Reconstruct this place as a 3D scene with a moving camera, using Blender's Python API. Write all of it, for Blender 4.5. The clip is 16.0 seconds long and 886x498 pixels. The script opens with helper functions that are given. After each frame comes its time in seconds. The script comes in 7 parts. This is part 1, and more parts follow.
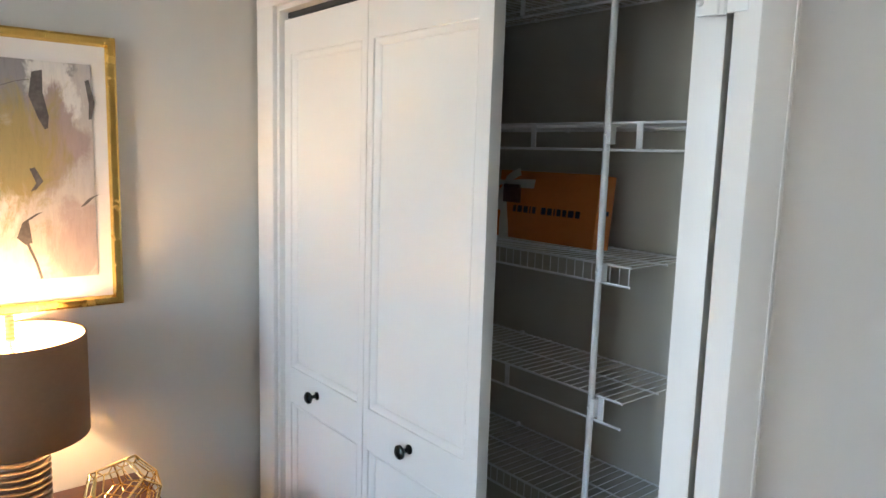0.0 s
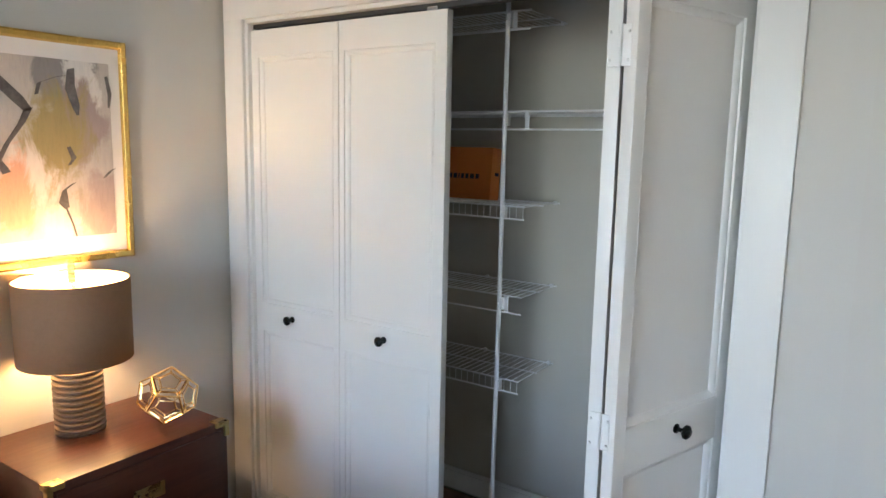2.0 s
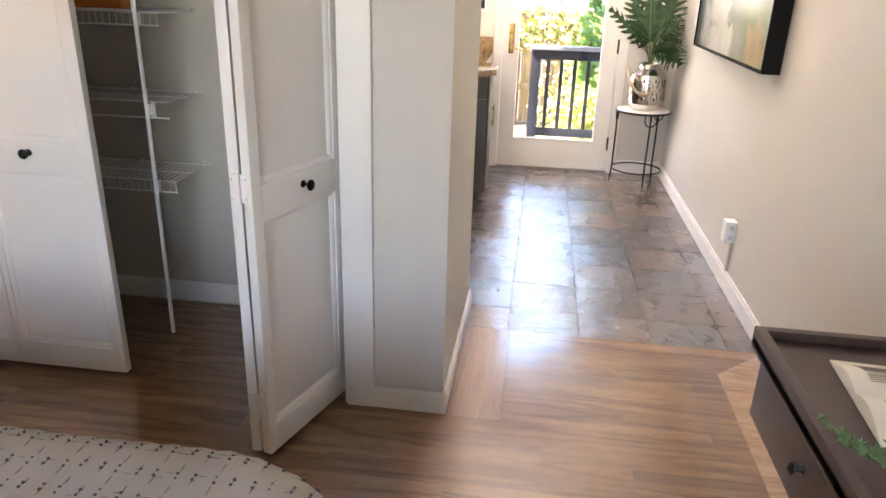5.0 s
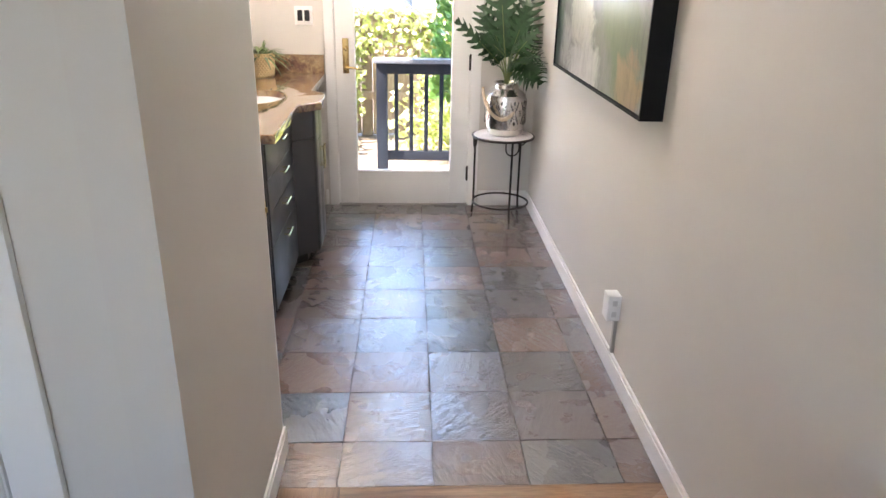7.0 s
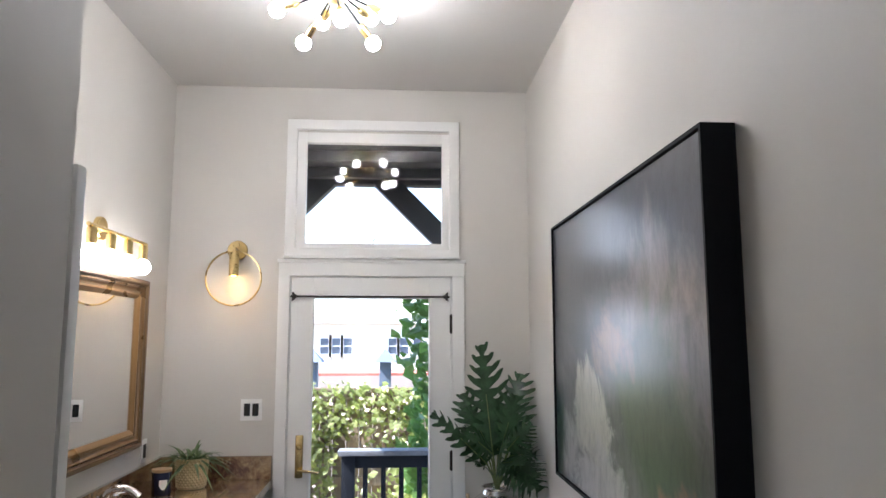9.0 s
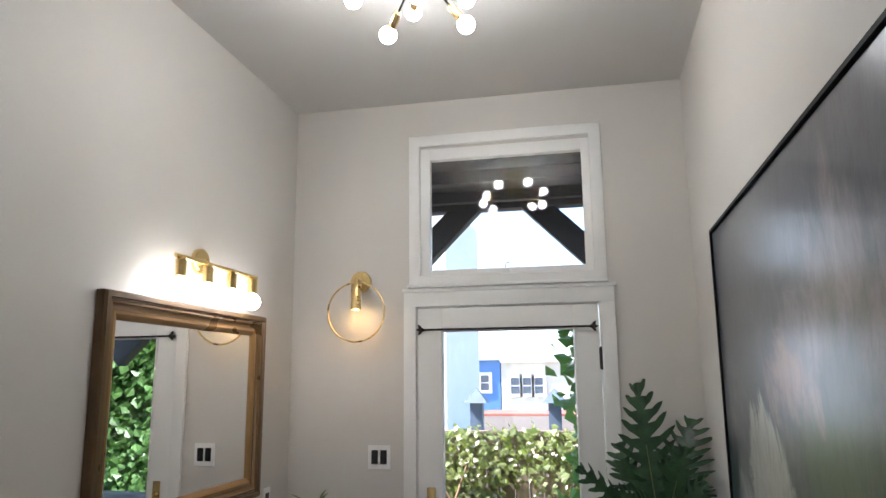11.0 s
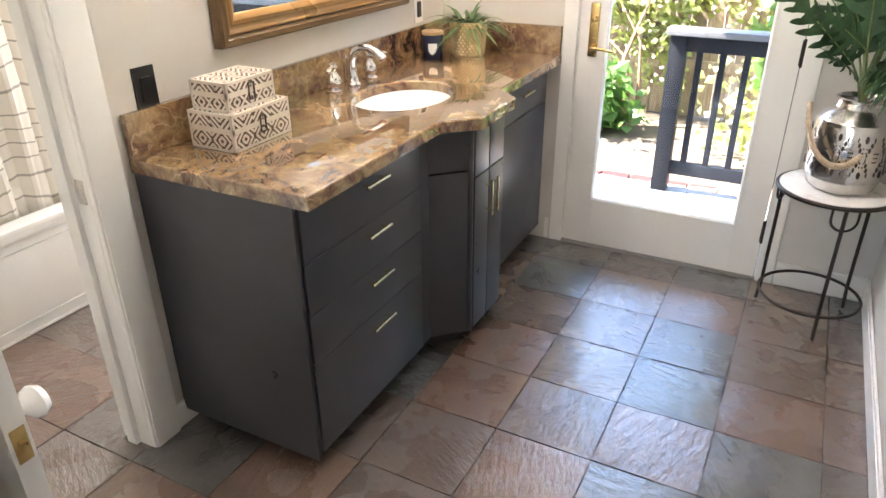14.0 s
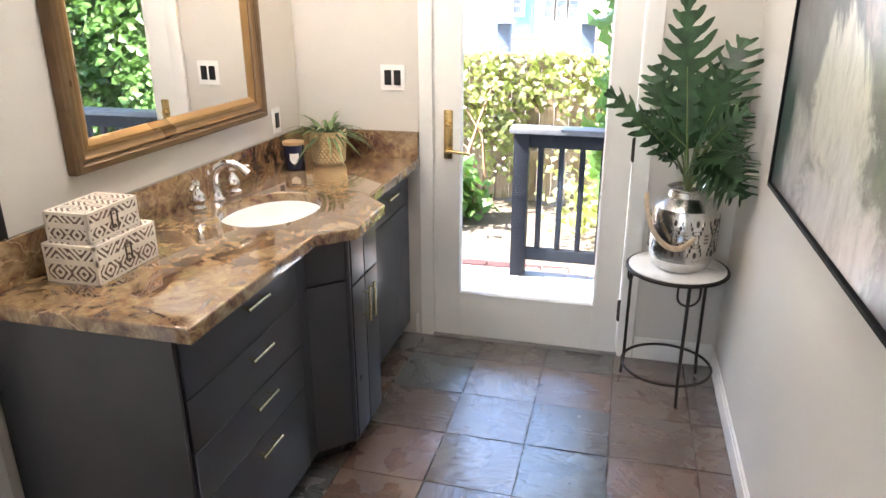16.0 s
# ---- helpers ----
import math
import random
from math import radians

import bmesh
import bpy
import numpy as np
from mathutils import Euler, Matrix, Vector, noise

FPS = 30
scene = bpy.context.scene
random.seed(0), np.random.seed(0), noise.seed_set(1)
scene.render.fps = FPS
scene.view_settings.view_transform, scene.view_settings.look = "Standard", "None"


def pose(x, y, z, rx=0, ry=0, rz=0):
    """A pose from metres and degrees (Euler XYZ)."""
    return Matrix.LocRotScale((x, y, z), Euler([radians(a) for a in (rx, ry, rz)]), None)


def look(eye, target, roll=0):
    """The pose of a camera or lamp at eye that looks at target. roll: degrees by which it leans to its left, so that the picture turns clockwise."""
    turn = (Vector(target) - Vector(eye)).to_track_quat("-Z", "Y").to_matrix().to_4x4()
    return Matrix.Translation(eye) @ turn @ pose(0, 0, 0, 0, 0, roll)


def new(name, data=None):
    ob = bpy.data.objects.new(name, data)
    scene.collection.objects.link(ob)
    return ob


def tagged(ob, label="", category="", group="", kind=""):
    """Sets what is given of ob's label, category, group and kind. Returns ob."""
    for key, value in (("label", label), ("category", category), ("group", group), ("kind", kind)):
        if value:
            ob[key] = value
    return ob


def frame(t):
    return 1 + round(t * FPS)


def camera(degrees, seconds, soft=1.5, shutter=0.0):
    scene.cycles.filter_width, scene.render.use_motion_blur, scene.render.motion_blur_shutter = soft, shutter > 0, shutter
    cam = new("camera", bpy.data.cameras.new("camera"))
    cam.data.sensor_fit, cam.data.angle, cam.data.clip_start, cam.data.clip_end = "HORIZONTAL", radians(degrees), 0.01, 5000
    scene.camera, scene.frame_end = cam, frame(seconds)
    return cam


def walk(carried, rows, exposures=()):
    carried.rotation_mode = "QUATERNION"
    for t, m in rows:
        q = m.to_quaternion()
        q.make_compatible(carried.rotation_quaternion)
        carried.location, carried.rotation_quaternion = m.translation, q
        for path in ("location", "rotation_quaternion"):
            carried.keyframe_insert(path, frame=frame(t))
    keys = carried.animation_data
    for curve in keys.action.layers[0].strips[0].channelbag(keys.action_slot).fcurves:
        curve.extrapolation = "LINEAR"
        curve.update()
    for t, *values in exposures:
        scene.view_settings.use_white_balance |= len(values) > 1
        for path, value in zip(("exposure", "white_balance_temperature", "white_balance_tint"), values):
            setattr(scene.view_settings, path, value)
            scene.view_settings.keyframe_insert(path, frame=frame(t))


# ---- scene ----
cam = camera(65.1, 16.0)
PATH = [
    (0, (0.256, 0.263, 1.591), (1.516, 1.792, 1.317), 1.7),
    (0.5, (0.051, 0.157, 1.637), (1.326, 1.67, 1.341), 1.6),
    (1, (-0.22, 0.124, 1.629), (1.154, 1.548, 1.337), 1.6),
    (1.5, (-0.422, 0.074, 1.581), (1.133, 1.301, 1.304), 1.2),
    (2, (-0.586, 0.053, 1.55), (1.044, 1.175, 1.254), 1.1),
    (2.5, (-0.748, 0.097, 1.529), (0.889, 1.203, 1.22), 1.1),
    (3, (-0.845, 0.024, 1.482), (0.859, 1.017, 1.149), 0.7),
    (3.5, (-0.983, -0.068, 1.478), (0.784, 0.695, 0.934), 0.7),
    (4, (-1.125, -0.196, 1.48), (0.639, 0.44, 0.783), 0.9),
    (4.5, (-1.126, -0.252, 1.483), (0.676, 0.24, 0.77), 1.3),
    (5, (-0.941, -0.216, 1.487), (0.906, 0.025, 0.76), 1.7),
    (5.2, (-0.85, -0.196, 1.479), (1.01, -0.055, 0.756), 1.9),
    (7.3, (0.208, -0.456, 1.603), (2.066, -0.563, 0.871), 1.2),
    (7.5, (0.323, -0.496, 1.607), (2.191, -0.604, 0.9), 1.0),
    (8, (0.557, -0.547, 1.64), (2.484, -0.662, 1.116), 0.8),
    (8.5, (0.72, -0.55, 1.674), (2.711, -0.661, 1.521), 0.4),
    (9, (0.897, -0.505, 1.703), (2.877, -0.631, 1.956), -0.0),
    (9.2, (0.926, -0.522, 1.706), (2.893, -0.631, 2.051), -0.0),
    (11.3, (1.513, -0.772, 1.686), (3.43, -0.285, 1.981), -0.4),
    (11.5, (1.57, -0.762, 1.676), (3.501, -0.276, 1.858), -0.4),
    (12, (1.728, -0.745, 1.651), (3.659, -0.24, 1.52), -0.3),
    (12.5, (1.884, -0.757, 1.615), (3.732, -0.085, 1.247), -0.3),
    (13, (1.919, -0.788, 1.585), (3.579, 0.053, 0.851), -0.4),
    (13.5, (1.857, -0.823, 1.583), (3.438, 0.013, 0.688), -0.5),
    (14, (1.76, -0.83, 1.575), (3.343, -0.005, 0.673), -0.4),
    (14.5, (1.656, -0.825, 1.595), (3.297, -0.144, 0.677), -0.2),
    (15, (1.604, -0.777, 1.625), (3.3, -0.267, 0.695), 0.1),
    (15.5, (1.622, -0.739, 1.644), (3.354, -0.268, 0.76), 0.2),
    (16, (1.738, -0.747, 1.646), (3.561, -0.277, 0.97), -0.1),
]
EXPOSURES = [(0.0, 4.48, 6050, 11), (1.0, 4.40, 6050, 11), (2.5, 4.38, 6450, 12), (3.5, 4.45, 7500, 20), (5.2, 4.45, 7300, 20), (7.3, 4.0, 6600, 16), (8.0, 3.82, 6450, 14), (9.0, 2.6, 5800, 13),
             (11.5, 2.2, 5950, 10), (12.5, 2.72, 6150, 10), (13.0, 3.62, 5800, 12), (13.5, 3.98, 6650, 12), (15.5, 4.12, 6650, 12), (16.0, 3.85, 6450, 13)]
walk(cam, [(t, look(eye, target, roll)) for t, eye, target, roll in PATH], EXPOSURES)

# ---- world, sun, large lights ----
SUN_EL, SUN_AZ = 50.0, 100.0  # elevation; bearing of the sun measured from +x towards +y
world = bpy.data.worlds.new("world")
scene.world = world
world.use_nodes = True
wn = world.node_tree.nodes
sky = wn.new("ShaderNodeTexSky")
sky.sky_type, sky.sun_disc = "NISHITA", False
sky.sun_elevation, sky.sun_rotation = radians(SUN_EL), radians(90 - SUN_AZ)
wn["Background"].inputs["Strength"].default_value = 0.15
world.node_tree.links.new(sky.outputs[0], wn["Background"].inputs[0])


def lamp(name, kind, m, energy, colour, size=0.1, size_y=None):
    d = bpy.data.lights.new(name, kind)
    d.energy, d.color = energy, colour
    if kind == "AREA":
        d.shape, d.size, d.size_y = "RECTANGLE", size, size_y or size
    elif kind == "SUN":
        d.angle = radians(size)
    else:
        d.shadow_soft_size = size
    ob = new(name, d)
    ob.matrix_world = m
    return ob


ce, se = math.cos(radians(SUN_EL)), math.sin(radians(SUN_EL))
ca, sa = math.cos(radians(SUN_AZ)), math.sin(radians(SUN_AZ))
lamp("sun", "SUN", look((30 * ce * ca, 30 * ce * sa, 30 * se), (0, 0, 0)), 5.0, (1.0, 0.95, 0.87), 0.5)
# skylight entering the bedroom window
lamp("window_skylight", "AREA", look((-3.14, 0.8, 1.6), (0, 0.4, 1.3)), 1.35, (0.78, 0.88, 1.0), 1.7, 1.45)
# added fill for the tub room, set in an assumed, unseen window opening
lamp("tub_room_fill", "AREA", look((4.98, 1.85, 1.7), (3.0, 1.6, 1.0)), 6.0, (1.0, 0.95, 0.86), 1.1, 1.1)
lamp("table_lamp_bulb", "POINT", pose(0.488, 2.17, 1.03), 0.78, (1.0, 0.62, 0.30), 0.03)
lamp("sconce_bulb", "POINT", pose(4.815, 0.414, 2.034), 0.08, (1.0, 0.66, 0.26), 0.018)

# ---- materials ----


def nodes_of(name):
    m = bpy.data.materials.new(name)
    m.use_nodes = True
    nt = m.node_tree
    return m, nt, nt.nodes["Principled BSDF"]


def ramp(nt, fac, stops):
    r = nt.nodes.new("ShaderNodeValToRGB")
    el = r.color_ramp.elements
    while len(el) < len(stops):
        el.new(0.5)
    for e, (p, c) in zip(el, stops):
        e.position, e.color = p, (*c, 1)
    nt.links.new(fac, r.inputs[0])
    return r.outputs[0]


def coords(nt, scale=(1, 1, 1), rot=(0, 0, 0), kind="Object", loc=(0, 0, 0)):
    tc = nt.nodes.new("ShaderNodeTexCoord")
    mp = nt.nodes.new("ShaderNodeMapping")
    mp.inputs["Scale"].default_value = scale
    mp.inputs["Rotation"].default_value = [radians(a) for a in rot]
    mp.inputs["Location"].default_value = loc
    nt.links.new(tc.outputs[kind], mp.inputs[0])
    return mp.outputs[0]


def noise_tex(nt, vec, scale, detail=4.0, rough=0.55, distortion=0.0, out="Fac"):
    n = nt.nodes.new("ShaderNodeTexNoise")
    n.inputs["Scale"].default_value, n.inputs["Detail"].default_value = scale, detail
    n.inputs["Roughness"].default_value, n.inputs["Distortion"].default_value = rough, distortion
    nt.links.new(vec, n.inputs["Vector"])
    return n.outputs[out]


def mixc(nt, fac, a, b, mode="MIX"):
    mx = nt.nodes.new("ShaderNodeMix")
    mx.data_type, mx.blend_type = "RGBA", mode
    for sock, v in ((mx.inputs[0], fac), (mx.inputs[6], a), (mx.inputs[7], b)):
        if hasattr(v, "links"):
            nt.links.new(v, sock)
        else:
            sock.default_value = v if isinstance(v, (int, float)) else (*v, 1)
    return mx.outputs[2]


def math_node(nt, op, a, b=0.0):
    n = nt.nodes.new("ShaderNodeMath")
    n.operation = op
    for sock, v in ((n.inputs[0], a), (n.inputs[1], b)):
        if hasattr(v, "links"):
            nt.links.new(v, sock)
        else:
            sock.default_value = v
    return n.outputs[0]


def bump(nt, bsdf, height, strength=0.2, dist=0.01):
    b = nt.nodes.new("ShaderNodeBump")
    b.inputs["Strength"].default_value, b.inputs["Distance"].default_value = strength, dist
    nt.links.new(height, b.inputs["Height"])
    nt.links.new(b.outputs[0], bsdf.inputs["Normal"])


def rand_out(nt):
    return nt.nodes.new("ShaderNodeObjectInfo").outputs["Random"]


def plain(name, col, rough=0.5, metal=0.0, var=0.12, scale=9.0, bmp=0.08, bscale=120.0, spec=0.5, coat=0.0, dist=0.004, rvar=0.2, detail=5):
    """A surface of one colour, uneven at two scales, with fine relief."""
    m, nt, b = nodes_of(name)
    v = coords(nt)
    big = noise_tex(nt, v, scale, detail)
    small = noise_tex(nt, v, bscale, 3)
    lo = tuple(c * (1 - var) for c in col)
    hi = tuple(min(1, c * (1 + var)) for c in col)
    c1 = ramp(nt, big, [(0.3, lo), (0.7, hi)])
    c2 = ramp(nt, small, [(0.3, (1 - var * 0.5,) * 3), (0.7, (1, 1, 1))])
    nt.links.new(mixc(nt, 1.0, c1, c2, "MULTIPLY"), b.inputs["Base Color"])
    rr = ramp(nt, big, [(0.25, (max(0.02, rough * (1 - rvar)),) * 3), (0.75, (min(1, rough * (1 + rvar)),) * 3)])
    nt.links.new(rr, b.inputs["Roughness"])
    b.inputs["Metallic"].default_value = metal
    b.inputs["Specular IOR Level"].default_value = spec
    b.inputs["Coat Weight"].default_value = coat
    b.inputs["Coat Roughness"].default_value = 0.08
    if bmp:
        bump(nt, b, small, bmp, dist)
    return m


def glowing(name, col, strength):
    m, nt, b = nodes_of(name)
    b.inputs["Base Color"].default_value = (*col, 1)
    b.inputs["Emission Color"].default_value = (*col, 1)
    b.inputs["Emission Strength"].default_value = strength
    return m


def pane_glass(name, tint=(1, 1, 1)):
    m, nt, b = nodes_of(name)
    nt.nodes.remove(b)
    t, g = nt.nodes.new("ShaderNodeBsdfTransparent"), nt.nodes.new("ShaderNodeBsdfGlossy")
    t.inputs[0].default_value = (*tint, 1)
    g.inputs["Roughness"].default_value = 0.01
    f, mx = nt.nodes.new("ShaderNodeLayerWeight"), nt.nodes.new("ShaderNodeMixShader")
    f.inputs[0].default_value = 0.5
    gloss = math_node(nt, "ADD", math_node(nt, "MULTIPLY", math_node(nt, "POWER", f.outputs["Facing"], 5.0), 0.9), 0.035)
    nt.links.new(gloss, mx.inputs[0])
    nt.links.new(t.outputs[0], mx.inputs[1])
    nt.links.new(g.outputs[0], mx.inputs[2])
    nt.links.new(mx.outputs[0], nt.nodes["Material Output"].inputs[0])
    return m


def wood(name, stops, rough, axis="Y", grain=9.0, rings=3.0, spec=0.5, coat=0.0, per_piece=0.0):
    """Stretched grain along one axis; pieces differ by their own random number."""
    m, nt, b = nodes_of(name)
    sc = {"X": (0.6, grain, grain), "Y": (grain, 0.6, grain), "Z": (grain, grain, 0.6)}[axis]
    v = coords(nt, sc)
    if per_piece:
        add = nt.nodes.new("ShaderNodeVectorMath")
        comb = nt.nodes.new("ShaderNodeCombineXYZ")
        r = rand_out(nt)
        for i in range(3):
            nt.links.new(math_node(nt, "MULTIPLY", r, 37.0 + 11 * i), comb.inputs[i])
        nt.links.new(v, add.inputs[0])
        nt.links.new(comb.outputs[0], add.inputs[1])
        v = add.outputs[0]
    n1 = noise_tex(nt, v, rings, 5, 0.6, 1.2)
    n2 = noise_tex(nt, v, rings * 9, 4, 0.7)
    col = ramp(nt, n1, stops)
    col = mixc(nt, 0.55, col, ramp(nt, n2, [(0.35, (0.45, 0.42, 0.4)), (0.6, (1, 1, 1))]), "MULTIPLY")
    if per_piece:
        tone = ramp(nt, rand_out(nt), [(0.0, (1 - per_piece,) * 3), (0.5, (1, 0.98, 0.95)), (1.0, (1 + per_piece,) * 3)])
        col = mixc(nt, 1.0, col, tone, "MULTIPLY")
    nt.links.new(col, b.inputs["Base Color"])
    rr = ramp(nt, n2, [(0.3, (rough * 1.25,) * 3), (0.7, (rough * 0.85,) * 3)])
    nt.links.new(rr, b.inputs["Roughness"])
    b.inputs["Specular IOR Level"].default_value = spec
    b.inputs["Coat Weight"].default_value = coat
    b.inputs["Coat Roughness"].default_value = 0.12
    bump(nt, b, n2, 0.12, 0.002)
    return m


def slate_material():
    m, nt, b = nodes_of("slate")
    v0 = coords(nt, (1, 1, 1))
    r = rand_out(nt)
    add, comb = nt.nodes.new("ShaderNodeVectorMath"), nt.nodes.new("ShaderNodeCombineXYZ")
    for i in range(3):
        nt.links.new(math_node(nt, "MULTIPLY", r, 23.0 + 9 * i), comb.inputs[i])
    nt.links.new(v0, add.inputs[0])
    nt.links.new(comb.outputs[0], add.inputs[1])
    v = add.outputs[0]
    tone = ramp(nt, r, [(0.0, (0.150, 0.088, 0.064)), (0.18, (0.160, 0.104, 0.078)), (0.34, (0.118, 0.100, 0.092)),
                        (0.48, (0.070, 0.086, 0.092)), (0.62, (0.140, 0.090, 0.072)), (0.76, (0.084, 0.096, 0.100)), (0.88, (0.125, 0.098, 0.088)), (1.0, (0.170, 0.118, 0.084))])
    cloud = noise_tex(nt, v, 7.0, 3, 0.5, 0.0)
    col = mixc(nt, ramp(nt, cloud, [(0.35, (0, 0, 0)), (0.85, (0.14, 0.14, 0.14))]), tone, (0.21, 0.14, 0.10))
    fine = noise_tex(nt, v, 70.0, 4, 0.65)
    col = mixc(nt, 0.45, col, ramp(nt, fine, [(0.3, (0.65, 0.65, 0.65)), (0.65, (1.1, 1.1, 1.1))]), "MULTIPLY")
    nt.links.new(col, b.inputs["Base Color"])
    # cleft layers: stretched ripples whose direction changes from tile to tile
    rot = nt.nodes.new("ShaderNodeVectorRotate")
    rot.rotation_type = "Z_AXIS"
    nt.links.new(v, rot.inputs["Vector"])
    nt.links.new(math_node(nt, "MULTIPLY", r, 19.0), rot.inputs["Angle"])
    mp = nt.nodes.new("ShaderNodeMapping")
    mp.inputs["Scale"].default_value = (4.5, 15.0, 1.0)
    nt.links.new(rot.outputs[0], mp.inputs[0])
    layers = noise_tex(nt, mp.outputs[0], 3.0, 6, 0.62, 0.1)
    h = math_node(nt, "ADD", layers, math_node(nt, "MULTIPLY", fine, 0.12))
    bump(nt, b, h, 0.6, 0.010)
    soft = nt.nodes.new("ShaderNodeBump")
    soft.inputs["Strength"].default_value, soft.inputs["Distance"].default_value = 0.34, 0.012
    nt.links.new(h, soft.inputs["Height"])
    nt.links.new(soft.outputs[0], b.inputs["Coat Normal"])
    nt.links.new(ramp(nt, cloud, [(0.3, (0.20,) * 3), (0.7, (0.36,) * 3)]), b.inputs["Roughness"])
    b.inputs["Specular IOR Level"].default_value = 0.55
    b.inputs["Coat Weight"].default_value = 1.0
    b.inputs["Coat Roughness"].default_value = 0.16
    b.inputs["Coat IOR"].default_value = 1.9
    return m


def oak_material(name, dark, mid, pale, spread):
    """Varnished oak: flat-sawn figure drawn out along y, each board cut from another place."""
    m, nt, b = nodes_of(name)
    v = coords(nt, (6.0, 0.55, 6.0))
    add, comb = nt.nodes.new("ShaderNodeVectorMath"), nt.nodes.new("ShaderNodeCombineXYZ")
    r = rand_out(nt)
    for i in range(3):
        nt.links.new(math_node(nt, "MULTIPLY", r, 37.0 + 11 * i), comb.inputs[i])
    nt.links.new(v, add.inputs[0])
    nt.links.new(comb.outputs[0], add.inputs[1])
    v = add.outputs[0]
    field = noise_tex(nt, v, 1.3, 2, 0.45, 0.25)
    rings = math_node(nt, "PINGPONG", math_node(nt, "MULTIPLY", field, 11.0), 1.0)
    fine = noise_tex(nt, v, 24.0, 4, 0.7)
    cloud = noise_tex(nt, v, 2.0, 4, 0.55)
    col = ramp(nt, cloud, [(0.3, mid), (0.7, pale)])
    line = ramp(nt, rings, [(0.0, (0.62, 0.62, 0.62)), (0.25, (0.3, 0.3, 0.3)), (0.65, (0, 0, 0))])
    col = mixc(nt, line, col, dark)
    col = mixc(nt, 0.55, col, ramp(nt, fine, [(0.35, (0.50, 0.43, 0.37)), (0.6, (1, 1, 1))]), "MULTIPLY")
    col = mixc(nt, 1.0, col, ramp(nt, r, [(0.0, (1 - spread,) * 3), (0.5, (1, 0.99, 0.97)), (1.0, (1 + spread,) * 3)]), "MULTIPLY")
    nt.links.new(col, b.inputs["Base Color"])
    nt.links.new(ramp(nt, fine, [(0.3, (0.42,) * 3), (0.7, (0.32,) * 3)]), b.inputs["Roughness"])
    b.inputs["Specular IOR Level"].default_value = 0.3
    b.inputs["Coat Weight"].default_value = 1.0
    b.inputs["Coat Roughness"].default_value = 0.13
    b.inputs["Coat IOR"].default_value = 1.8
    bump(nt, b, fine, 0.12, 0.002)
    return m


def marble_material():
    m, nt, b = nodes_of("brown_marble")
    v = coords(nt)
    n1 = noise_tex(nt, v, 7.0, 9, 0.70, 1.4)
    n2 = noise_tex(nt, v, 16.0, 6, 0.65, 0.9)
    n3 = noise_tex(nt, v, 2.2, 3, 0.5, 0.5)
    base = ramp(nt, n1, [(0.28, (0.055, 0.024, 0.020)), (0.42, (0.15, 0.082, 0.056)), (0.5, (0.285, 0.195, 0.100)), (0.58, (0.36, 0.272, 0.150)), (0.72, (0.175, 0.100, 0.062))])
    blot = ramp(nt, n2, [(0.4, (0.55, 0.42, 0.40)), (0.6, (1.05, 1.0, 0.95))])
    col = mixc(nt, 0.8, base, blot, "MULTIPLY")
    vein = nt.nodes.new("ShaderNodeTexVoronoi")
    vein.feature = "DISTANCE_TO_EDGE"
    vein.inputs["Scale"].default_value = 4.2
    warp = nt.nodes.new("ShaderNodeVectorMath")
    warp.operation = "MULTIPLY_ADD"
    warp.inputs[1].default_value = (0.22, 0.22, 0.22)
    nt.links.new(noise_tex(nt, v, 7.0, 4, out="Color"), warp.inputs[0])
    nt.links.new(v, warp.inputs[2])
    nt.links.new(warp.outputs[0], vein.inputs["Vector"])
    line = ramp(nt, vein.outputs["Distance"], [(0.0, (0.7, 0.7, 0.7)), (0.018, (0, 0, 0))])
    line = mixc(nt, 1.0, line, ramp(nt, n3, [(0.45, (0, 0, 0)), (0.6, (1, 1, 1))]), "MULTIPLY")
    col = mixc(nt, line, col, (0.55, 0.38, 0.22))
    nt.links.new(col, b.inputs["Base Color"])
    b.inputs["Roughness"].default_value = 0.05
    b.inputs["Specular IOR Level"].default_value = 0.7
    b.inputs["Coat Weight"].default_value = 0.8
    b.inputs["Coat Roughness"].default_value = 0.03
    bump(nt, b, n2, 0.02, 0.002)
    return m


def leaf_material(name, col, var=0.5, scale=4.0, glow=0.35):
    """A leaf: glossy above, letting some light through."""
    m = plain(name, col, 0.42, var=var, scale=scale, bmp=0.1)
    nt = m.node_tree
    t, mx = nt.nodes.new("ShaderNodeBsdfTranslucent"), nt.nodes.new("ShaderNodeMixShader")
    t.inputs[0].default_value = (col[0] * 1.6, col[1] * 1.7, col[2] * 0.9, 1)
    mx.inputs[0].default_value = glow
    nt.links.new(nt.nodes["Principled BSDF"].outputs[0], mx.inputs[1])
    nt.links.new(t.outputs[0], mx.inputs[2])
    nt.links.new(mx.outputs[0], nt.nodes["Material Output"].inputs[0])
    return m


M_WALL = plain("greige_wall_paint", (0.595, 0.565, 0.52), 0.55, rvar=0.05, detail=2, var=0.015, scale=2.5, bmp=0.06, bscale=220)
M_BEDWALL = plain("pale_wall_paint", (0.60, 0.575, 0.53), 0.55, rvar=0.05, detail=2, var=0.015, scale=2.5, bmp=0.06, bscale=220)
M_CEIL = plain("ceiling_paint", (0.61, 0.59, 0.56), 0.7, rvar=0.05, detail=2, var=0.015, scale=3, bmp=0.1, bscale=160)
M_WHITE = plain("white_gloss_paint", (0.80, 0.79, 0.765), 0.3, var=0.008, scale=2.5, bmp=0.025, bscale=60, rvar=0.05, detail=1)
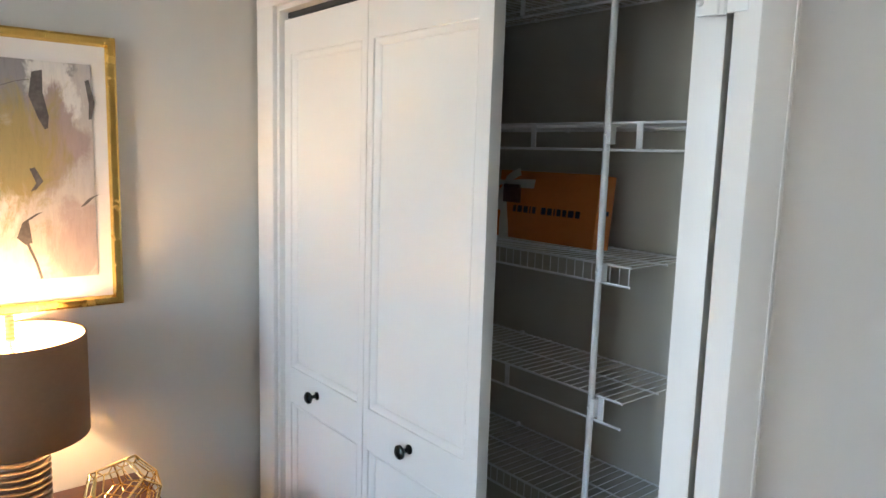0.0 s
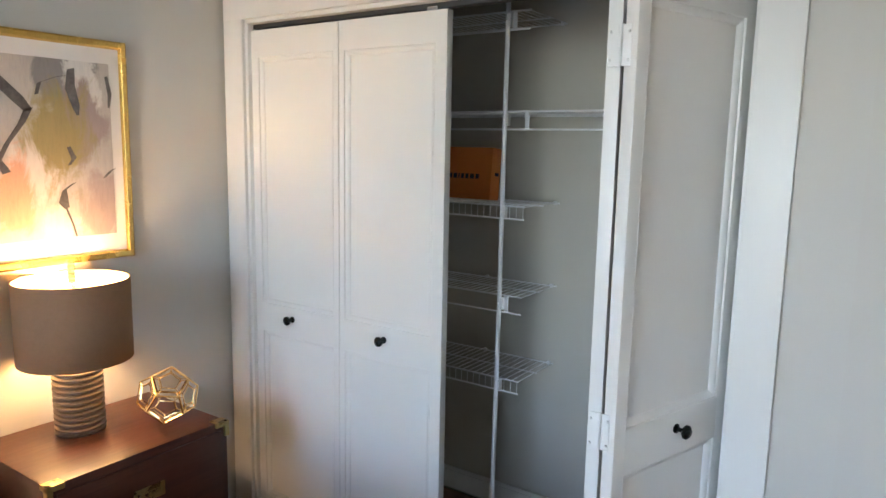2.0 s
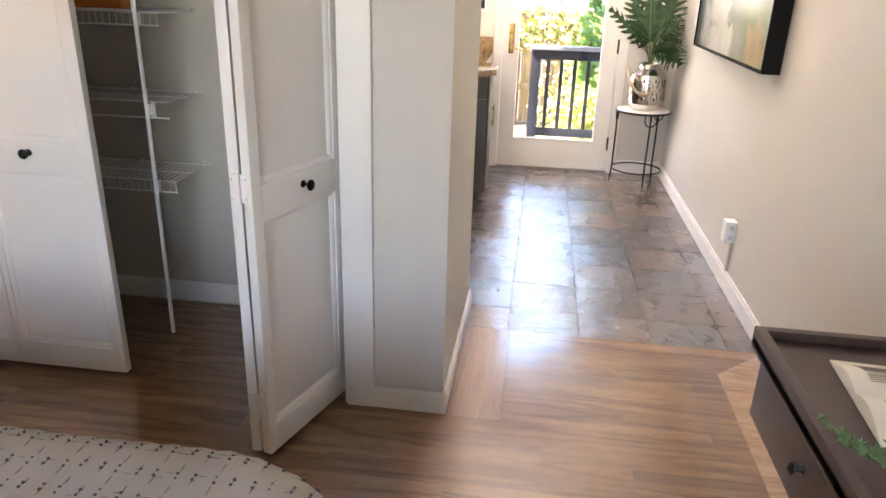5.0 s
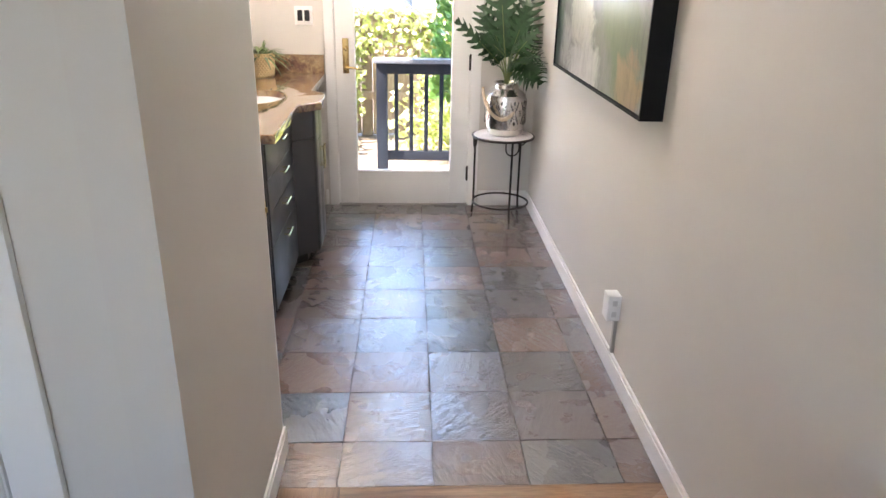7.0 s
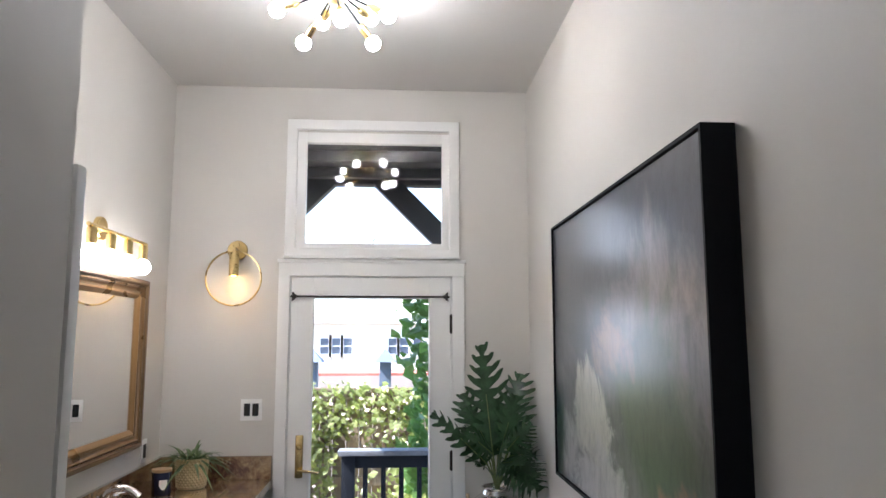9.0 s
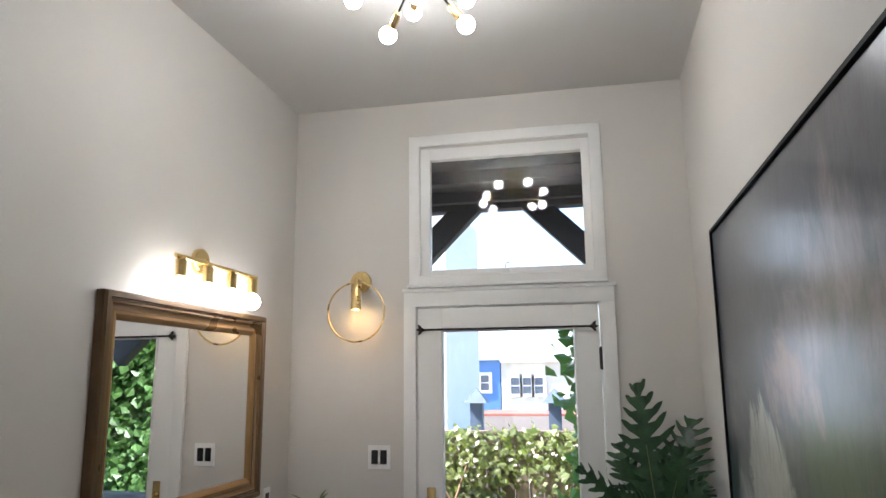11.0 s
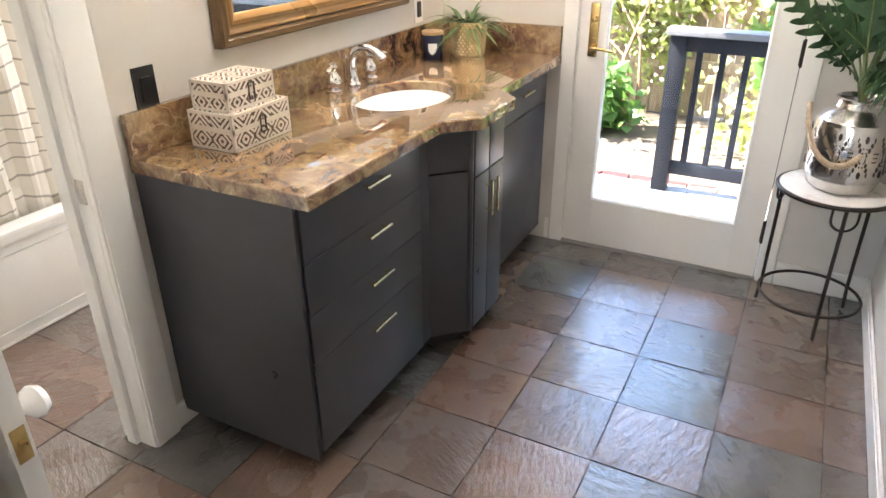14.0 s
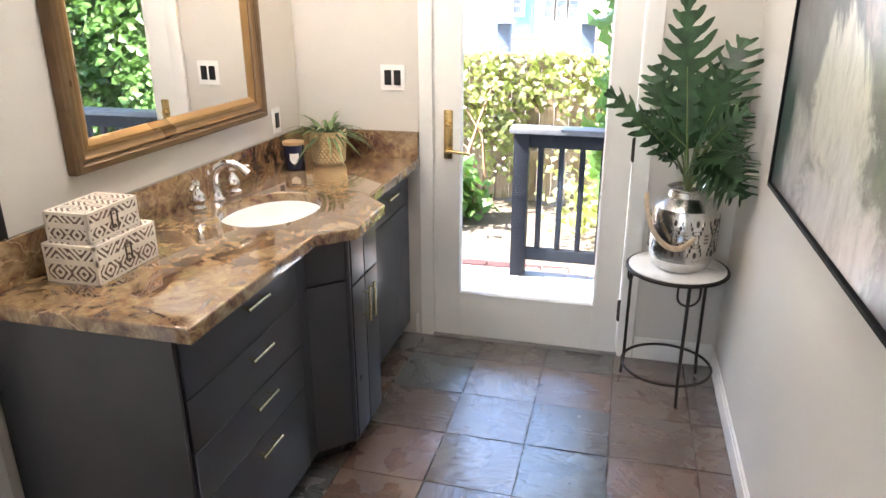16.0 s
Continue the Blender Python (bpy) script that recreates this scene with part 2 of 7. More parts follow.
M_TRIM = plain("white_trim_paint", (0.78, 0.77, 0.745), 0.36, var=0.012, scale=3, bmp=0.03, bscale=80, rvar=0.06, detail=1)
# wall paint darkened and warmed to carry the shade inside the closet
M_CLOSET = plain("shaded_closet_paint", (0.53, 0.50, 0.44), 0.6, rvar=0.05, detail=2, var=0.015, scale=3, bmp=0.05, bscale=200)
M_WIRE = plain("white_vinyl_wire", (0.80, 0.80, 0.80), 0.3, var=0.02, bmp=0)
M_OAK = oak_material("oak_planks", (0.085, 0.036, 0.015), (0.225, 0.115, 0.050), (0.315, 0.180, 0.088), 0.13)
M_PALEOAK = oak_material("pale_oak_border", (0.26, 0.14, 0.07), (0.40, 0.25, 0.14), (0.48, 0.32, 0.19), 0.1)
M_BORDER = wood("oak_border", [(0.3, (0.17, 0.085, 0.042)), (0.5, (0.25, 0.135, 0.068)), (0.75, (0.31, 0.18, 0.10))], 0.3, "X", 14.0, 2.2, coat=0.9)
M_SLATE = slate_material()
M_GROUT = plain("dark_grout", (0.075, 0.06, 0.05), 0.8, var=0.2, scale=20, bmp=0.3)
M_MARBLE = marble_material()
M_CAB = plain("charcoal_cabinet_paint", (0.040, 0.041, 0.048), 0.33, var=0.10, scale=7, bmp=0.03, bscale=160)
M_TOE = plain("black_toe_kick", (0.012, 0.012, 0.013), 0.7, var=0.2)
M_BRASS = plain("brushed_brass", (0.83, 0.62, 0.28), 0.24, 1.0, var=0.05, scale=40, bmp=0.02)
M_SATIN = plain("satin_brass", (0.60, 0.45, 0.20), 0.3, 1.0, var=0.08, scale=30, bmp=0.03)
M_HANDLE = plain("champagne_handle", (0.86, 0.80, 0.52), 0.2, 1.0, var=0.04, scale=30, bmp=0)
M_CHROME = plain("polished_chrome", (0.80, 0.80, 0.82), 0.07, 1.0, var=0.02, bmp=0)
M_IRON = plain("black_iron", (0.035, 0.028, 0.024), 0.5, 0.6, var=0.3, scale=40, bmp=0.15)
M_BLACK = plain("black_plastic", (0.012, 0.012, 0.013), 0.35, var=0.1, bmp=0)
M_DKMETAL = plain("dark_bronze_knob", (0.02, 0.026, 0.024), 0.28, 0.7, var=0.2, bmp=0)
M_PORC = plain("white_porcelain", (0.86, 0.85, 0.83), 0.08, var=0.01, bmp=0, coat=0.4)
M_PLATE = plain("white_plastic", (0.80, 0.79, 0.77), 0.35, var=0.02, bmp=0)
M_GILT = plain("gilt_wood", (0.145, 0.086, 0.040), 0.36, 0.3, var=0.15, scale=14, bmp=0.06, bscale=90)
M_GOLD = plain("gold_leaf_frame", (0.75, 0.50, 0.14), 0.25, 1.0, var=0.12, scale=20, bmp=0.06)
M_MAHOG = wood("mahogany", [(0.3, (0.045, 0.010, 0.005)), (0.5, (0.075, 0.019, 0.009)), (0.75, (0.088, 0.024, 0.011))], 0.34, "X", 22.0, 1.6, coat=0.1)
M_DARKBR = plain("dark_brown_lacquer", (0.055, 0.032, 0.028), 0.4, var=0.12, scale=12, bmp=0.04)
M_SHADE = leaf_material("taupe_lampshade_cloth", (0.44, 0.27, 0.165), 0.06, 60.0, 0.45)
M_SHADE.node_tree.nodes["Principled BSDF"].inputs["Specular IOR Level"].default_value = 0.1
M_SHADEIN = plain("cream_shade_lining", (0.85, 0.76, 0.60), 0.8, var=0.03, bmp=0)
M_PEWTER = plain("ribbed_pewter", (0.17, 0.14, 0.12), 0.36, 0.9, var=0.08, scale=12, bmp=0.01)
M_SHEET = plain("white_bed_linen", (0.80, 0.78, 0.76), 0.9, var=0.04, scale=6, bmp=0.25, bscale=300)
M_UPH = plain("ivory_upholstery", (0.70, 0.69, 0.66), 0.85, var=0.05, scale=8, bmp=0.25, bscale=350)
M_ORANGE = plain("orange_card", (0.72, 0.22, 0.035), 0.5, var=0.05, bmp=0.03)
M_NAVY = plain("navy_ink", (0.02, 0.018, 0.05), 0.6, var=0.1, bmp=0)
M_RIBBON = plain("ivory_ribbon", (0.70, 0.67, 0.60), 0.7, var=0.05, bmp=0.1)
M_CHECK = plain("plaid_charm", (0.12, 0.06, 0.05), 0.7, var=0.4, scale=160, bmp=0.1)
M_CANDLE = plain("navy_glass_jar", (0.012, 0.014, 0.035), 0.14, var=0.1, bmp=0)
M_LIDWOOD = plain("pale_wood_lid", (0.42, 0.27, 0.14), 0.5, var=0.15, scale=30, bmp=0.08)
M_BONE = plain("bone_inlay", (0.78, 0.70, 0.60), 0.4, var=0.06, scale=40, bmp=0.05)
M_TAUPE = plain("brown_inlay", (0.13, 0.075, 0.052), 0.45, var=0.1, scale=40, bmp=0.05)
M_POTGOLD = plain("pale_gold_pot", (0.72, 0.58, 0.33), 0.35, 0.75, var=0.1, scale=40, bmp=0.05)
M_LEAF = plain("deep_green_leaf", (0.034, 0.080, 0.032), 0.42, var=0.55, scale=14, bmp=0.1, spec=0.35)
M_LEAF2 = plain("air_plant_leaf", (0.11, 0.17, 0.06), 0.5, var=0.3, scale=20, bmp=0.1)
M_STEM = plain("green_stem", (0.16, 0.20, 0.07), 0.5, var=0.2, bmp=0.05)
M_SILVER = plain("hammered_silver", (0.70, 0.68, 0.65), 0.2, 1.0, var=0.12, scale=25, bmp=0.3, bscale=70)
M_PIERCE = plain("dark_piercing", (0.06, 0.05, 0.042), 0.6, var=0.2, bmp=0)
M_ROPE = plain("jute_rope", (0.46, 0.36, 0.25), 0.9, var=0.2, scale=60, bmp=0.5, bscale=250)
M_STONE = plain("white_marble_top", (0.72, 0.70, 0.68), 0.3, var=0.08, scale=9, bmp=0.02)
M_PAPER = plain("book_page", (0.72, 0.67, 0.56), 0.8, var=0.04, bmp=0.05)
M_PRINT = plain("printed_text", (0.18, 0.17, 0.16), 0.8, var=0.1, bmp=0)
M_IVY = plain("ivy_leaf", (0.10, 0.19, 0.08), 0.45, var=0.6, scale=45, bmp=0.1)
M_BULB = glowing("lit_bulb", (1.0, 0.94, 0.87), 8.0)
M_CHANDBULB = glowing("chandelier_bulb", (1.0, 0.95, 0.89), 18.0)
M_WARMBULB = glowing("warm_bulb", (1.0, 0.60, 0.18), 15.0)
M_GLASS = pane_glass("window_glass")
M_TUB = plain("tub_enamel", (0.82, 0.81, 0.78), 0.12, var=0.02, bmp=0, coat=0.3)
M_DECK = wood("painted_deck", [(0.3, (0.20, 0.21, 0.23)), (0.7, (0.275, 0.29, 0.31))], 0.6, "Y", 6.0, 3.0)
M_RAIL = plain("blue_black_rail_paint", (0.010, 0.012, 0.018), 0.6, spec=0.2, var=0.15, scale=15, bmp=0.1, bscale=80)
M_PORCH = plain("dark_porch_timber", (0.030, 0.030, 0.034), 0.6, var=0.2, scale=8, bmp=0.15, bscale=60)
M_FENCE = wood("weathered_fence", [(0.3, (0.17, 0.125, 0.09)), (0.5, (0.27, 0.205, 0.15)), (0.75, (0.36, 0.29, 0.22))], 0.85, "Z", 7.0, 2.5, per_piece=0.25)
M_BRICK = plain("red_paver", (0.34, 0.15, 0.115), 0.85, var=0.25, scale=12, bmp=0.3)
M_SOIL = plain("soil", (0.10, 0.075, 0.055), 0.95, var=0.35, scale=6, bmp=0.5, bscale=50)
M_JASMINE = leaf_material("jasmine_leaf", (0.27, 0.30, 0.13), 0.35, 3.0, 0.55)
M_BLOSSOM = plain("pink_white_blossom", (0.75, 0.60, 0.58), 0.7, var=0.1, bmp=0)
M_VINE = leaf_material("vine_leaf", (0.095, 0.19, 0.055), 0.5, 4.0, 0.4)
M_BARK = plain("vine_bark", (0.23, 0.13, 0.075), 0.9, var=0.3, scale=25, bmp=0.5)
M_BLUE = plain("blue_clapboard", (0.12, 0.25, 0.52), 0.7, var=0.06, scale=1, bmp=0.05)
M_CREAM = plain("cream_stucco", (0.74, 0.66, 0.52), 0.8, var=0.05, scale=1, bmp=0.1)
M_WHITEWALL = plain("white_stucco", (0.80, 0.79, 0.77), 0.8, var=0.05, scale=1, bmp=0.1)
M_FARGLASS = plain("far_window_glass", (0.10, 0.12, 0.15), 0.1, var=0.1, bmp=0)
M_REDROOF = plain("red_roof", (0.30, 0.09, 0.06), 0.8, var=0.15, scale=3, bmp=0.1)
M_GREYPOST = plain("blue_grey_post", (0.10, 0.13, 0.19), 0.6, var=0.1, bmp=0.05)
M_HILL = plain("far_trees", (0.04, 0.075, 0.055), 0.95, var=0.5, scale=0.3, bmp=0)
M_MIRROR = nodes_of("mirror_silver")[0]
_b = M_MIRROR.node_tree.nodes["Principled BSDF"]
_b.inputs["Base Color"].default_value, _b.inputs["Metallic"].default_value, _b.inputs["Roughness"].default_value = (0.9, 0.9, 0.89, 1), 1.0, 0.01


def abstract_painting(name, washes, glossy):
    """Loose brushed colour fields over a ground: (mask scale, threshold, colour, centre, reach)."""
    m, nt, b = nodes_of(name)
    v = coords(nt, (1, 0, 1), kind="Generated")
    col = None
    for i, (scale, lo, hi, c, centre, reach) in enumerate(washes):
        if col is None:
            col = mixc(nt, 0.0, c, c)
            continue
        mp = nt.nodes.new("ShaderNodeMapping")
        mp.inputs["Location"].default_value = (i * 3.1, i * 1.7, i * 2.3)
        mp.inputs["Scale"].default_value = (1.0, 1.0, 0.75)
        nt.links.new(v, mp.inputs[0])
        n = noise_tex(nt, mp.outputs[0], scale, 9, 0.68, 0.9)
        d = nt.nodes.new("ShaderNodeVectorMath")
        d.operation = "DISTANCE"
        nt.links.new(v, d.inputs[0])
        d.inputs[1].default_value = (centre[0], 0.0, centre[2])
        fall = math_node(nt, "SUBTRACT", 1.0, math_node(nt, "DIVIDE", d.outputs["Value"], reach))
        f = math_node(nt, "ADD", math_node(nt, "MULTIPLY", n, 1.3), math_node(nt, "MULTIPLY", fall, 0.5))
        col = mixc(nt, ramp(nt, f, [(lo, (0, 0, 0)), (hi, (1, 1, 1))]), col, c)
    streak = noise_tex(nt, coords(nt, (34, 1, 9), kind="Generated"), 1.0, 7, 0.72, 0.6)
    col = mixc(nt, 0.5 if glossy else 0.16, col, ramp(nt, streak, [(0.34, (0.40, 0.40, 0.43)), (0.5, (1.0, 1.0, 1.0)), (0.68, (1.35, 1.32, 1.28))]), "MULTIPLY")
    nt.links.new(col, b.inputs["Base Color"])
    b.inputs["Roughness"].default_value = 0.3 if glossy else 0.6
    b.inputs["Coat Weight"].default_value = 0.75 if glossy else 0.0
    b.inputs["Coat Roughness"].default_value = 0.24
    bump(nt, b, streak, 0.2 if glossy else 0.05, 0.004)
    return m


def woven_cover():
    m, nt, b = nodes_of("quilted_cover")
    v = coords(nt)
    fine = noise_tex(nt, v, 240, 3)
    big = noise_tex(nt, v, 5, 4)
    col = ramp(nt, big, [(0.3, (0.375, 0.345, 0.30)), (0.7, (0.45, 0.415, 0.365))])
    nt.links.new(col, b.inputs["Base Color"])
    b.inputs["Roughness"].default_value = 0.95
    bump(nt, b, fine, 0.4, 0.004)
    return m


M_COVER = woven_cover()
M_STITCH = plain("grey_stitching", (0.10, 0.10, 0.105), 0.9, var=0.15, bmp=0)


def curtain_material():
    m, nt, b = nodes_of("shower_curtain_print")
    v = coords(nt, (1, 1, 1))
    w = nt.nodes.new("ShaderNodeTexWave")
    w.wave_type, w.bands_direction = "BANDS", "Z"
    w.inputs["Scale"].default_value, w.inputs["Distortion"].default_value = 4.2, 5.0
    w.inputs["Detail"].default_value, w.inputs["Detail Scale"].default_value = 0.0, 1.1
    nt.links.new(v, w.inputs["Vector"])
    col = ramp(nt, w.outputs["Fac"], [(0.955, (0.76, 0.72, 0.65)), (0.99, (0.38, 0.35, 0.31))])
    nt.links.new(col, b.inputs["Base Color"])
    b.inputs["Roughness"].default_value = 0.85
    bump(nt, b, noise_tex(nt, v, 300, 3), 0.2, 0.003)
    return m


M_CURTAIN = curtain_material()

# ---- builders ----
ORIGIN = {}


def origin(ob):
    return ORIGIN.get(ob.name, Vector((0, 0, 0))) if ob else Vector((0, 0, 0))


def thing(name, at, label, category, group="", kind=""):
    """An Empty at the base of a thing; its parts are added with part()."""
    ob = new(name)
    ob.empty_display_size = 0.05
    ob.location = at
    ORIGIN[ob.name] = Vector(at)
    return tagged(ob, label, category, group, kind)


def part(name, bm, material, parent=None, label="", category="", kind="", group=""):
    """Links a bmesh, given in world metres, as ONE mesh object under a thing or part."""
    base = origin(parent)
    if base.length:
        bmesh.ops.translate(bm, verts=bm.verts, vec=-base)
    me = bpy.data.meshes.new(name)
    bmesh.ops.recalc_face_normals(bm, faces=bm.faces)
    bm.to_mesh(me)
    bm.free()
    for p in me.polygons:
        p.use_smooth = True
    me.set_sharp_from_angle(angle=radians(38))
    me.materials.append(material)
    ob = new(name, me)
    if parent:
        ob.parent = parent
        ORIGIN[ob.name] = base
    return tagged(ob, label, category, group, kind)


def B():
    return bmesh.new()


def box(bm, x0, x1, y0, y1, z0, z1, bev=0.0, m=None, seg=2):
    r = bmesh.ops.create_cube(bm, size=1.0)
    vs = r["verts"]
    bmesh.ops.scale(bm, verts=vs, vec=(abs(x1 - x0), abs(y1 - y0), abs(z1 - z0)))
    bmesh.ops.translate(bm, verts=vs, vec=((x0 + x1) / 2, (y0 + y1) / 2, (z0 + z1) / 2))
    if m is not None:
        bmesh.ops.transform(bm, matrix=m, verts=vs)
    if bev:
        es = list({e for v in vs for e in v.link_edges})
        bmesh.ops.bevel(bm, geom=es, offset=bev, segments=seg, affect="EDGES", profile=0.7)
    return bm


def ring_pts(c, ax_u, ax_v, r, seg):
    return [c + (ax_u * math.cos(2 * math.pi * i / seg) + ax_v * math.sin(2 * math.pi * i / seg)) * r for i in range(seg)]


def skin(bm, rings, closed=False, caps=True):
    vs = [[bm.verts.new(p) for p in ring] for ring in rings]
    n = len(vs[0])
    pairs = list(zip(vs, vs[1:])) + ([(vs[-1], vs[0])] if closed else [])
    for a, b in pairs:
        for i in range(n):
            bm.faces.new((a[i], a[(i + 1) % n], b[(i + 1) % n], b[i]))
    if caps and not closed:
        bm.faces.new(vs[0][::-1])
        bm.faces.new(vs[-1])
    return bm


def tube(bm, pts, r, seg=8, closed=False):
    pts = [Vector(p) for p in pts]
    rings = []
    n = len(pts)
    up = None
    for i, p in enumerate(pts):
        a = pts[(i - 1) % n] if (closed or i > 0) else p
        b = pts[(i + 1) % n] if (closed or i < n - 1) else p
        d = (b - a).normalized()
        if up is None:
            up = d.orthogonal().normalized()
        up = (up - d * up.dot(d))
        up = up.normalized() if up.length > 1e-6 else d.orthogonal().normalized()
        rr = r[i] if isinstance(r, (list, tuple)) else r
        rings.append(ring_pts(p, up, d.cross(up), rr, seg))
    return skin(bm, rings, closed)


def lathe(bm, prof, at, seg=32, axis="Z"):
    at = Vector(at)
    u, v, w = {"Z": ((1, 0, 0), (0, 1, 0), (0, 0, 1)), "X": ((0, 1, 0), (0, 0, 1), (1, 0, 0)), "Y": ((0, 0, 1), (1, 0, 0), (0, 1, 0))}[axis]
    u, v, w = Vector(u), Vector(v), Vector(w)
    return skin(bm, [ring_pts(at + w * z, u, v, max(r, 1e-4), seg) for r, z in prof])


def ball(bm, c, r, seg=14, scale=(1, 1, 1)):
    bmesh.ops.create_uvsphere(bm, u_segments=seg, v_segments=max(6, seg // 2), radius=r, matrix=Matrix.Translation(c) @ Matrix.Diagonal((*scale, 1)))
    return bm


def prism(bm, poly, z0, z1):
    lo = [bm.verts.new((x, y, z0)) for x, y in poly]
    hi = [bm.verts.new((x, y, z1)) for x, y in poly]
    n = len(poly)
    bm.faces.new(lo[::-1])
    bm.faces.new(hi)
    for i in range(n):
        bm.faces.new((lo[i], lo[(i + 1) % n], hi[(i + 1) % n], hi[i]))
    return bm


def sweep_frame(bm, corners, profile, inward, out):
    """A mitred moulding round a rectangle. corners: 4 points; profile: (towards the middle, outwards) pairs."""
    mid = sum((Vector(c) for c in corners), Vector()) / 4
    out = Vector(out)
    rings = []
    n = len(corners)
    for i in range(n):
        c, a, b = Vector(corners[i]), Vector(corners[i - 1]), Vector(corners[(i + 1) % n])
        diag = ((a - c).normalized() + (b - c).normalized())
        rings.append([c + diag * u * inward + out * w for u, w in profile])
    return skin(bm, rings, closed=True)


def structure(name, label, material, boxes, category="wall"):
    bm = B()
    for b in boxes:
        box(bm, *b)
    return part(name, bm, material, None, label, category, "structure")


H = 3.17        # ceiling height
XC = 1.205      # closet front wall
YP = 2.33       # wall with the framed print
YR = -1.262     # long wall of hall and bathroom
YL = 0.80       # vanity wall
XE = 4.90       # end wall with the garden door

# ---- large structure ----
structure("floor", "flat subfloor under wood planks and slate tiles", M_GROUT, [(-3.3, 5.05, -1.4, 3.1, -0.16, -0.014)], "floor")
structure("ceiling", "smooth off-white painted ceiling", M_CEIL, [(-3.3, 5.05, -1.4, 3.1, H, H + 0.12)], "ceiling")
structure("wall_south", "long greige painted wall of hall and bathroom", M_WALL, [(-3.3, 5.05, YR - 0.14, YR, -0.014, H)])
DY0, DY1 = -0.815, 0.118
structure("wall_east", "greige painted end wall with door and transom openings", M_WALL, [
    (XE, XE + 0.15, YR, DY0, -0.014, H), (XE, XE + 0.15, DY1, YL + 0.12, -0.014, H), (XE, XE + 0.15, DY0, DY1, 2.06, 2.20), (XE, XE + 0.15, DY0, DY1, 2.90, H)])
structure("wall_vanity", "greige painted wall behind the vanity with a doorway", M_WALL, [
    (2.16, 2.20, YL, YL + 0.12, -0.014, H), (2.86, XE, YL, YL + 0.12, -0.014, H), (2.20, 2.86, YL, YL + 0.12, 2.06, H)])
structure("wall_hall_north", "greige painted hall wall beside the closet", M_WALL, [(XC, 2.09, 0.05, 0.16, -0.014, H)])
structure("wall_closet_front", "pale painted wall round the closet opening", M_BEDWALL, [
    (XC, XC + 0.11, 0.16, 0.402, -0.014, H), (XC, XC + 0.11, 2.205, YP, -0.014, H), (XC, XC + 0.11, 0.402, 2.205, 2.0, H)])
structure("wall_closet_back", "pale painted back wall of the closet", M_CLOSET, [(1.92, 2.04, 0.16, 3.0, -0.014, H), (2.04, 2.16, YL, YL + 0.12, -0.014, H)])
structure("wall_north", "pale painted bedroom wall with the framed print", M_BEDWALL, [(-3.3, 1.92, YP, YP + 0.12, -0.014, H)])
structure("wall_west", "pale painted bedroom wall with a window opening", M_BEDWALL, [
    (-3.3, -3.18, YR, -0.05, -0.014, H), (-3.3, -3.18, 1.65, YP, -0.014, H), (-3.3, -3.18, -0.05, 1.65, -0.014, 0.85), (-3.3, -3.18, -0.05, 1.65, 2.35, H)])
# the opening in the east side is unseen, added for the fill lamp
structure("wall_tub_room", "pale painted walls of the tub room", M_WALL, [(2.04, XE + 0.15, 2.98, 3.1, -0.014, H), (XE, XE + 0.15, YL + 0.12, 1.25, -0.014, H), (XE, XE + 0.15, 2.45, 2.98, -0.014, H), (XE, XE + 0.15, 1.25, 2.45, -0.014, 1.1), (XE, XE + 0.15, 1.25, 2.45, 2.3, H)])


def baseboard(name, boxes):
    bm = B()
    for x0, x1, y0, y1, h in boxes:
        box(bm, x0, x1, y0, y1, 0.001, h - 0.018)
        dx, dy = (x1 - x0, y1 - y0)
        # a thinner moulded cap
        if dx > dy:
            box(bm, x0, x1, y0 + dy * 0.2, y1 - dy * 0.2, h - 0.018, h, 0.003)
        else:
            box(bm, x0 + dx * 0.2, x1 - dx * 0.2, y0, y1, h - 0.018, h, 0.003)
    return part(name, bm, M_TRIM, None, "white painted wooden baseboard with a moulded top", "baseboard", "structure")


baseboard("baseboard_south", [(-3.18, XE, YR, YR + 0.016, 0.10)])
baseboard("baseboard_hall", [(XC - 0.015, 2.09, 0.035, 0.05, 0.10), (XC - 0.015, XC, 0.05, 0.302, 0.085)])
baseboard("baseboard_closet", [(1.905, 1.92, 0.16, YP, 0.10)])
baseboard("baseboard_east", [(XE - 0.015, XE, YR + 0.016, DY0 - 0.075, 0.11), (XE - 0.015, XE, DY1 + 0.075, 0.21, 0.11)])
baseboard("baseboard_vanity", [(2.955, 3.06, YL - 0.016, YL, 0.09)])

# casing of the closet opening
bm = B()
for y0, y1 in ((0.302, 0.402), (2.205, 2.31)):
    box(bm, XC - 0.018, XC, y0, y1, 0.001, 2.1, 0.004)
box(bm, XC - 0.019, XC, 0.302, 2.31, 2.0, 2.1, 0.004)
for y0, y1 in ((0.402, 0.413), (2.19, 2.205)):
    box(bm, XC - 0.004, XC + 0.11, y0, y1, 0.001, 2.0, 0.002)
box(bm, XC - 0.004, XC + 0.11, 0.402, 2.205, 1.985, 2.0, 0.002)
part("trim_closet_casing", bm, M_TRIM, None, "white painted casing round the closet opening", "trim", "structure")
bm = B()
box(bm, XC + 0.025, XC + 0.055, 0.414, 2.19, 1.968, 1.984, 0.001)
part("closet_track", bm, plain("track_metal", (0.10, 0.10, 0.10), 0.5, 0.8), None, "dark metal sliding track under the closet head", "door track", kind="structure")


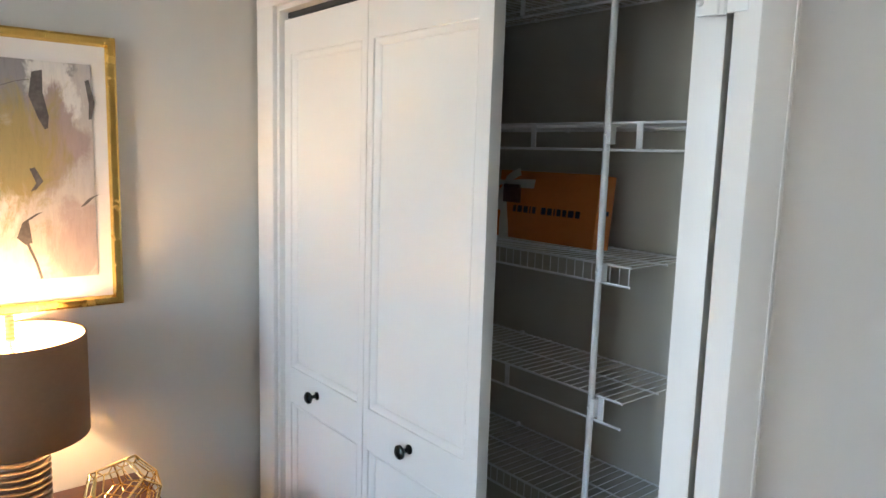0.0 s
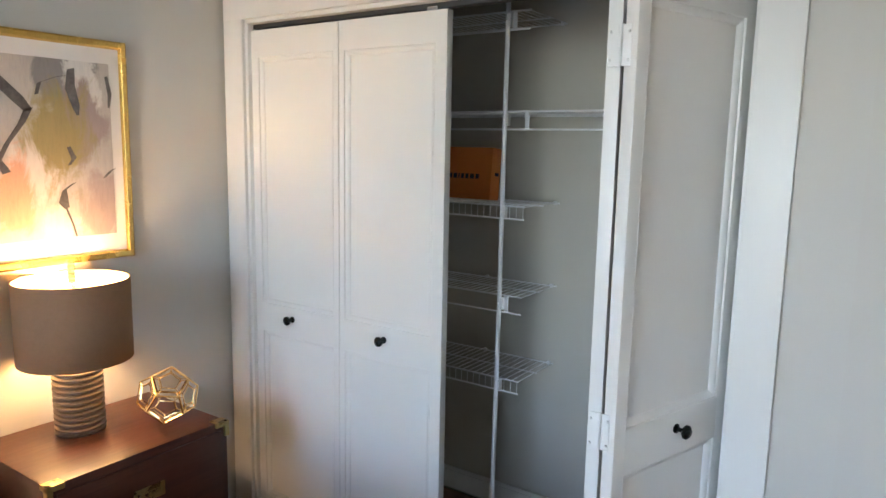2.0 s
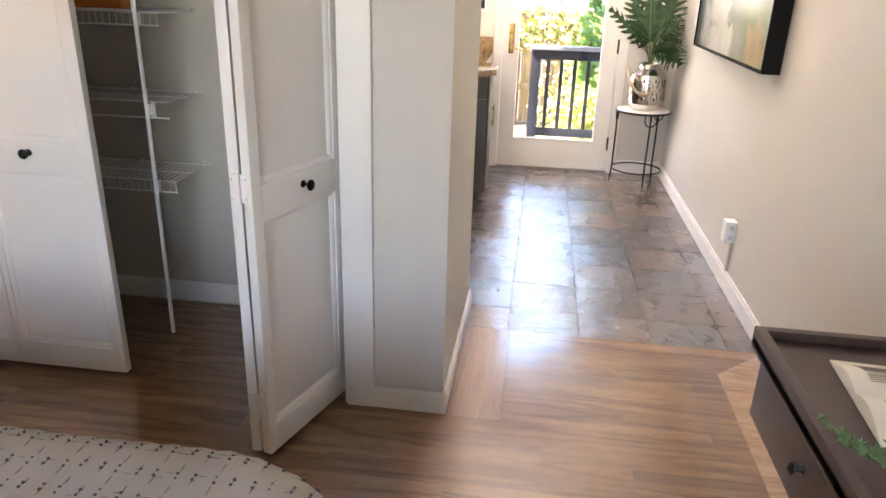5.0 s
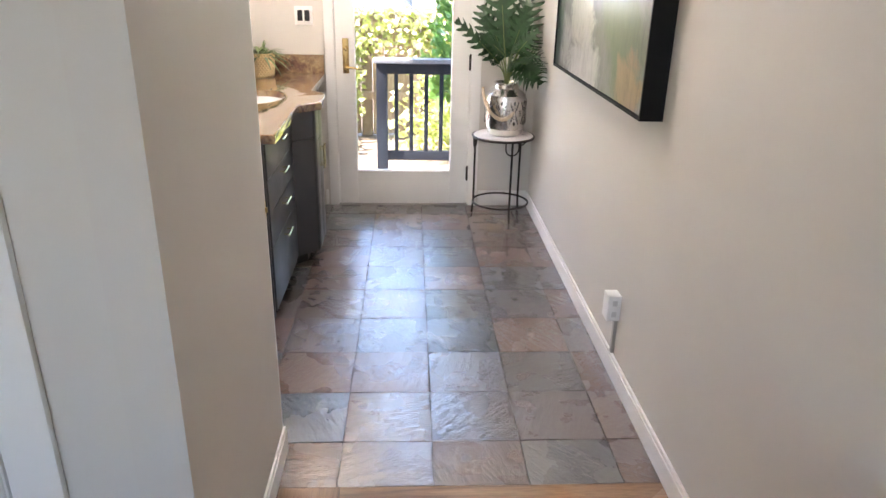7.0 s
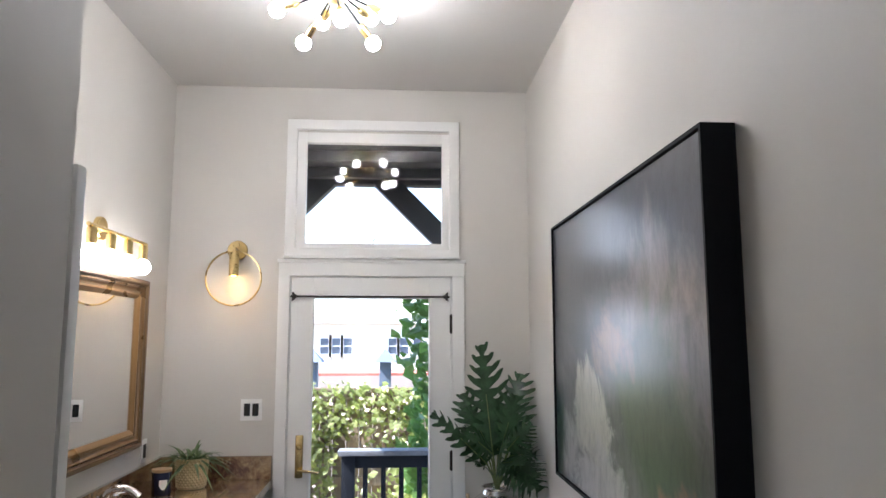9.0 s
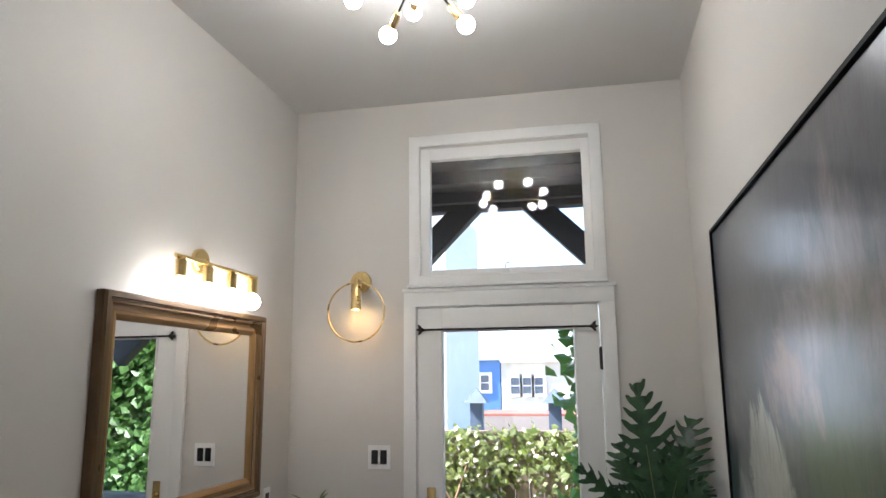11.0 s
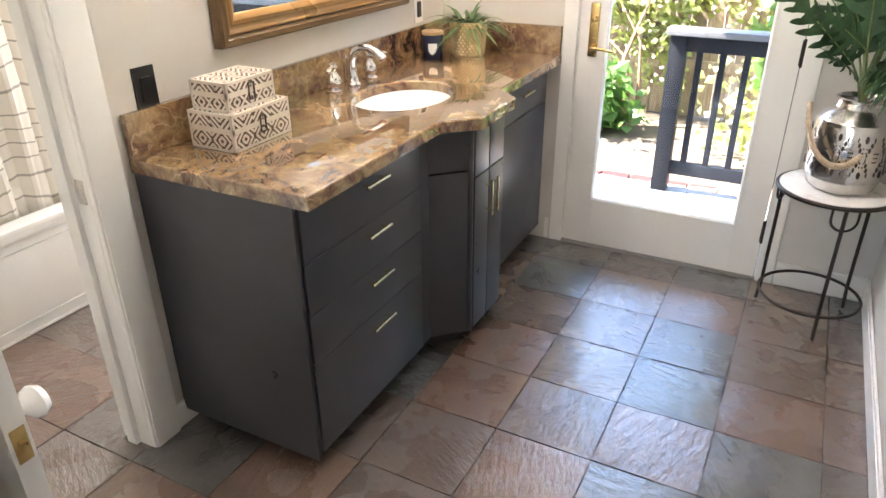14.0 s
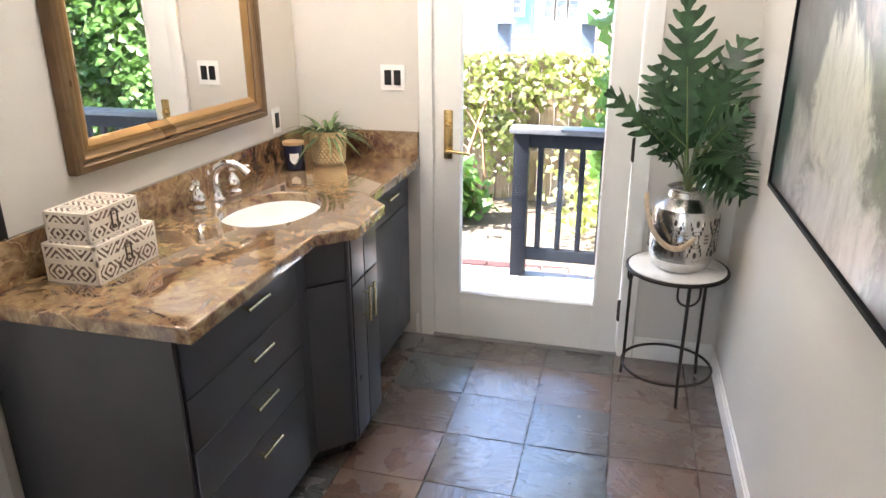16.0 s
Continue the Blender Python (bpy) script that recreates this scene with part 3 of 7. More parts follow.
# ---- bifold closet doors ----
def leaf_mesh(bm, w, h, t, panels, m, st0=0.040, st1=0.040):
    """A panelled door leaf in its own plane: x along the width, y outwards, z up; m puts it in place."""
    zs = [0.0] + [z for p in panels for z in p] + [h]
    loc = B()
    box(loc, 0, st0, 0, t, 0, h, 0.003)
    box(loc, w - st1, w, 0, t, 0, h, 0.003)
    for z0, z1 in zip(zs[0::2], zs[1::2]):
        box(loc, st0 - 0.004, w - st1 + 0.004, 0, t - 0.0004, z0, z1, 0.001)
    for z0, z1 in panels:
        box(loc, st0 - 0.01, w - st1 + 0.01, t * 0.15, t - 0.016, z0 - 0.01, z1 + 0.01)
        c = [(st0, t, z0), (w - st1, t, z0), (w - st1, t, z1), (st0, t, z1)]
        sweep_frame(loc, c, [(-0.001, -0.016), (-0.001, 0.0004), (0.0015, -0.0005), (0.003, -0.005), (0.0045, -0.005), (0.017, -0.0125), (0.0185, -0.016)], 1.0, (0, 1, 0))
    bmesh.ops.transform(loc, matrix=m, verts=loc.verts)
    me = bpy.data.meshes.new("tmp")
    loc.to_mesh(me)
    loc.free()
    bm.from_mesh(me)
    bpy.data.meshes.remove(me)
    return bm


def knob(parent, m):
    bm = lathe(B(), [(0.0, 0), (0.012, 0), (0.012, 0.003), (0.006, 0.006), (0.005, 0.016), (0.011, 0.021), (0.0175, 0.027), (0.0175, 0.032), (0.012, 0.037), (0.0, 0.0385)], (0, 0, 0), 20, "Y")
    bmesh.ops.transform(bm, matrix=m, verts=bm.verts)
    return part("knob", bm, M_DKMETAL, parent, "dark bronze round knob")


LEAF_W, LEAF_H, LEAF_T = 0.4485, 1.945, 0.032
PANELS = [(0.098, 0.795), (0.905, 1.848)]


closed_pair = thing("bifold_door", (XC + 0.04, 1.75, 0.016), "closed white panelled bifold closet door", "closet door", "bifold closet doors")
for y_from, kx, s0, s1 in ((2.195, 0.207, 0.040, 0.026), (1.744, 0.207, 0.022, 0.043)):
    # width runs towards -y, face towards -x
    m = Matrix.Identity(4)
    m.col[0][:3], m.col[1][:3], m.col[2][:3], m.col[3][:3] = (0, -1, 0), (-1, 0, 0), (0, 0, 1), (XC + 0.046, y_from, 0.016)
    lf = part("leaf", leaf_mesh(B(), LEAF_W, LEAF_H, LEAF_T, PANELS, m, s0, s1), M_WHITE, closed_pair)
    knob(lf, m @ Matrix.Translation((kx, LEAF_T, 0.863)))
bm = B()
box(bm, XC + 0.024, XC + 0.036, 1.34, 1.38, 1.955, 1.975, 0.003)
tube(bm, [(XC + 0.03, 1.36, 1.96), (XC + 0.03, 1.36, 1.984)], 0.005)
part("pivot_guide", bm, M_CHROME, closed_pair, "small metal guide on the top edge")

open_pair = thing("bifold_door", (1.03, 0.55, 0.016), "white panelled bifold closet door folded open", "closet door", "bifold closet doors")
tip = (0.851, 0.5935)
piv = (1.270, 0.4585)
dA = (piv[0] - tip[0], piv[1] - tip[1])
# front leaf: from the tip back to the jamb; its face looks to -y
dvec = Vector((dA[0], dA[1], 0)).normalized()
nrm = Vector((dvec.y, -dvec.x, 0))
mA = Matrix.Identity(4)
mA.col[0][:3], mA.col[1][:3], mA.col[2][:3], mA.col[3][:3] = dvec, nrm, (0, 0, 1), (tip[0], tip[1], 0.016)
lfA = part("leaf", leaf_mesh(B(), LEAF_W, LEAF_H, LEAF_T, PANELS, mA), M_WHITE, open_pair)
knob(lfA, mA @ Matrix.Translation((0.235, LEAF_T, 0.863)))
d2 = Vector((0.9995, 0.03, 0))
n2 = Vector((-d2.y, d2.x, 0))
mB = Matrix.Identity(4)
mB.col[0][:3], mB.col[1][:3], mB.col[2][:3], mB.col[3][:3] = d2, n2, (0, 0, 1), (tip[0] + 0.004, tip[1] + 0.008, 0.016)
lfB = part("leaf", leaf_mesh(B(), LEAF_W, LEAF_H, LEAF_T, PANELS, mB), M_WHITE, open_pair)
knob(lfB, mB @ Matrix.Translation((0.14, LEAF_T, 0.863)))
for z in (0.155, 0.875, 1.72):
    bm = B()
    c = Vector((tip[0] - 0.003, tip[1] + 0.003, z))
    box(bm, -0.003, 0.001, -0.019, 0.029, 0, 0.085, 0.001, Matrix.Translation(c))
    tube(bm, [c + Vector((-0.004, 0.004, -0.002)), c + Vector((-0.004, 0.004, 0.087))], 0.0045)
    for k in (0.012, 0.07):
        ball(bm, c + Vector((-0.004, -0.014, k)), 0.0035, 8)
        ball(bm, c + Vector((-0.004, 0.026, k)), 0.0035, 8)
    part("hinge", bm, M_WHITE, open_pair, "white painted butt hinge")

# ---- closet fittings ----
XB = 1.918


def wire_shelf(z, y0, y1, depth, lip, name_label):
    """Ventilated wire shelf: cross wires, long rods, a folded lip."""
    s = thing("wire_shelf", (XB - depth / 2, (y0 + y1) / 2, z), name_label, "wire shelf", "closet wire shelves")
    xf = XB - depth
    n = int((y1 - y0) / 0.027)
    yw = y0 + 0.004
    w0 = part("cross_wire", tube(B(), [(XB - 0.002, yw, z), (xf, yw, z), (xf - 0.002, yw, z - 0.004), (xf - 0.002, yw, z - lip)] if lip < 0.06 and lip > 0 else [(XB - 0.002, yw, z), (xf, yw, z)], 0.0014, 5), M_WIRE, s)
    for i in range(1, n + 1):
        wi = new("cross_wire", w0.data)
        wi.parent = s
        wi.location = w0.location + Vector((0, (y1 - y0 - 0.008) * i / n, 0))
    for xx, zz, r in ((XB - 0.006, z - 0.003, 0.003), (XB - depth * 0.5, z - 0.004, 0.0028), (xf, z + 0.001, 0.0034), (xf - 0.003, z - lip, 0.0034)):
        part("rod", tube(B(), [(xx, y0, zz), (xx, y1, zz)], r, 6), M_WIRE, s)
    if lip >= 0.06:
        y = y0 + 0.06
        while y < y1:
            bm = B()
            box(bm, xf - 0.004, xf - 0.001, y - 0.008, y + 0.008, z - lip, z + 0.002, 0.001)
            part("strut", bm, M_WIRE, s)
            y += 0.33
    bm = B()
    k = y0 + 0.02
    while k < y1:
        box(bm, XB - 0.012, XB, k - 0.006, k + 0.006, z - 0.008, z + 0.006, 0.002)
        k += 0.3
    part("wall_clip", bm, M_WIRE, s, "small white wall clips", kind="stuff")
    return s


wire_shelf(1.672, 0.17, 2.32, 0.30, 0.062, "white wire shelf with hanging rail across the closet")
wire_shelf(2.015, 1.22, 2.32, 0.30, 0.062, "short white wire shelf near the closet ceiling")
for z in (1.335, 0.683):
    wire_shelf(z, 1.22, 2.32, 0.30, 0.045, "short white ventilated wire shelf in the closet")
wire_shelf(1.003, 1.22, 2.32, 0.30, 0.062, "short white wire shelf with a low front rail")
pole = thing("closet_pole", (1.607, 1.305, 0.0), "white steel support pole holding the wire shelves", "pole")
part("pole", tube(B(), [(1.588, 1.300, 0.002), (1.607, 1.305, 1.0), (1.607, 1.305, 2.10)], 0.0085, 12), M_WIRE, pole)
for z in (1.645, 1.315, 0.975, 0.662, 1.985):
    bm = B()
    box(bm, 1.597, 1.618, 1.288, 1.298, z - 0.022, z + 0.022, 0.002)
    ball(bm, (1.597, 1.305, z), 0.004, 8)
    part("bracket", bm, M_PLATE, pole, "grey plastic shelf bracket")

gift = thing("gift_box", (1.80, 1.658, 1.337), "flat orange cardboard box with dark lettering on wire shelf", "box")
g_m = Matrix.Translation((1.80, 1.658, 1.337)) @ Matrix.Rotation(radians(6), 4, "Y")
part("body", box(B(), -0.035, 0.035, -0.203, 0.185, 0, 0.205, 0.003, g_m), M_ORANGE, gift)
bm = B()
xw = 0.115
for w in (0.009, 0.014, 0.013, 0.004, 0.010, 0.0, 0.013, 0.013, 0.004, 0.011, 0.011, 0.015, 0.012):
    if w:
        box(bm, -0.0362, -0.035, xw - w * 1.3 - 0.001, xw - 0.001, 0.080, 0.100, 0.0, g_m)
    xw -= w * 1.3 + 0.007 if w else 0.016
part("lettering", bm, M_NAVY, gift, "row of small dark bars for lettering")
bm = B()
box(bm, -0.008, 0.008, -0.212, -0.203, 0.095, 0.108, 0.002, g_m)
part("pull_tab", bm, M_NAVY, gift, "short navy ribbon tab")
bow = thing("ribbon_bow", (1.74, 1.772, 1.338), "ivory ribbon bow with a plaid charm before the box", "ribbon")
BOW = Vector((1.738, 1.772, 1.508))


def ribbon(name, dy, dz, w0, w1, bulge=0.010):
    """A flat ribbon end from the knot to (dy, dz), widening and bowing towards the room."""
    bm = B()
    way = Vector((0, dy, dz))
    side = Vector((0, -dz, dy)).normalized()
    rings = []
    for i in range(7):
        u = i / 6
        c = BOW + way * u + Vector((-bulge * math.sin(math.pi * u), 0, 0))
        w = 0.5 * (w0 + (w1 - w0) * min(1.0, 1.6 * u))
        rings.append([c + side * s * w + Vector((dx + 0.003 * s * math.sin(5 * u), 0, 0)) for s, dx in ((-1, 0), (1, 0), (1, 0.0015), (-1, 0.0015))])
    skin(bm, rings)
    part(name, bm, M_RIBBON, bow)


ribbon("loop", -0.060, 0.036, 0.010, 0.024)
ribbon("loop", -0.118, 0.002, 0.010, 0.026)
ribbon("loop", 0.055, 0.004, 0.010, 0.024)
ribbon("tail", 0.030, -0.082, 0.010, 0.034)
ribbon("tail", 0.002, -0.169, 0.016, 0.034, 0.004)
part("knot", ball(B(), BOW + Vector((-0.004, 0, 0)), 0.009, 10, (0.7, 1.1, 1.0)), M_RIBBON, bow)
part("charm", box(B(), 1.722, 1.732, 1.700, 1.766, 1.452, 1.506, 0.004), M_CHECK, bow, "small plaid charm")

# ---- bedroom ----
pic = thing("framed_print", (0.533, 2.32, 1.147), "abstract print in a white mat and gold frame", "picture")
x0, x1, z0, z1, yf = 0.262, 0.782, 1.147, 1.868, 2.302
bm = sweep_frame(B(), [(x0, 2.325, z0), (x1, 2.325, z0), (x1, 2.325, z1), (x0, 2.325, z1)], [(0, 0), (0, 0.020), (0.006, 0.025), (0.020, 0.025), (0.026, 0.016), (0.026, 0)], 1.0, (0, -1, 0))
part("frame", bm, M_GOLD, pic, "narrow gold frame with dark sides")
part("mat", box(B(), x0 + 0.02, x1 - 0.02, 2.312, 2.322, z0 + 0.02, z1 - 0.02), plain("white_mat_board", (0.78, 0.75, 0.72), 0.8, var=0.01, bmp=0.02), pic, "white mat board")
M_PRINTART = abstract_painting("abstract_print", [
    (2.0, 0, 1, (0.50, 0.455, 0.42), (0.5, 0.5, 0.5), 1), (2.4, 0.74, 0.84, (0.27, 0.25, 0.25), (0.62, 0.5, 0.95), 0.30), (2.6, 0.78, 0.88, (0.70, 0.67, 0.63), (0.78, 0.5, 0.86), 0.24),
    (2.2, 0.78, 0.90, (0.36, 0.28, 0.26), (0.78, 0.5, 0.66), 0.28), (5.5, 0.66, 0.90, (0.34, 0.275, 0.12), (0.56, 0.5, 0.56), 0.34), (2.4, 0.76, 0.88, (0.66, 0.60, 0.56), (0.30, 0.5, 0.36), 0.28),
    (2.2, 0.76, 0.88, (0.40, 0.32, 0.30), (0.88, 0.5, 0.16), 0.30), (2.2, 0.74, 0.86, (0.66, 0.36, 0.24), (0.22, 0.5, 0.20), 0.30), (2.6, 0.80, 0.92, (0.72, 0.62, 0.55), (0.52, 0.5, 0.08), 0.24)], False)
part("print", box(B(), x0 + 0.062, x1 - 0.062, 2.3095, 2.3125, z0 + 0.085, z1 - 0.075), M_PRINTART, pic, "loose grey, ochre and coral brushwork")
M_STROKE = plain("charcoal_brushwork", (0.12, 0.108, 0.105), 0.7, var=0.35, scale=30, bmp=0.05)


def stroke(pts, w):
    rr = []
    for (x, z), ww in zip(pts, w):
        c = Vector((x0 + x * (x1 - x0), 2.3088, z0 + z * (z1 - z0)))
        rr.append([c + Vector((ww, 0, 0.3 * ww)), c + Vector((-ww, 0, -0.3 * ww)), c + Vector((-ww, 0.0006, -0.3 * ww)), c + Vector((ww, 0.0006, 0.3 * ww))])
    part("brush_stroke", skin(B(), rr), M_STROKE, pic, "dark charcoal brush stroke")


stroke([(0.14, 0.85), (0.22, 0.79), (0.32, 0.72), (0.38, 0.67)], [0.012, 0.018, 0.018, 0.012])
stroke([(0.38, 0.68), (0.34, 0.62), (0.25, 0.53), (0.20, 0.46), (0.24, 0.41)], [0.014, 0.012, 0.009, 0.009, 0.012])
stroke([(0.43, 0.74), (0.45, 0.79), (0.55, 0.82), (0.62, 0.83)], [0.006, 0.006, 0.007, 0.007])
stroke([(0.64, 0.86), (0.63, 0.78), (0.66, 0.70), (0.67, 0.66)], [0.012, 0.016, 0.012, 0.004])
stroke([(0.62, 0.36), (0.56, 0.33), (0.55, 0.28), (0.57, 0.25)], [0.008, 0.007, 0.016, 0.008])
stroke([(0.82, 0.38), (0.86, 0.41), (0.885, 0.42)], [0.005, 0.008, 0.008])
stroke([(0.86, 0.84), (0.88, 0.76), (0.87, 0.70)], [0.005, 0.007, 0.004])
stroke([(0.60, 0.52), (0.63, 0.47), (0.60, 0.44)], [0.006, 0.008, 0.006])
stroke([(0.56, 0.26), (0.60, 0.18), (0.62, 0.12)], [0.003, 0.003, 0.003])

chest = thing("nightstand", (0.525, 2.08, 0.0), "mahogany campaign nightstand with brass corners beside the bed", "nightstand")
CX0, CX1, CY0, CY1, CZ = 0.235, 0.81, 1.868, 2.305, 0.64
bm = box(B(), CX0, CX1, CY0, CY1, 0.07, CZ, 0.004)
part("body", bm, M_MAHOG, chest)
part("plinth", box(B(), CX0 + 0.02, CX1 - 0.02, CY0 + 0.02, CY1 - 0.01, 0.0, 0.07), M_MAHOG, chest)
for z_lo, z_hi in ((0.10, 0.345), (0.365, 0.612)):
    dr = part("drawer", box(B(), CX0 + 0.025, CX1 - 0.025, CY0 - 0.006, CY0 + 0.01, z_lo, z_hi, 0.003), M_MAHOG, chest)
    zc, xc = z_hi - 0.105, (CX0 + CX1) / 2
    bm = sweep_frame(B(), [(xc - 0.05, CY0 - 0.006, zc - 0.022), (xc + 0.05, CY0 - 0.006, zc - 0.022), (xc + 0.05, CY0 - 0.006, zc + 0.022), (xc - 0.05, CY0 - 0.006, zc + 0.022)],
                     [(0, 0), (0, 0.003), (0.012, 0.003), (0.014, -0.002)], 1.0, (0, -1, 0))
    box(bm, xc - 0.03, xc + 0.03, CY0 - 0.012, CY0 - 0.007, zc + 0.004, zc + 0.011, 0.002)
    box(bm, xc - 0.038, xc + 0.038, CY0 - 0.0075, CY0 - 0.005, zc - 0.012, zc + 0.012)
    part("pull", bm, M_SATIN, dr, "recessed brass campaign pull")
for xx, s in ((CX0, 1), (CX1, -1)):
    for zz, t in ((CZ, -1), (0.345, -1), (0.10, 1)):
        bm = B()
        a, b = sorted((xx - 0.003 * s, xx + 0.045 * s))
        z_a, z_b = sorted((zz + 0.002, zz + 0.014 * t))
        box(bm, a, b, CY0 - 0.009, CY0 + 0.03, z_a, z_b, 0.001)
        a, b = sorted((xx - 0.003 * s, xx + 0.013 * s))
        z_a, z_b = sorted((zz + 0.002, zz + 0.05 * t))
        box(bm, a, b, CY0 - 0.009, CY0 + 0.012, z_a, z_b, 0.001)
        part("corner_bracket", bm, M_SATIN, chest, "brass corner bracket")

tl = thing("table_lamp", (0.488, 2.17, CZ), "lit table lamp with ribbed pewter base and taupe drum shade", "lamp")
prof = [(0.0, 0.0), (0.072, 0.0), (0.075, 0.006)]
for i in range(11):
    z = 0.01 + i * 0.0178
    prof += [(0.066, z), (0.0735, z + 0.005), (0.0735, z + 0.011), (0.066, z + 0.0165)]
prof += [(0.07, 0.208), (0.066, 0.214), (0.0, 0.215)]
part("base", lathe(B(), [(r, CZ + 0.001 + z) for r, z in prof], (0.488, 2.17, 0), 40), M_PEWTER, tl)
part("neck", lathe(B(), [(0.0, 0.85), (0.02, 0.85), (0.02, 0.89), (0.012, 0.90), (0.012, 0.95), (0.0, 0.95)], (0.488, 2.17, 0), 16), M_SATIN, tl)
bm = B()
SR = 0.163
lathe(bm, [(SR, 0.872), (SR, 1.125)], (0.488, 2.17, 0), 64)
bmesh.ops.delete(bm, geom=[f for f in bm.faces if len(f.verts) > 4], context="FACES_ONLY")
sh = part("shade", bm, M_SHADE, tl, "taupe cloth drum shade")
sol = sh.modifiers.new("thickness", "SOLIDIFY")
sol.thickness, sol.offset = 0.0015, 1.0
bm = lathe(B(), [(SR - 0.003, 0.874), (SR - 0.003, 1.123)], (0.488, 2.17, 0), 64)
bmesh.ops.delete(bm, geom=[f for f in bm.faces if len(f.verts) > 4], context="FACES_ONLY")
part("lining", bm, M_SHADEIN, sh, "cream shade lining")
bm = B()
for k in range(3):
    a = 0.5 + k * 2.094
    tube(bm, [(0.488, 2.17, 1.098), (0.488 + (SR - 0.004) * math.cos(a), 2.17 + (SR - 0.004) * math.sin(a), 1.098)], 0.002, 6)
tube(bm, [(0.488, 2.17, 0.95), (0.488, 2.17, 1.125)], 0.003, 6)
part("spider", bm, M_SATIN, sh, "brass shade carrier")
part("finial", lathe(B(), [(0.0, 1.11)] + [(0.009 + 0.002 * (i % 2), 1.112 + 0.0055 * i) for i in range(12)] + [(0.0, 1.178)], (0.488, 2.17, 0), 16), M_LIDWOOD, tl, "ribbed finial")

poly = thing("geometric_ornament", (0.683, 1.995, CZ), "gold wire dodecahedron ornament on the nightstand", "ornament")
phi = (1 + 5 ** 0.5) / 2
dv = [Vector((a, b, c)) for a in (-1, 1) for b in (-1, 1) for c in (-1, 1)]
for a in (-1, 1):
    for b in (-1, 1):
        dv += [Vector((0, a / phi, b * phi)), Vector((a / phi, b * phi, 0)), Vector((a * phi, 0, b / phi))]
tilt = Vector((0, 1, phi)).rotation_difference(Vector((0, 0, -1))).to_matrix()
dv = [Matrix.Rotation(0.4, 3, "Z") @ (tilt @ v) for v in dv]
Rp = 0.094
dv = [v.normalized() * Rp for v in dv]
low = min(v.z for v in dv)
pc = Vector((0.683, 1.995, CZ + 0.004 - low))
el = min((a - b).length for a in dv for b in dv if a is not b)
for i, a in enumerate(dv):
    for b in dv[i + 1:]:
        if (a - b).length < el * 1.05:
            part("outer_wire", tube(B(), [pc + a, pc + b], 0.0026, 6), M_BRASS, poly)
# smaller pentagons inset in each face
bm = B()
axes = []
for i, a in enumerate(dv):
    for b in dv[i + 1:]:
        for c in dv:
            if a is c or b is c:
                continue
            if (a - b).length < el * 1.05 and (b - c).length < el * 1.05:
                n = (a - b).cross(c - b).normalized()
                n = n if n.dot(b) > 0 else -n
                if not any(n.dot(k) > 0.99 for k in axes):
                    axes.append(n)
for n in axes:
    bm = B()
    face = sorted((v for v in dv if abs(v.dot(n) - max(w.dot(n) for w in dv)) < 1e-3), key=lambda v: math.atan2(v.dot(n.orthogonal().normalized()), v.dot(n.cross(n.orthogonal().normalized()))))
    mid = sum(face, Vector()) / len(face)
    ins = [pc + mid + (v - mid) * 0.62 for v in face]
    tube(bm, ins, 0.002, 5, closed=True)
    for v, w in zip(face, ins):
        tube(bm, [pc + v, w], 0.0018, 5)
    part("inner_pentagon", bm, M_BRASS, poly)

# bed: frame, mattress, sheet and quilted cover
BX0, BX1, BY0, BY1 = -1.45, 0.135, 0.03, 2.17
bed = thing("bed", (-0.66, 1.2, 0.0), "bed with ivory tufted headboard and white linen", "bed")
bm = box(B(), BX0 + 0.12, BX1 - 0.12, BY0 + 0.12, BY1, 0.10, 0.30, 0.01)
part("bed_base", bm, M_UPH, bed)
for lx in (BX0 + 0.2, BX1 - 0.2):
    for ly in (BY0 + 0.2, BY1 - 0.1):
        part("leg", tube(B(), [(lx, ly, 0.002), (lx, ly, 0.11)], 0.025, 12), M_DARKBR, bed)
RC = 0.33
mp_ = [(BX0, BY1)] + [(BX0 + RC - RC * math.cos(a * math.pi / 16), BY0 + RC - RC * math.sin(a * math.pi / 16)) for a in range(9)] + [(BX1 - RC + RC * math.sin(a * math.pi / 16), BY0 + RC - RC * math.cos(a * math.pi / 16)) for a in range(9)] + [(BX1, BY1)]
bm = prism(B(), mp_, 0.30, 0.555)
bmesh.ops.bevel(bm, geom=[e for e in bm.edges if e.verts[0].co.z > 0.5 and e.verts[1].co.z > 0.5], offset=0.04, segments=4, affect="EDGES", profile=0.5)
part("mattress", bm, M_SHEET, bed, "white sheeted mattress")
hb = B()
nx, nz = 54, 44
hx0, hx1, hz0, hz1 = BX0 - 0.05, 0.225, 0.25, 1.27
grid = []
for j in range(nz + 1):
    row = []
    for i in range(nx + 1):
        u, w = i / nx, j / nz
        x, z = hx0 + (hx1 - hx0) * u, hz0 + (hz1 - hz0) * w
        px, pz = (x - hx1) / 0.2, z / 0.2
        q = abs(math.sin(math.pi * (px + pz) / 2)) * abs(math.sin(math.pi * (px - pz) / 2))
        edge = min(1.0, min(u * (hx1 - hx0), (1 - u) * (hx1 - hx0), (1 - w) * (hz1 - hz0) + 0.0) / 0.05)
        y = 2.245 - (0.055 * (edge ** 0.5 if edge > 0 else 0)) - 0.03 * (q ** 0.45) * edge
        row.append(hb.verts.new((x, y, z)))
    grid.append(row)
for j in range(nz):
    for i in range(nx):
        hb.faces.new((grid[j][i], grid[j][i + 1], grid[j + 1][i + 1], grid[j + 1][i]))
box(hb, hx0 + 0.003, hx1 - 0.003, 2.246, 2.32, 0.0, hz1 - 0.004, 0.01)
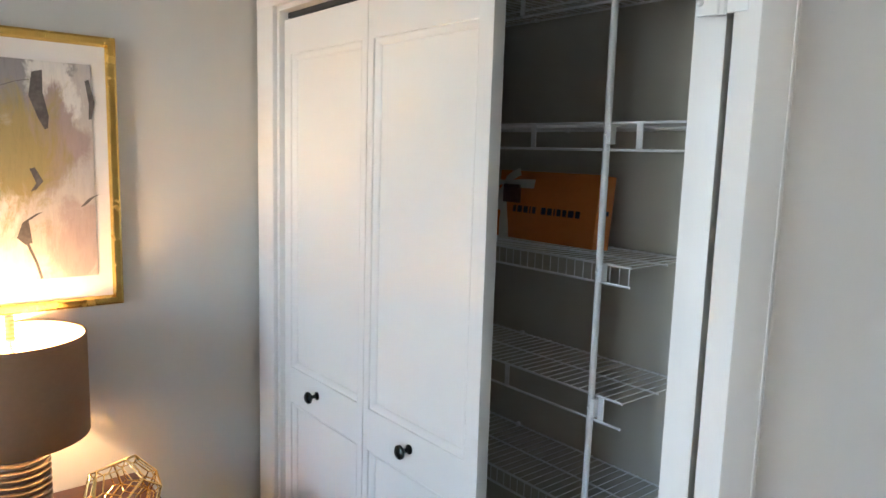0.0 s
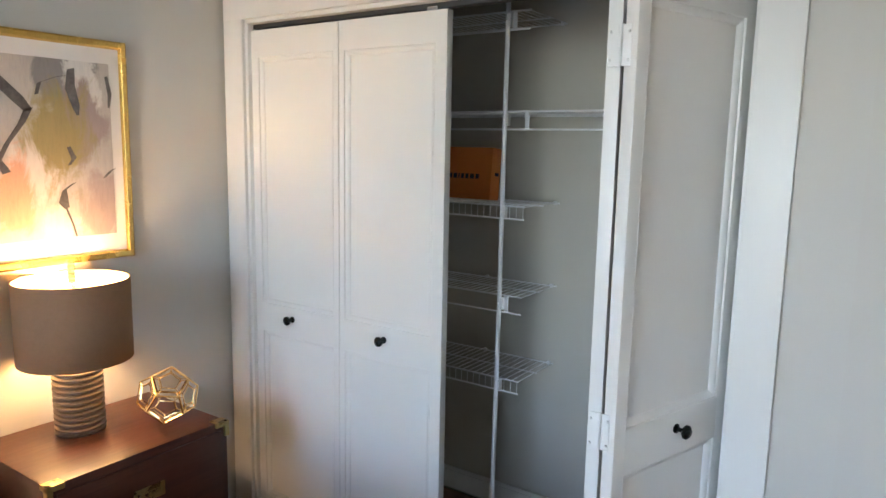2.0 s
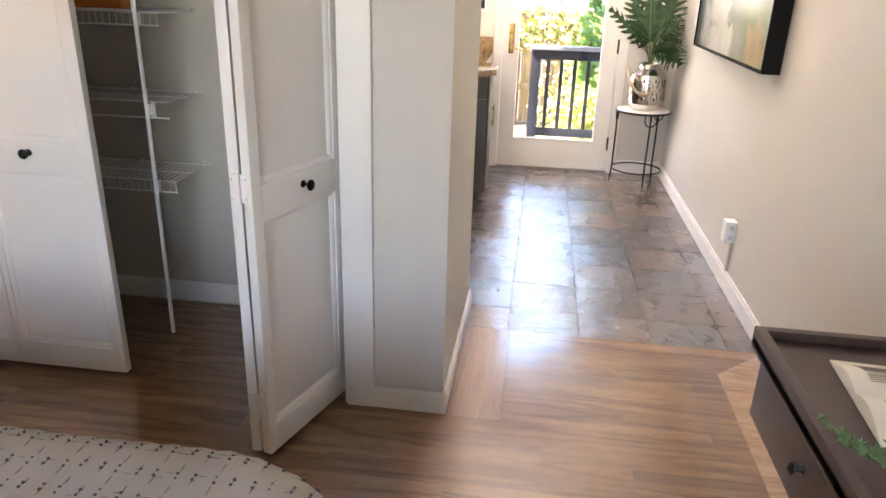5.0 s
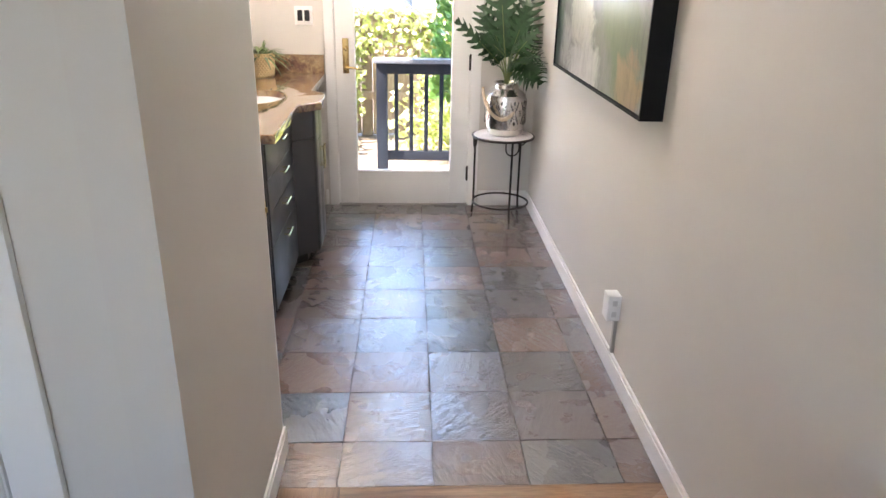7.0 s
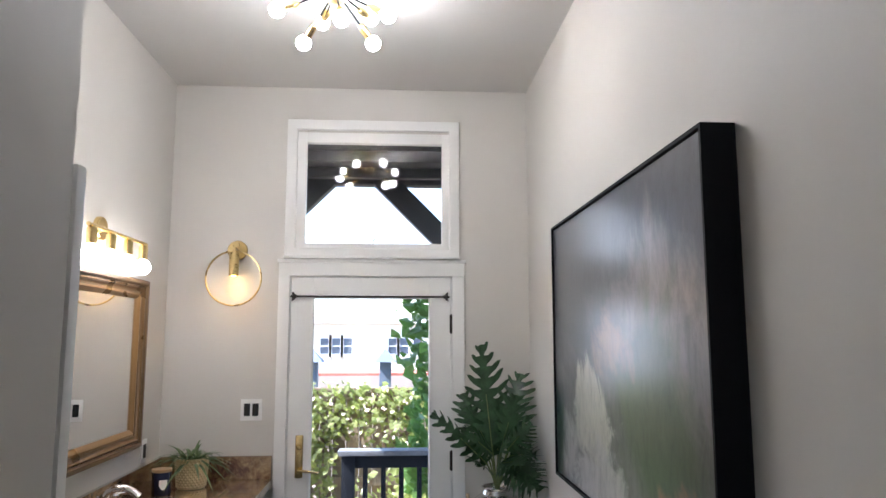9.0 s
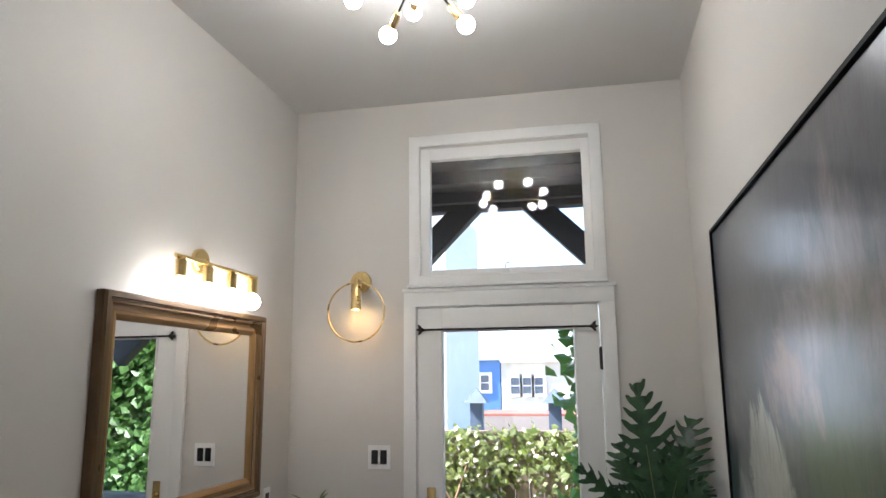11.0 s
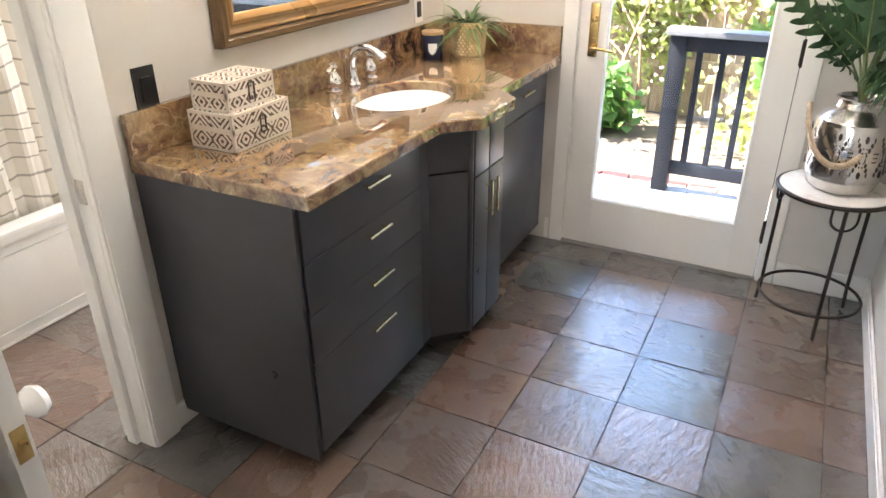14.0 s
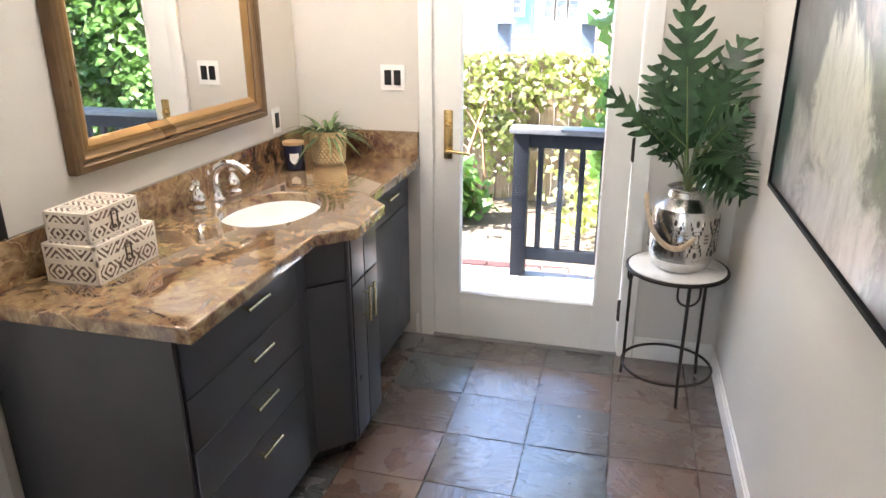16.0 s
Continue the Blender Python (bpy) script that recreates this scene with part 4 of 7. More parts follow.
part("headboard", hb, M_UPH, bed, "ivory diamond-tufted headboard")

sheet = thing("folded_sheet", (-0.66, 1.5, 0.56), "smooth white sheet turned over on the bed", "bedding")
bm = box(B(), BX0 - 0.015, BX1 + 0.025, 1.0, 2.12, 0.40, 0.592, 0.03, seg=4)
part("sheet", bm, M_SHEET, sheet)
for px in (-1.05, -0.35):
    pil = thing("pillow", (px, 1.97, 0.592), "plump white bed pillow against the headboard", "pillow", "pillows on the bed")
    bm = B()
    bmesh.ops.create_uvsphere(bm, u_segments=28, v_segments=14, radius=1.0)
    for v in bm.verts:
        sx, sy, sz = v.co
        f = lambda a: math.copysign(abs(a) ** 0.45, a)
        v.co = Vector((px + 0.31 * f(sx) * (0.9 + 0.1 * abs(sz)), 1.93 + 0.17 * f(sy), 0.66 + 0.068 * sz * (1 - 0.5 * max(abs(sx), abs(sy)) ** 4)))
    part("cover", bm, M_SHEET, pil)

cov = thing("quilted_coverlet", (-0.66, 0.6, 0.56), "pale grey quilted coverlet with dark stitched dashes", "bedding")


def cover_pt(u, v):
    """u across the bed, v along it, metres of cloth; it falls over the sides with a soft radius."""
    halfx, cx = (BX1 - BX0) / 2 + 0.03, (BX0 + BX1) / 2
    yfoot = BY0 - 0.03
    r = 0.085
    x, y, z = u, v, 0.0
    def fold(d):
        if d <= 0:
            return d, 0.0
        a = d / r
        if a < math.pi / 2:
            return r * math.sin(a), r * (1 - math.cos(a))
        return r, r + d - r * math.pi / 2
    Rc = RC + 0.03
    q = abs(u - cx) - (halfx - Rc)
    w = (yfoot + Rc) - v
    qa, wa = max(q, 0.0), max(w, 0.0)
    far = math.hypot(qa, wa)
    if far < 1e-6:
        X, Y, drop = u, v, 0.0
    else:
        e, drop = fold(far - (Rc - r))
        k = (Rc - r + e) / far
        sx = 1 if u > cx else -1
        X = cx + sx * (min(abs(u - cx), halfx - Rc) + qa * k)
        Y = max(v, yfoot + Rc) - wa * k
    wob = 0.006 * noise.noise(Vector((u * 3, v * 3, 0))) + 0.012 * noise.noise(Vector((u * 7, v * 7, 2))) * min(1, drop * 3)
    return Vector((X + (wob if drop > 0.05 else 0), Y - (wob if drop > 0.05 else 0), 0.602 - drop + (wob if drop < 0.05 else 0)))


bm = B()
us = [BX0 - 0.42 + i * 0.03 for i in range(int((BX1 - BX0 + 0.84) / 0.03) + 1)]
vs_ = [1.06 - j * 0.03 for j in range(49)]
rows = []
for j, v in enumerate(vs_):
    row = []
    for i, u in enumerate(us):
        row.append(bm.verts.new(cover_pt(u, v) + Vector((0, 0, 0.004 if (i + j) % 2 else 0.0))))
    rows.append(row)
for j in range(len(rows) - 1):
    for i in range(len(us) - 1):
        bm.faces.new((rows[j][i], rows[j][i + 1], rows[j + 1][i + 1], rows[j + 1][i]))
cl = part("cloth", bm, M_COVER, cov)
sol = cl.modifiers.new("thickness", "SOLIDIFY")
sol.thickness, sol.offset = 0.012, 0.0
def on_cover(u, v, h):
    a = cover_pt(u, v)
    n = (cover_pt(u + 0.01, v) - a).cross(cover_pt(u, v + 0.01) - a)
    n = n.normalized() if n.length > 1e-9 else Vector((0, 0, 1))
    return a + (n if n.z > -0.2 else -n) * h


bm, bd = B(), B()
wob_rng = random.Random(31)
CELL_U, CELL_V, MOT = 0.070, 0.074, 0.041
v = 1.03
while v > -0.32:
    for vv in (v, v - MOT):
        tube(bm, [on_cover(BX0 - 0.36 + k * 0.045, vv + 0.0012 * math.sin(k * 1.7 + v * 40), 0.0068) for k in range(int((BX1 - BX0 + 0.72) / 0.045) + 1)], 0.0011, 4)
    u = BX0 - 0.34
    while u < BX1 + 0.34:
        ju = u + wob_rng.uniform(-0.004, 0.004)
        for du in (-0.0072, 0.0072):
            tube(bm, [on_cover(ju + du, v, 0.0066), on_cover(ju + du, v - MOT, 0.0066)], 0.0006, 4)
            for vv in (v, v - MOT):
                c = on_cover(ju + du + wob_rng.uniform(-0.0012, 0.0012), vv + wob_rng.uniform(-0.001, 0.001), 0.0085)
                q = [bd.verts.new(c + Vector(o) * 0.0042) for o in ((1, 0, 0), (-1, 0, 0), (0, 1, 0), (0, -1, 0), (0, 0, 1), (0, 0, -1))]
                for i, j in ((0, 2), (2, 1), (1, 3), (3, 0)):
                    bd.faces.new((q[i], q[j], q[4]))
                    bd.faces.new((q[j], q[i], q[5]))
        u += CELL_U
    v -= CELL_V
part("stitching", bm, plain("pale_grey_thread", (0.15, 0.145, 0.14), 0.9, var=0.15, bmp=0), cl, "fine grey quilting lines", kind="stuff")
part("knot", bd, M_STITCH, cl, "small dark thread knots", kind="stuff")

# console table with a tray top
con = thing("console_table", (0.0, -1.0, 0.0), "dark brown console table with tray top and drawers", "console table")
KX0, KX1, KY0, KY1, KZ = -0.72, 0.515, -1.23, -0.727, 0.79
part("top", box(B(), KX0, KX1, KY0, KY1, KZ - 0.045, KZ - 0.02, 0.003), M_DARKBR, con)
for a in ((KX0, KX1, KY1 - 0.022, KY1), (KX0, KX1, KY0, KY0 + 0.022), (KX1 - 0.022, KX1, KY0 + 0.022, KY1 - 0.022), (KX0, KX0 + 0.022, KY0 + 0.022, KY1 - 0.022)):
    part("tray_rim", box(B(), *a, KZ - 0.05, KZ, 0.003), M_DARKBR, con)
part("apron", box(B(), KX0 + 0.02, KX1 - 0.02, KY0 + 0.02, KY1 - 0.022, KZ - 0.20, KZ - 0.046, 0.002), M_DARKBR, con)
for i in range(2):
    w = (KX1 - KX0 - 0.1) / 2
    a = KX0 + 0.05 + i * w
    dr = part("drawer", box(B(), a + 0.006, a + w - 0.006, KY1 - 0.024, KY1 - 0.008, KZ - 0.19, KZ - 0.06, 0.003), M_DARKBR, con)
    kb = lathe(B(), [(0.0, 0), (0.009, 0), (0.005, 0.006), (0.005, 0.013), (0.012, 0.019), (0.012, 0.023), (0.0, 0.028)], (0, 0, 0), 16, "Y")
    bmesh.ops.translate(kb, verts=kb.verts, vec=(a + w / 2 - (0.022 if i else 0), KY1 - 0.008, KZ - 0.107))
    part("knob", kb, M_DKMETAL, dr, "dark metal knob")
for lx in (KX0 + 0.20, KX1 - 0.20):
    for ly in (KY0 + 0.06, KY1 - 0.11):
        part("leg", box(B(), lx - 0.023, lx + 0.023, ly - 0.023, ly + 0.023, 0.001, KZ - 0.046, 0.003), M_DARKBR, con)

book = thing("open_book", (0.255, -0.955, KZ - 0.02), "open book with printed cream pages on the console", "book")
bm = B()
for s in (-1, 1):
    rings = []
    for k in range(9):
        u = k / 8
        h = 0.022 * math.sin(math.pi * min(1, u * 1.15)) * (1 - 0.4 * u) + 0.012 * (1 - u) + 0.004
        rings.append([Vector((-0.115, s * u * 0.15, 0)), Vector((0.115, s * u * 0.15, 0)), Vector((0.115, s * u * 0.15, h)), Vector((-0.115, s * u * 0.15, h))])
    skin(bm, rings)
bk = Matrix.Translation((0.255, -0.955, KZ - 0.018)) @ Matrix.Rotation(radians(86), 4, "Z")
bmesh.ops.transform(bm, matrix=bk, verts=bm.verts)
part("page_block", bm, M_PAPER, book)
bm = B()
for s in (-1, 1):
    for k in range(17):
        u = 0.18 + 0.66 * k / 16
        h = 0.022 * math.sin(math.pi * min(1, u * 1.15)) * (1 - 0.4 * u) + 0.012 * (1 - u) + 0.0052
        ln = 0.085 if k % 6 else 0.06
        box(bm, -0.09, -0.09 + 2 * ln, s * u * 0.15 - 0.0009, s * u * 0.15 + 0.0009, h, h + 0.0004, 0, bk)
part("text_lines", bm, M_PRINT, book, "lines of small print", kind="stuff")


def leafy(bm, c, d, up, w, l, bend=0.2):
    """One pointed leaf blade with a folded midrib."""
    d, up = Vector(d).normalized(), Vector(up)
    side = d.cross(up)
    side = side.normalized() if side.length > 1e-4 else d.orthogonal().normalized()
    n = side.cross(d)
    c = Vector(c)
    rows = []
    for t, ww in ((0, 0.1), (0.3, 0.9), (0.6, 0.8), (1.0, 0.04)):
        p = c + d * l * t - n * bend * l * t * t
        rows.append((bm.verts.new(p + side * w * ww * 0.5 + n * 0.12 * w * ww), bm.verts.new(p), bm.verts.new(p - side * w * ww * 0.5 + n * 0.12 * w * ww)))
    for a, b in zip(rows, rows[1:]):
        bm.faces.new((a[0], a[1], b[1], b[0]))
        bm.faces.new((a[1], a[2], b[2], b[1]))


rng = random.Random(5)
ivy = thing("trailing_ivy", (0.06, -0.80, KZ), "variegated trailing ivy sprig lying on the console rim", "plant")


def ivy_leaf(c, d, up, size):
    """A five-pointed ivy leaf, folded a little along its midrib."""
    d, up = Vector(d).normalized(), Vector(up)
    side = d.cross(up).normalized()
    n = side.cross(d)
    bm = B()
    mid = bm.verts.new(Vector(c) + d * size * 0.3)
    rim = []
    for a, r in ((180, 0.30), (140, 0.50), (105, 0.62), (70, 0.36), (48, 0.66), (22, 0.40), (0, 0.85), (-22, 0.40), (-48, 0.66), (-70, 0.36), (-105, 0.62), (-140, 0.50)):
        x, y = math.cos(radians(a)) * r * size, math.sin(radians(a)) * r * size
        rim.append(bm.verts.new(Vector(c) + d * (x + size * 0.3) + side * y + n * (abs(y) * 0.25 - 0.004)))
    for i in range(len(rim)):
        bm.faces.new((mid, rim[i], rim[(i + 1) % len(rim)]))
    part("leaf", bm, M_IVY, ivy)


for k, (sx, sy, ang) in enumerate(((-0.01, -0.815, 0.55), (0.02, -0.80, 0.75), (-0.02, -0.84, 0.3))):
    p = Vector((sx, sy, KZ + 0.012))
    a = ang
    pts = [p.copy()]
    for q in range((6, 7, 4)[k]):
        p = p + Vector((math.cos(a) * 0.024, math.sin(a) * 0.014, 0.002 * (1 - q)))
        p.z = max(p.z, KZ + 0.004)
        a += rng.uniform(-0.25, 0.25)
        pts.append(p.copy())
        sd = 1 if q % 2 else -1
        ivy_leaf(p, (math.cos(a + sd), math.sin(a + sd), 0.5), (-0.5, 0.3, 1), rng.uniform(0.022, 0.034) * (1 - 0.06 * q))
    part("stem", tube(B(), pts, 0.0015, 5), M_STEM, ivy)

# ---- garden door and transom ----
door = thing("door_1", (XE + 0.03, -0.348, 0.0), "white full-glass garden door with brass lever, closed", "door", kind="structure")
dx0, dx1 = XE - 0.006, XE + 0.036
gy0, gy1, gz0, gz1 = -0.680, -0.022, 0.255, 1.926
for nm, a in (("stile", (dx0, dx1, -0.803, gy0, 0.012, 2.045)), ("stile", (dx0, dx1, gy1, 0.106, 0.012, 2.045)), ("rail", (dx0, dx1, gy0, gy1, 0.012, gz0)), ("rail", (dx0, dx1, gy0, gy1, gz1, 2.045))):
    part(nm, box(B(), *a, 0.002), M_TRIM, door)
bm = sweep_frame(B(), [(dx0, gy0, gz0), (dx0, gy1, gz0), (dx0, gy1, gz1), (dx0, gy0, gz1)], [(0, 0.0005), (-0.014, 0.0005), (-0.014, 0.005), (-0.004, 0.006), (0.004, -0.004), (0.004, -0.012)], 1.0, (-1, 0, 0))
part("glazing_bead", bm, M_TRIM, door)
pane = part("pane", box(B(), XE + 0.012, XE + 0.016, gy0, gy1, gz0, gz1), M_GLASS, door, "clear glass pane")
pane.visible_shadow = False
part("threshold", box(B(), XE - 0.02, XE + 0.16, DY0, DY1, -0.013, 0.011, 0.004), plain("threshold_metal", (0.30, 0.29, 0.28), 0.5, 0.5), door)
for z in (0.24, 1.02, 1.78):
    bm = box(B(), dx0 - 0.004, dx0 + 0.002, -0.818, -0.797, z - 0.05, z + 0.05, 0.001)
    tube(bm, [(dx0 - 0.006, -0.807, z - 0.055), (dx0 - 0.006, -0.807, z + 0.055)], 0.006, 8)
    part("hinge", bm, M_IRON, door, "dark metal hinge")
lk = B()
box(lk, dx0 - 0.007, dx0, 0.018, 0.060, 0.935, 1.165, 0.006)
lockp = part("lock_plate", lk, M_BRASS, door, "long brass lock plate")
bm = lathe(B(), [(0.0, -0.03), (0.011, -0.03), (0.012, 0.0), (0.0, 0.0)], (dx0 - 0.006, 0.039, 0.975), 16, "X")
tube(bm, [(dx0 - 0.034, 0.039, 0.975), (dx0 - 0.04, 0.02, 0.978), (dx0 - 0.043, -0.03, 0.974), (dx0 - 0.042, -0.075, 0.966)], [0.009, 0.0085, 0.007, 0.006], 10)
part("lever", bm, M_BRASS, lockp, "brass lever handle")
part("thumb_turn", lathe(B(), [(0.0, -0.022), (0.012, -0.02), (0.013, -0.006), (0.016, 0.0), (0.0, 0.0)], (dx0 - 0.006, 0.039, 1.10), 16, "X"), M_BRASS, lockp)

bm = B()
cx = XE - 0.02
box(bm, cx, XE, -0.882, -0.812, 0.0, 2.13, 0.004)
box(bm, cx, XE, 0.113, 0.178, 0.0, 2.13, 0.004)
box(bm, cx - 0.001, XE, -0.882, 0.178, 2.052, 2.13, 0.004)
box(bm, cx - 0.008, XE, -0.892, 0.186, 2.128, 2.148, 0.004)
for y0, y1 in ((DY0, -0.806), (0.109, DY1)):
    box(bm, XE + 0.0005, XE + 0.149, y0, y1, 0.012, 2.06)
box(bm, XE + 0.0005, XE + 0.149, DY0, DY1, 2.047, 2.06)
part("trim_door_casing", bm, M_TRIM, None, "white painted casing round the garden door", "trim", "structure")

win = thing("window_1", (XE + 0.03, -0.35, 2.15), "white framed transom window above the garden door", "window", kind="structure")
wy0, wy1, wz0, wz1 = -0.853, 0.15, 2.152, 2.972
bm = sweep_frame(B(), [(XE, wy0, wz0), (XE, wy1, wz0), (XE, wy1, wz1), (XE, wy0, wz1)], [(0, 0), (0, 0.018), (0.004, 0.021), (0.056, 0.021), (0.060, 0.016), (0.060, 0.0)], 1.0, (-1, 0, 0))
part("casing", bm, M_TRIM, win)
bm = B()
for a in ((-0.815, -0.753, 2.20, 2.90), (0.038, 0.118, 2.20, 2.90), (-0.753, 0.038, 2.20, 2.243), (-0.753, 0.038, 2.838, 2.90)):
    box(bm, XE - 0.001, XE + 0.04, *a, 0.002)
part("window_frame", bm, M_TRIM, win)
part("stool", box(B(), XE - 0.045, XE - 0.0205, wy0 - 0.002, wy1 + 0.002, 2.150, 2.166, 0.004), M_TRIM, win)
p2 = part("pane", box(B(), XE + 0.02, XE + 0.024, -0.755, 0.04, 2.241, 2.84), M_GLASS, win, "clear glass pane")
p2.visible_shadow = False
bm = box(B(), XE - 0.02, XE - 0.001, -0.375, -0.335, 2.225, 2.238, 0.003)
tube(bm, [(XE - 0.012, -0.355, 2.235), (XE - 0.018, -0.355, 2.262), (XE - 0.012, -0.375, 2.268)], 0.005, 8)
part("latch", bm, M_PLATE, win, "small white window latch")

rod = thing("curtain_rod", (XE - 0.03, -0.35, 1.92), "thin dark metal rod with leaf finials across the door", "curtain rod")
part("rod", tube(B(), [(XE - 0.030, -0.765, 1.934), (XE - 0.030, 0.07, 1.934)], 0.0055, 10), M_IRON, rod)
for yy, s in ((-0.765, -1), (0.075, 1)):
    bm = ball(B(), (XE - 0.03, yy + s * 0.006, 1.934), 0.012, 10)
    for k in range(6):
        a = k * math.pi / 3
        leafy(bm, (XE - 0.03, yy + s * 0.006, 1.934), (math.cos(a) * 0.35, s * 0.55, math.sin(a)), (1, 0, 0), 0.018, 0.032)
    box(bm, XE - 0.031, XE - 0.006, yy - 0.006, yy + 0.006, 1.928, 1.940, 0.002)
    part("finial", bm, M_IRON, rod, "leaf-shaped dark metal finial")

# ---- vanity ----
ctop_poly = [(2.988, 0.18), (3.69, 0.185), (3.795, 0.078), (4.09, 0.083), (4.185, 0.182), (4.895, 0.18), (4.895, 0.795), (2.988, 0.795)]
SINK = (3.94, 0.465, 0.225, 0.170)
ell = [(SINK[0] + SINK[2] * math.cos(a * math.pi / 24), SINK[1] + SINK[3] * math.sin(a * math.pi / 24)) for a in range(48)]
ZT = 0.932


def slab_with_hole(outer, hole, z0, z1, bev):
    bm = B()
    loops = []
    for loop in (outer, hole):
        vs = [bm.verts.new((x, y, z1)) for x, y in loop]
        loops.append([bm.edges.new((vs[i], vs[(i + 1) % len(vs)])) for i in range(len(vs))])
    bmesh.ops.triangle_fill(bm, edges=loops[0] + loops[1], use_beauty=True)
    r = bmesh.ops.extrude_face_region(bm, geom=list(bm.faces))
    bmesh.ops.translate(bm, verts=[g for g in r["geom"] if isinstance(g, bmesh.types.BMVert)], vec=(0, 0, z0 - z1))
    bmesh.ops.recalc_face_normals(bm, faces=bm.faces)
    es = [e for e in bm.edges if len(e.link_faces) == 2 and abs(e.calc_face_angle(0)) > 1.0 and abs(e.verts[0].co.z - e.verts[1].co.z) < 1e-5 and e.verts[0].co.z > z1 - 1e-4]
    bmesh.ops.bevel(bm, geom=es, offset=bev, segments=3, affect="EDGES", profile=0.6)
    return bm


ct = thing("countertop", (3.94, 0.48, ZT - 0.04), "polished brown and gold marble countertop with backsplash", "countertop")
part("slab", slab_with_hole(ctop_poly, ell, ZT - 0.04, ZT, 0.007), M_MARBLE, ct)
part("backsplash", box(B(), 2.99, 4.875, 0.775, 0.797, ZT, ZT + 0.125, 0.003), M_MARBLE, ct)
part("side_splash", box(B(), 4.875, 4.897, 0.185, 0.797, ZT, ZT + 0.125, 0.003), M_MARBLE, ct)
sk = thing("sink", (SINK[0], SINK[1], 0.76), "white oval undermount porcelain sink", "sink")
bm = B()
rings = []
for f, z in ((1.04, ZT - 0.0405), (1.01, ZT - 0.042), (0.98, ZT - 0.07), (0.90, ZT - 0.115), (0.70, ZT - 0.15), (0.35, ZT - 0.165), (0.09, ZT - 0.168)):
    rings.append([Vector((SINK[0] + SINK[2] * f * math.cos(a * math.pi / 24), SINK[1] + SINK[3] * f * math.sin(a * math.pi / 24), z)) for a in range(48)])
skin(bm, rings, caps=False)
bo = part("bowl", bm, M_PORC, sk)
sol = bo.modifiers.new("thickness", "SOLIDIFY")
sol.thickness, sol.offset = 0.008, 1.0
part("drain", lathe(B(), [(0.0, -0.001), (0.03, -0.001), (0.03, 0.003), (0.022, 0.005), (0.0, 0.003)], (SINK[0], SINK[1], ZT - 0.168), 20), M_CHROME, sk, "chrome drain")

van = thing("vanity_cabinet", (3.94, 0.5, 0.0), "charcoal painted bathroom vanity with a bowed sink front", "vanity")
plan = [(3.005, 0.245), (3.70, 0.245), (3.81, 0.135), (4.085, 0.135), (4.185, 0.245), (4.87, 0.245), (4.87, 0.79), (3.005, 0.79)]
bm = B()
zb, zt_ = 0.075, ZT - 0.041
vs0 = [bm.verts.new((x, y, zb)) for x, y in plan]
vs1 = [bm.verts.new((x, y, zt_)) for x, y in plan]
n = len(plan)
for i in range(n):
    bm.faces.new((vs0[i], vs0[(i + 1) % n], vs1[(i + 1) % n], vs1[i]))
bm.faces.new(vs0[::-1])
carc = part("carcass", bm, M_CAB, van)
part("toe_kick", prism(B(), [(3.06, 0.31), (3.72, 0.31), (3.83, 0.20), (4.07, 0.20), (4.17, 0.31), (4.87, 0.31), (4.87, 0.785), (3.06, 0.785)], 0.001, zb), M_TOE, van, "black recessed toe kick")
part("side_panel", box(B(), 2.992, 3.006, 0.236, 0.79, 0.055, zt_, 0.002), M_CAB, van)


def bar_pull(parent, c, d, out, length=0.115):
    c, d, out = Vector(c), Vector(d).normalized(), Vector(out).normalized()
    bm = B()
    tube(bm, [c + out * 0.026 - d * length / 2, c + out * 0.026 + d * length / 2], 0.0052, 10)
    for s in (-1, 1):
        tube(bm, [c + d * s * length * 0.36, c + d * s * length * 0.36 + out * 0.026], 0.0042, 8)
        tube(bm, [c + out * 0.026 + d * s * (length / 2 - 0.004), c + out * 0.026 + d * s * (length / 2 + 0.002)], 0.0064, 10)
    part("pull", bm, M_HANDLE, parent, "champagne metal bar pull")


for zl, zh in ((0.721, 0.885), (0.5625, 0.7185), (0.404, 0.560), (0.085, 0.4015)):
    dr = part("drawer", box(B(), 3.0085, 3.627, 0.228, 0.2455, zl, zh, 0.0025), M_CAB, van)
    bar_pull(dr, (3.34, 0.228, zl + (0.123 if zh - zl < 0.2 else 0.279)), (1, 0, 0), (0, -1, 0))
part("filler", box(B(), 3.63, 3.70, 0.232, 0.2455, 0.085, 0.885, 0.002), M_CAB, van)
# angled panel left of the bow
ang = Matrix.Translation((3.70, 0.245, 0)) @ Matrix.Rotation(radians(-45), 4, "Z")
LA = math.hypot(0.11, 0.11)
for zl, zh in ((0.085, 0.735), (0.741, 0.885)):
    part("angled_panel", box(B(), 0.004, LA - 0.006, -0.012, 0.0005, zl, zh, 0.002, ang), M_CAB, van)
part("corner_post", tube(B(), [(3.812, 0.131, 0.08), (3.812, 0.131, 0.885)], 0.012, 12), M_CAB, van)
for a, b, s in ((3.826, 3.944, 1), (3.950, 4.078, -1)):
    dr = part("cabinet_door", box(B(), a, b, 0.118, 0.1355, 0.085, 0.70, 0.0025), M_CAB, van)
    bar_pull(dr, ((b - 0.022) if s > 0 else (a + 0.022), 0.118, 0.60), (0, 0, 1), (0, -1, 0), 0.13)
    part("false_front", box(B(), a, b, 0.118, 0.1355, 0.706, 0.885, 0.0025), M_CAB, van)
angr = Matrix.Translation((4.085, 0.135, 0)) @ Matrix.Rotation(radians(47.7), 4, "Z")
part("angled_panel", box(B(), 0.004, 0.144, -0.010, 0.0005, 0.085, 0.885, 0.002, angr), M_CAB, van)
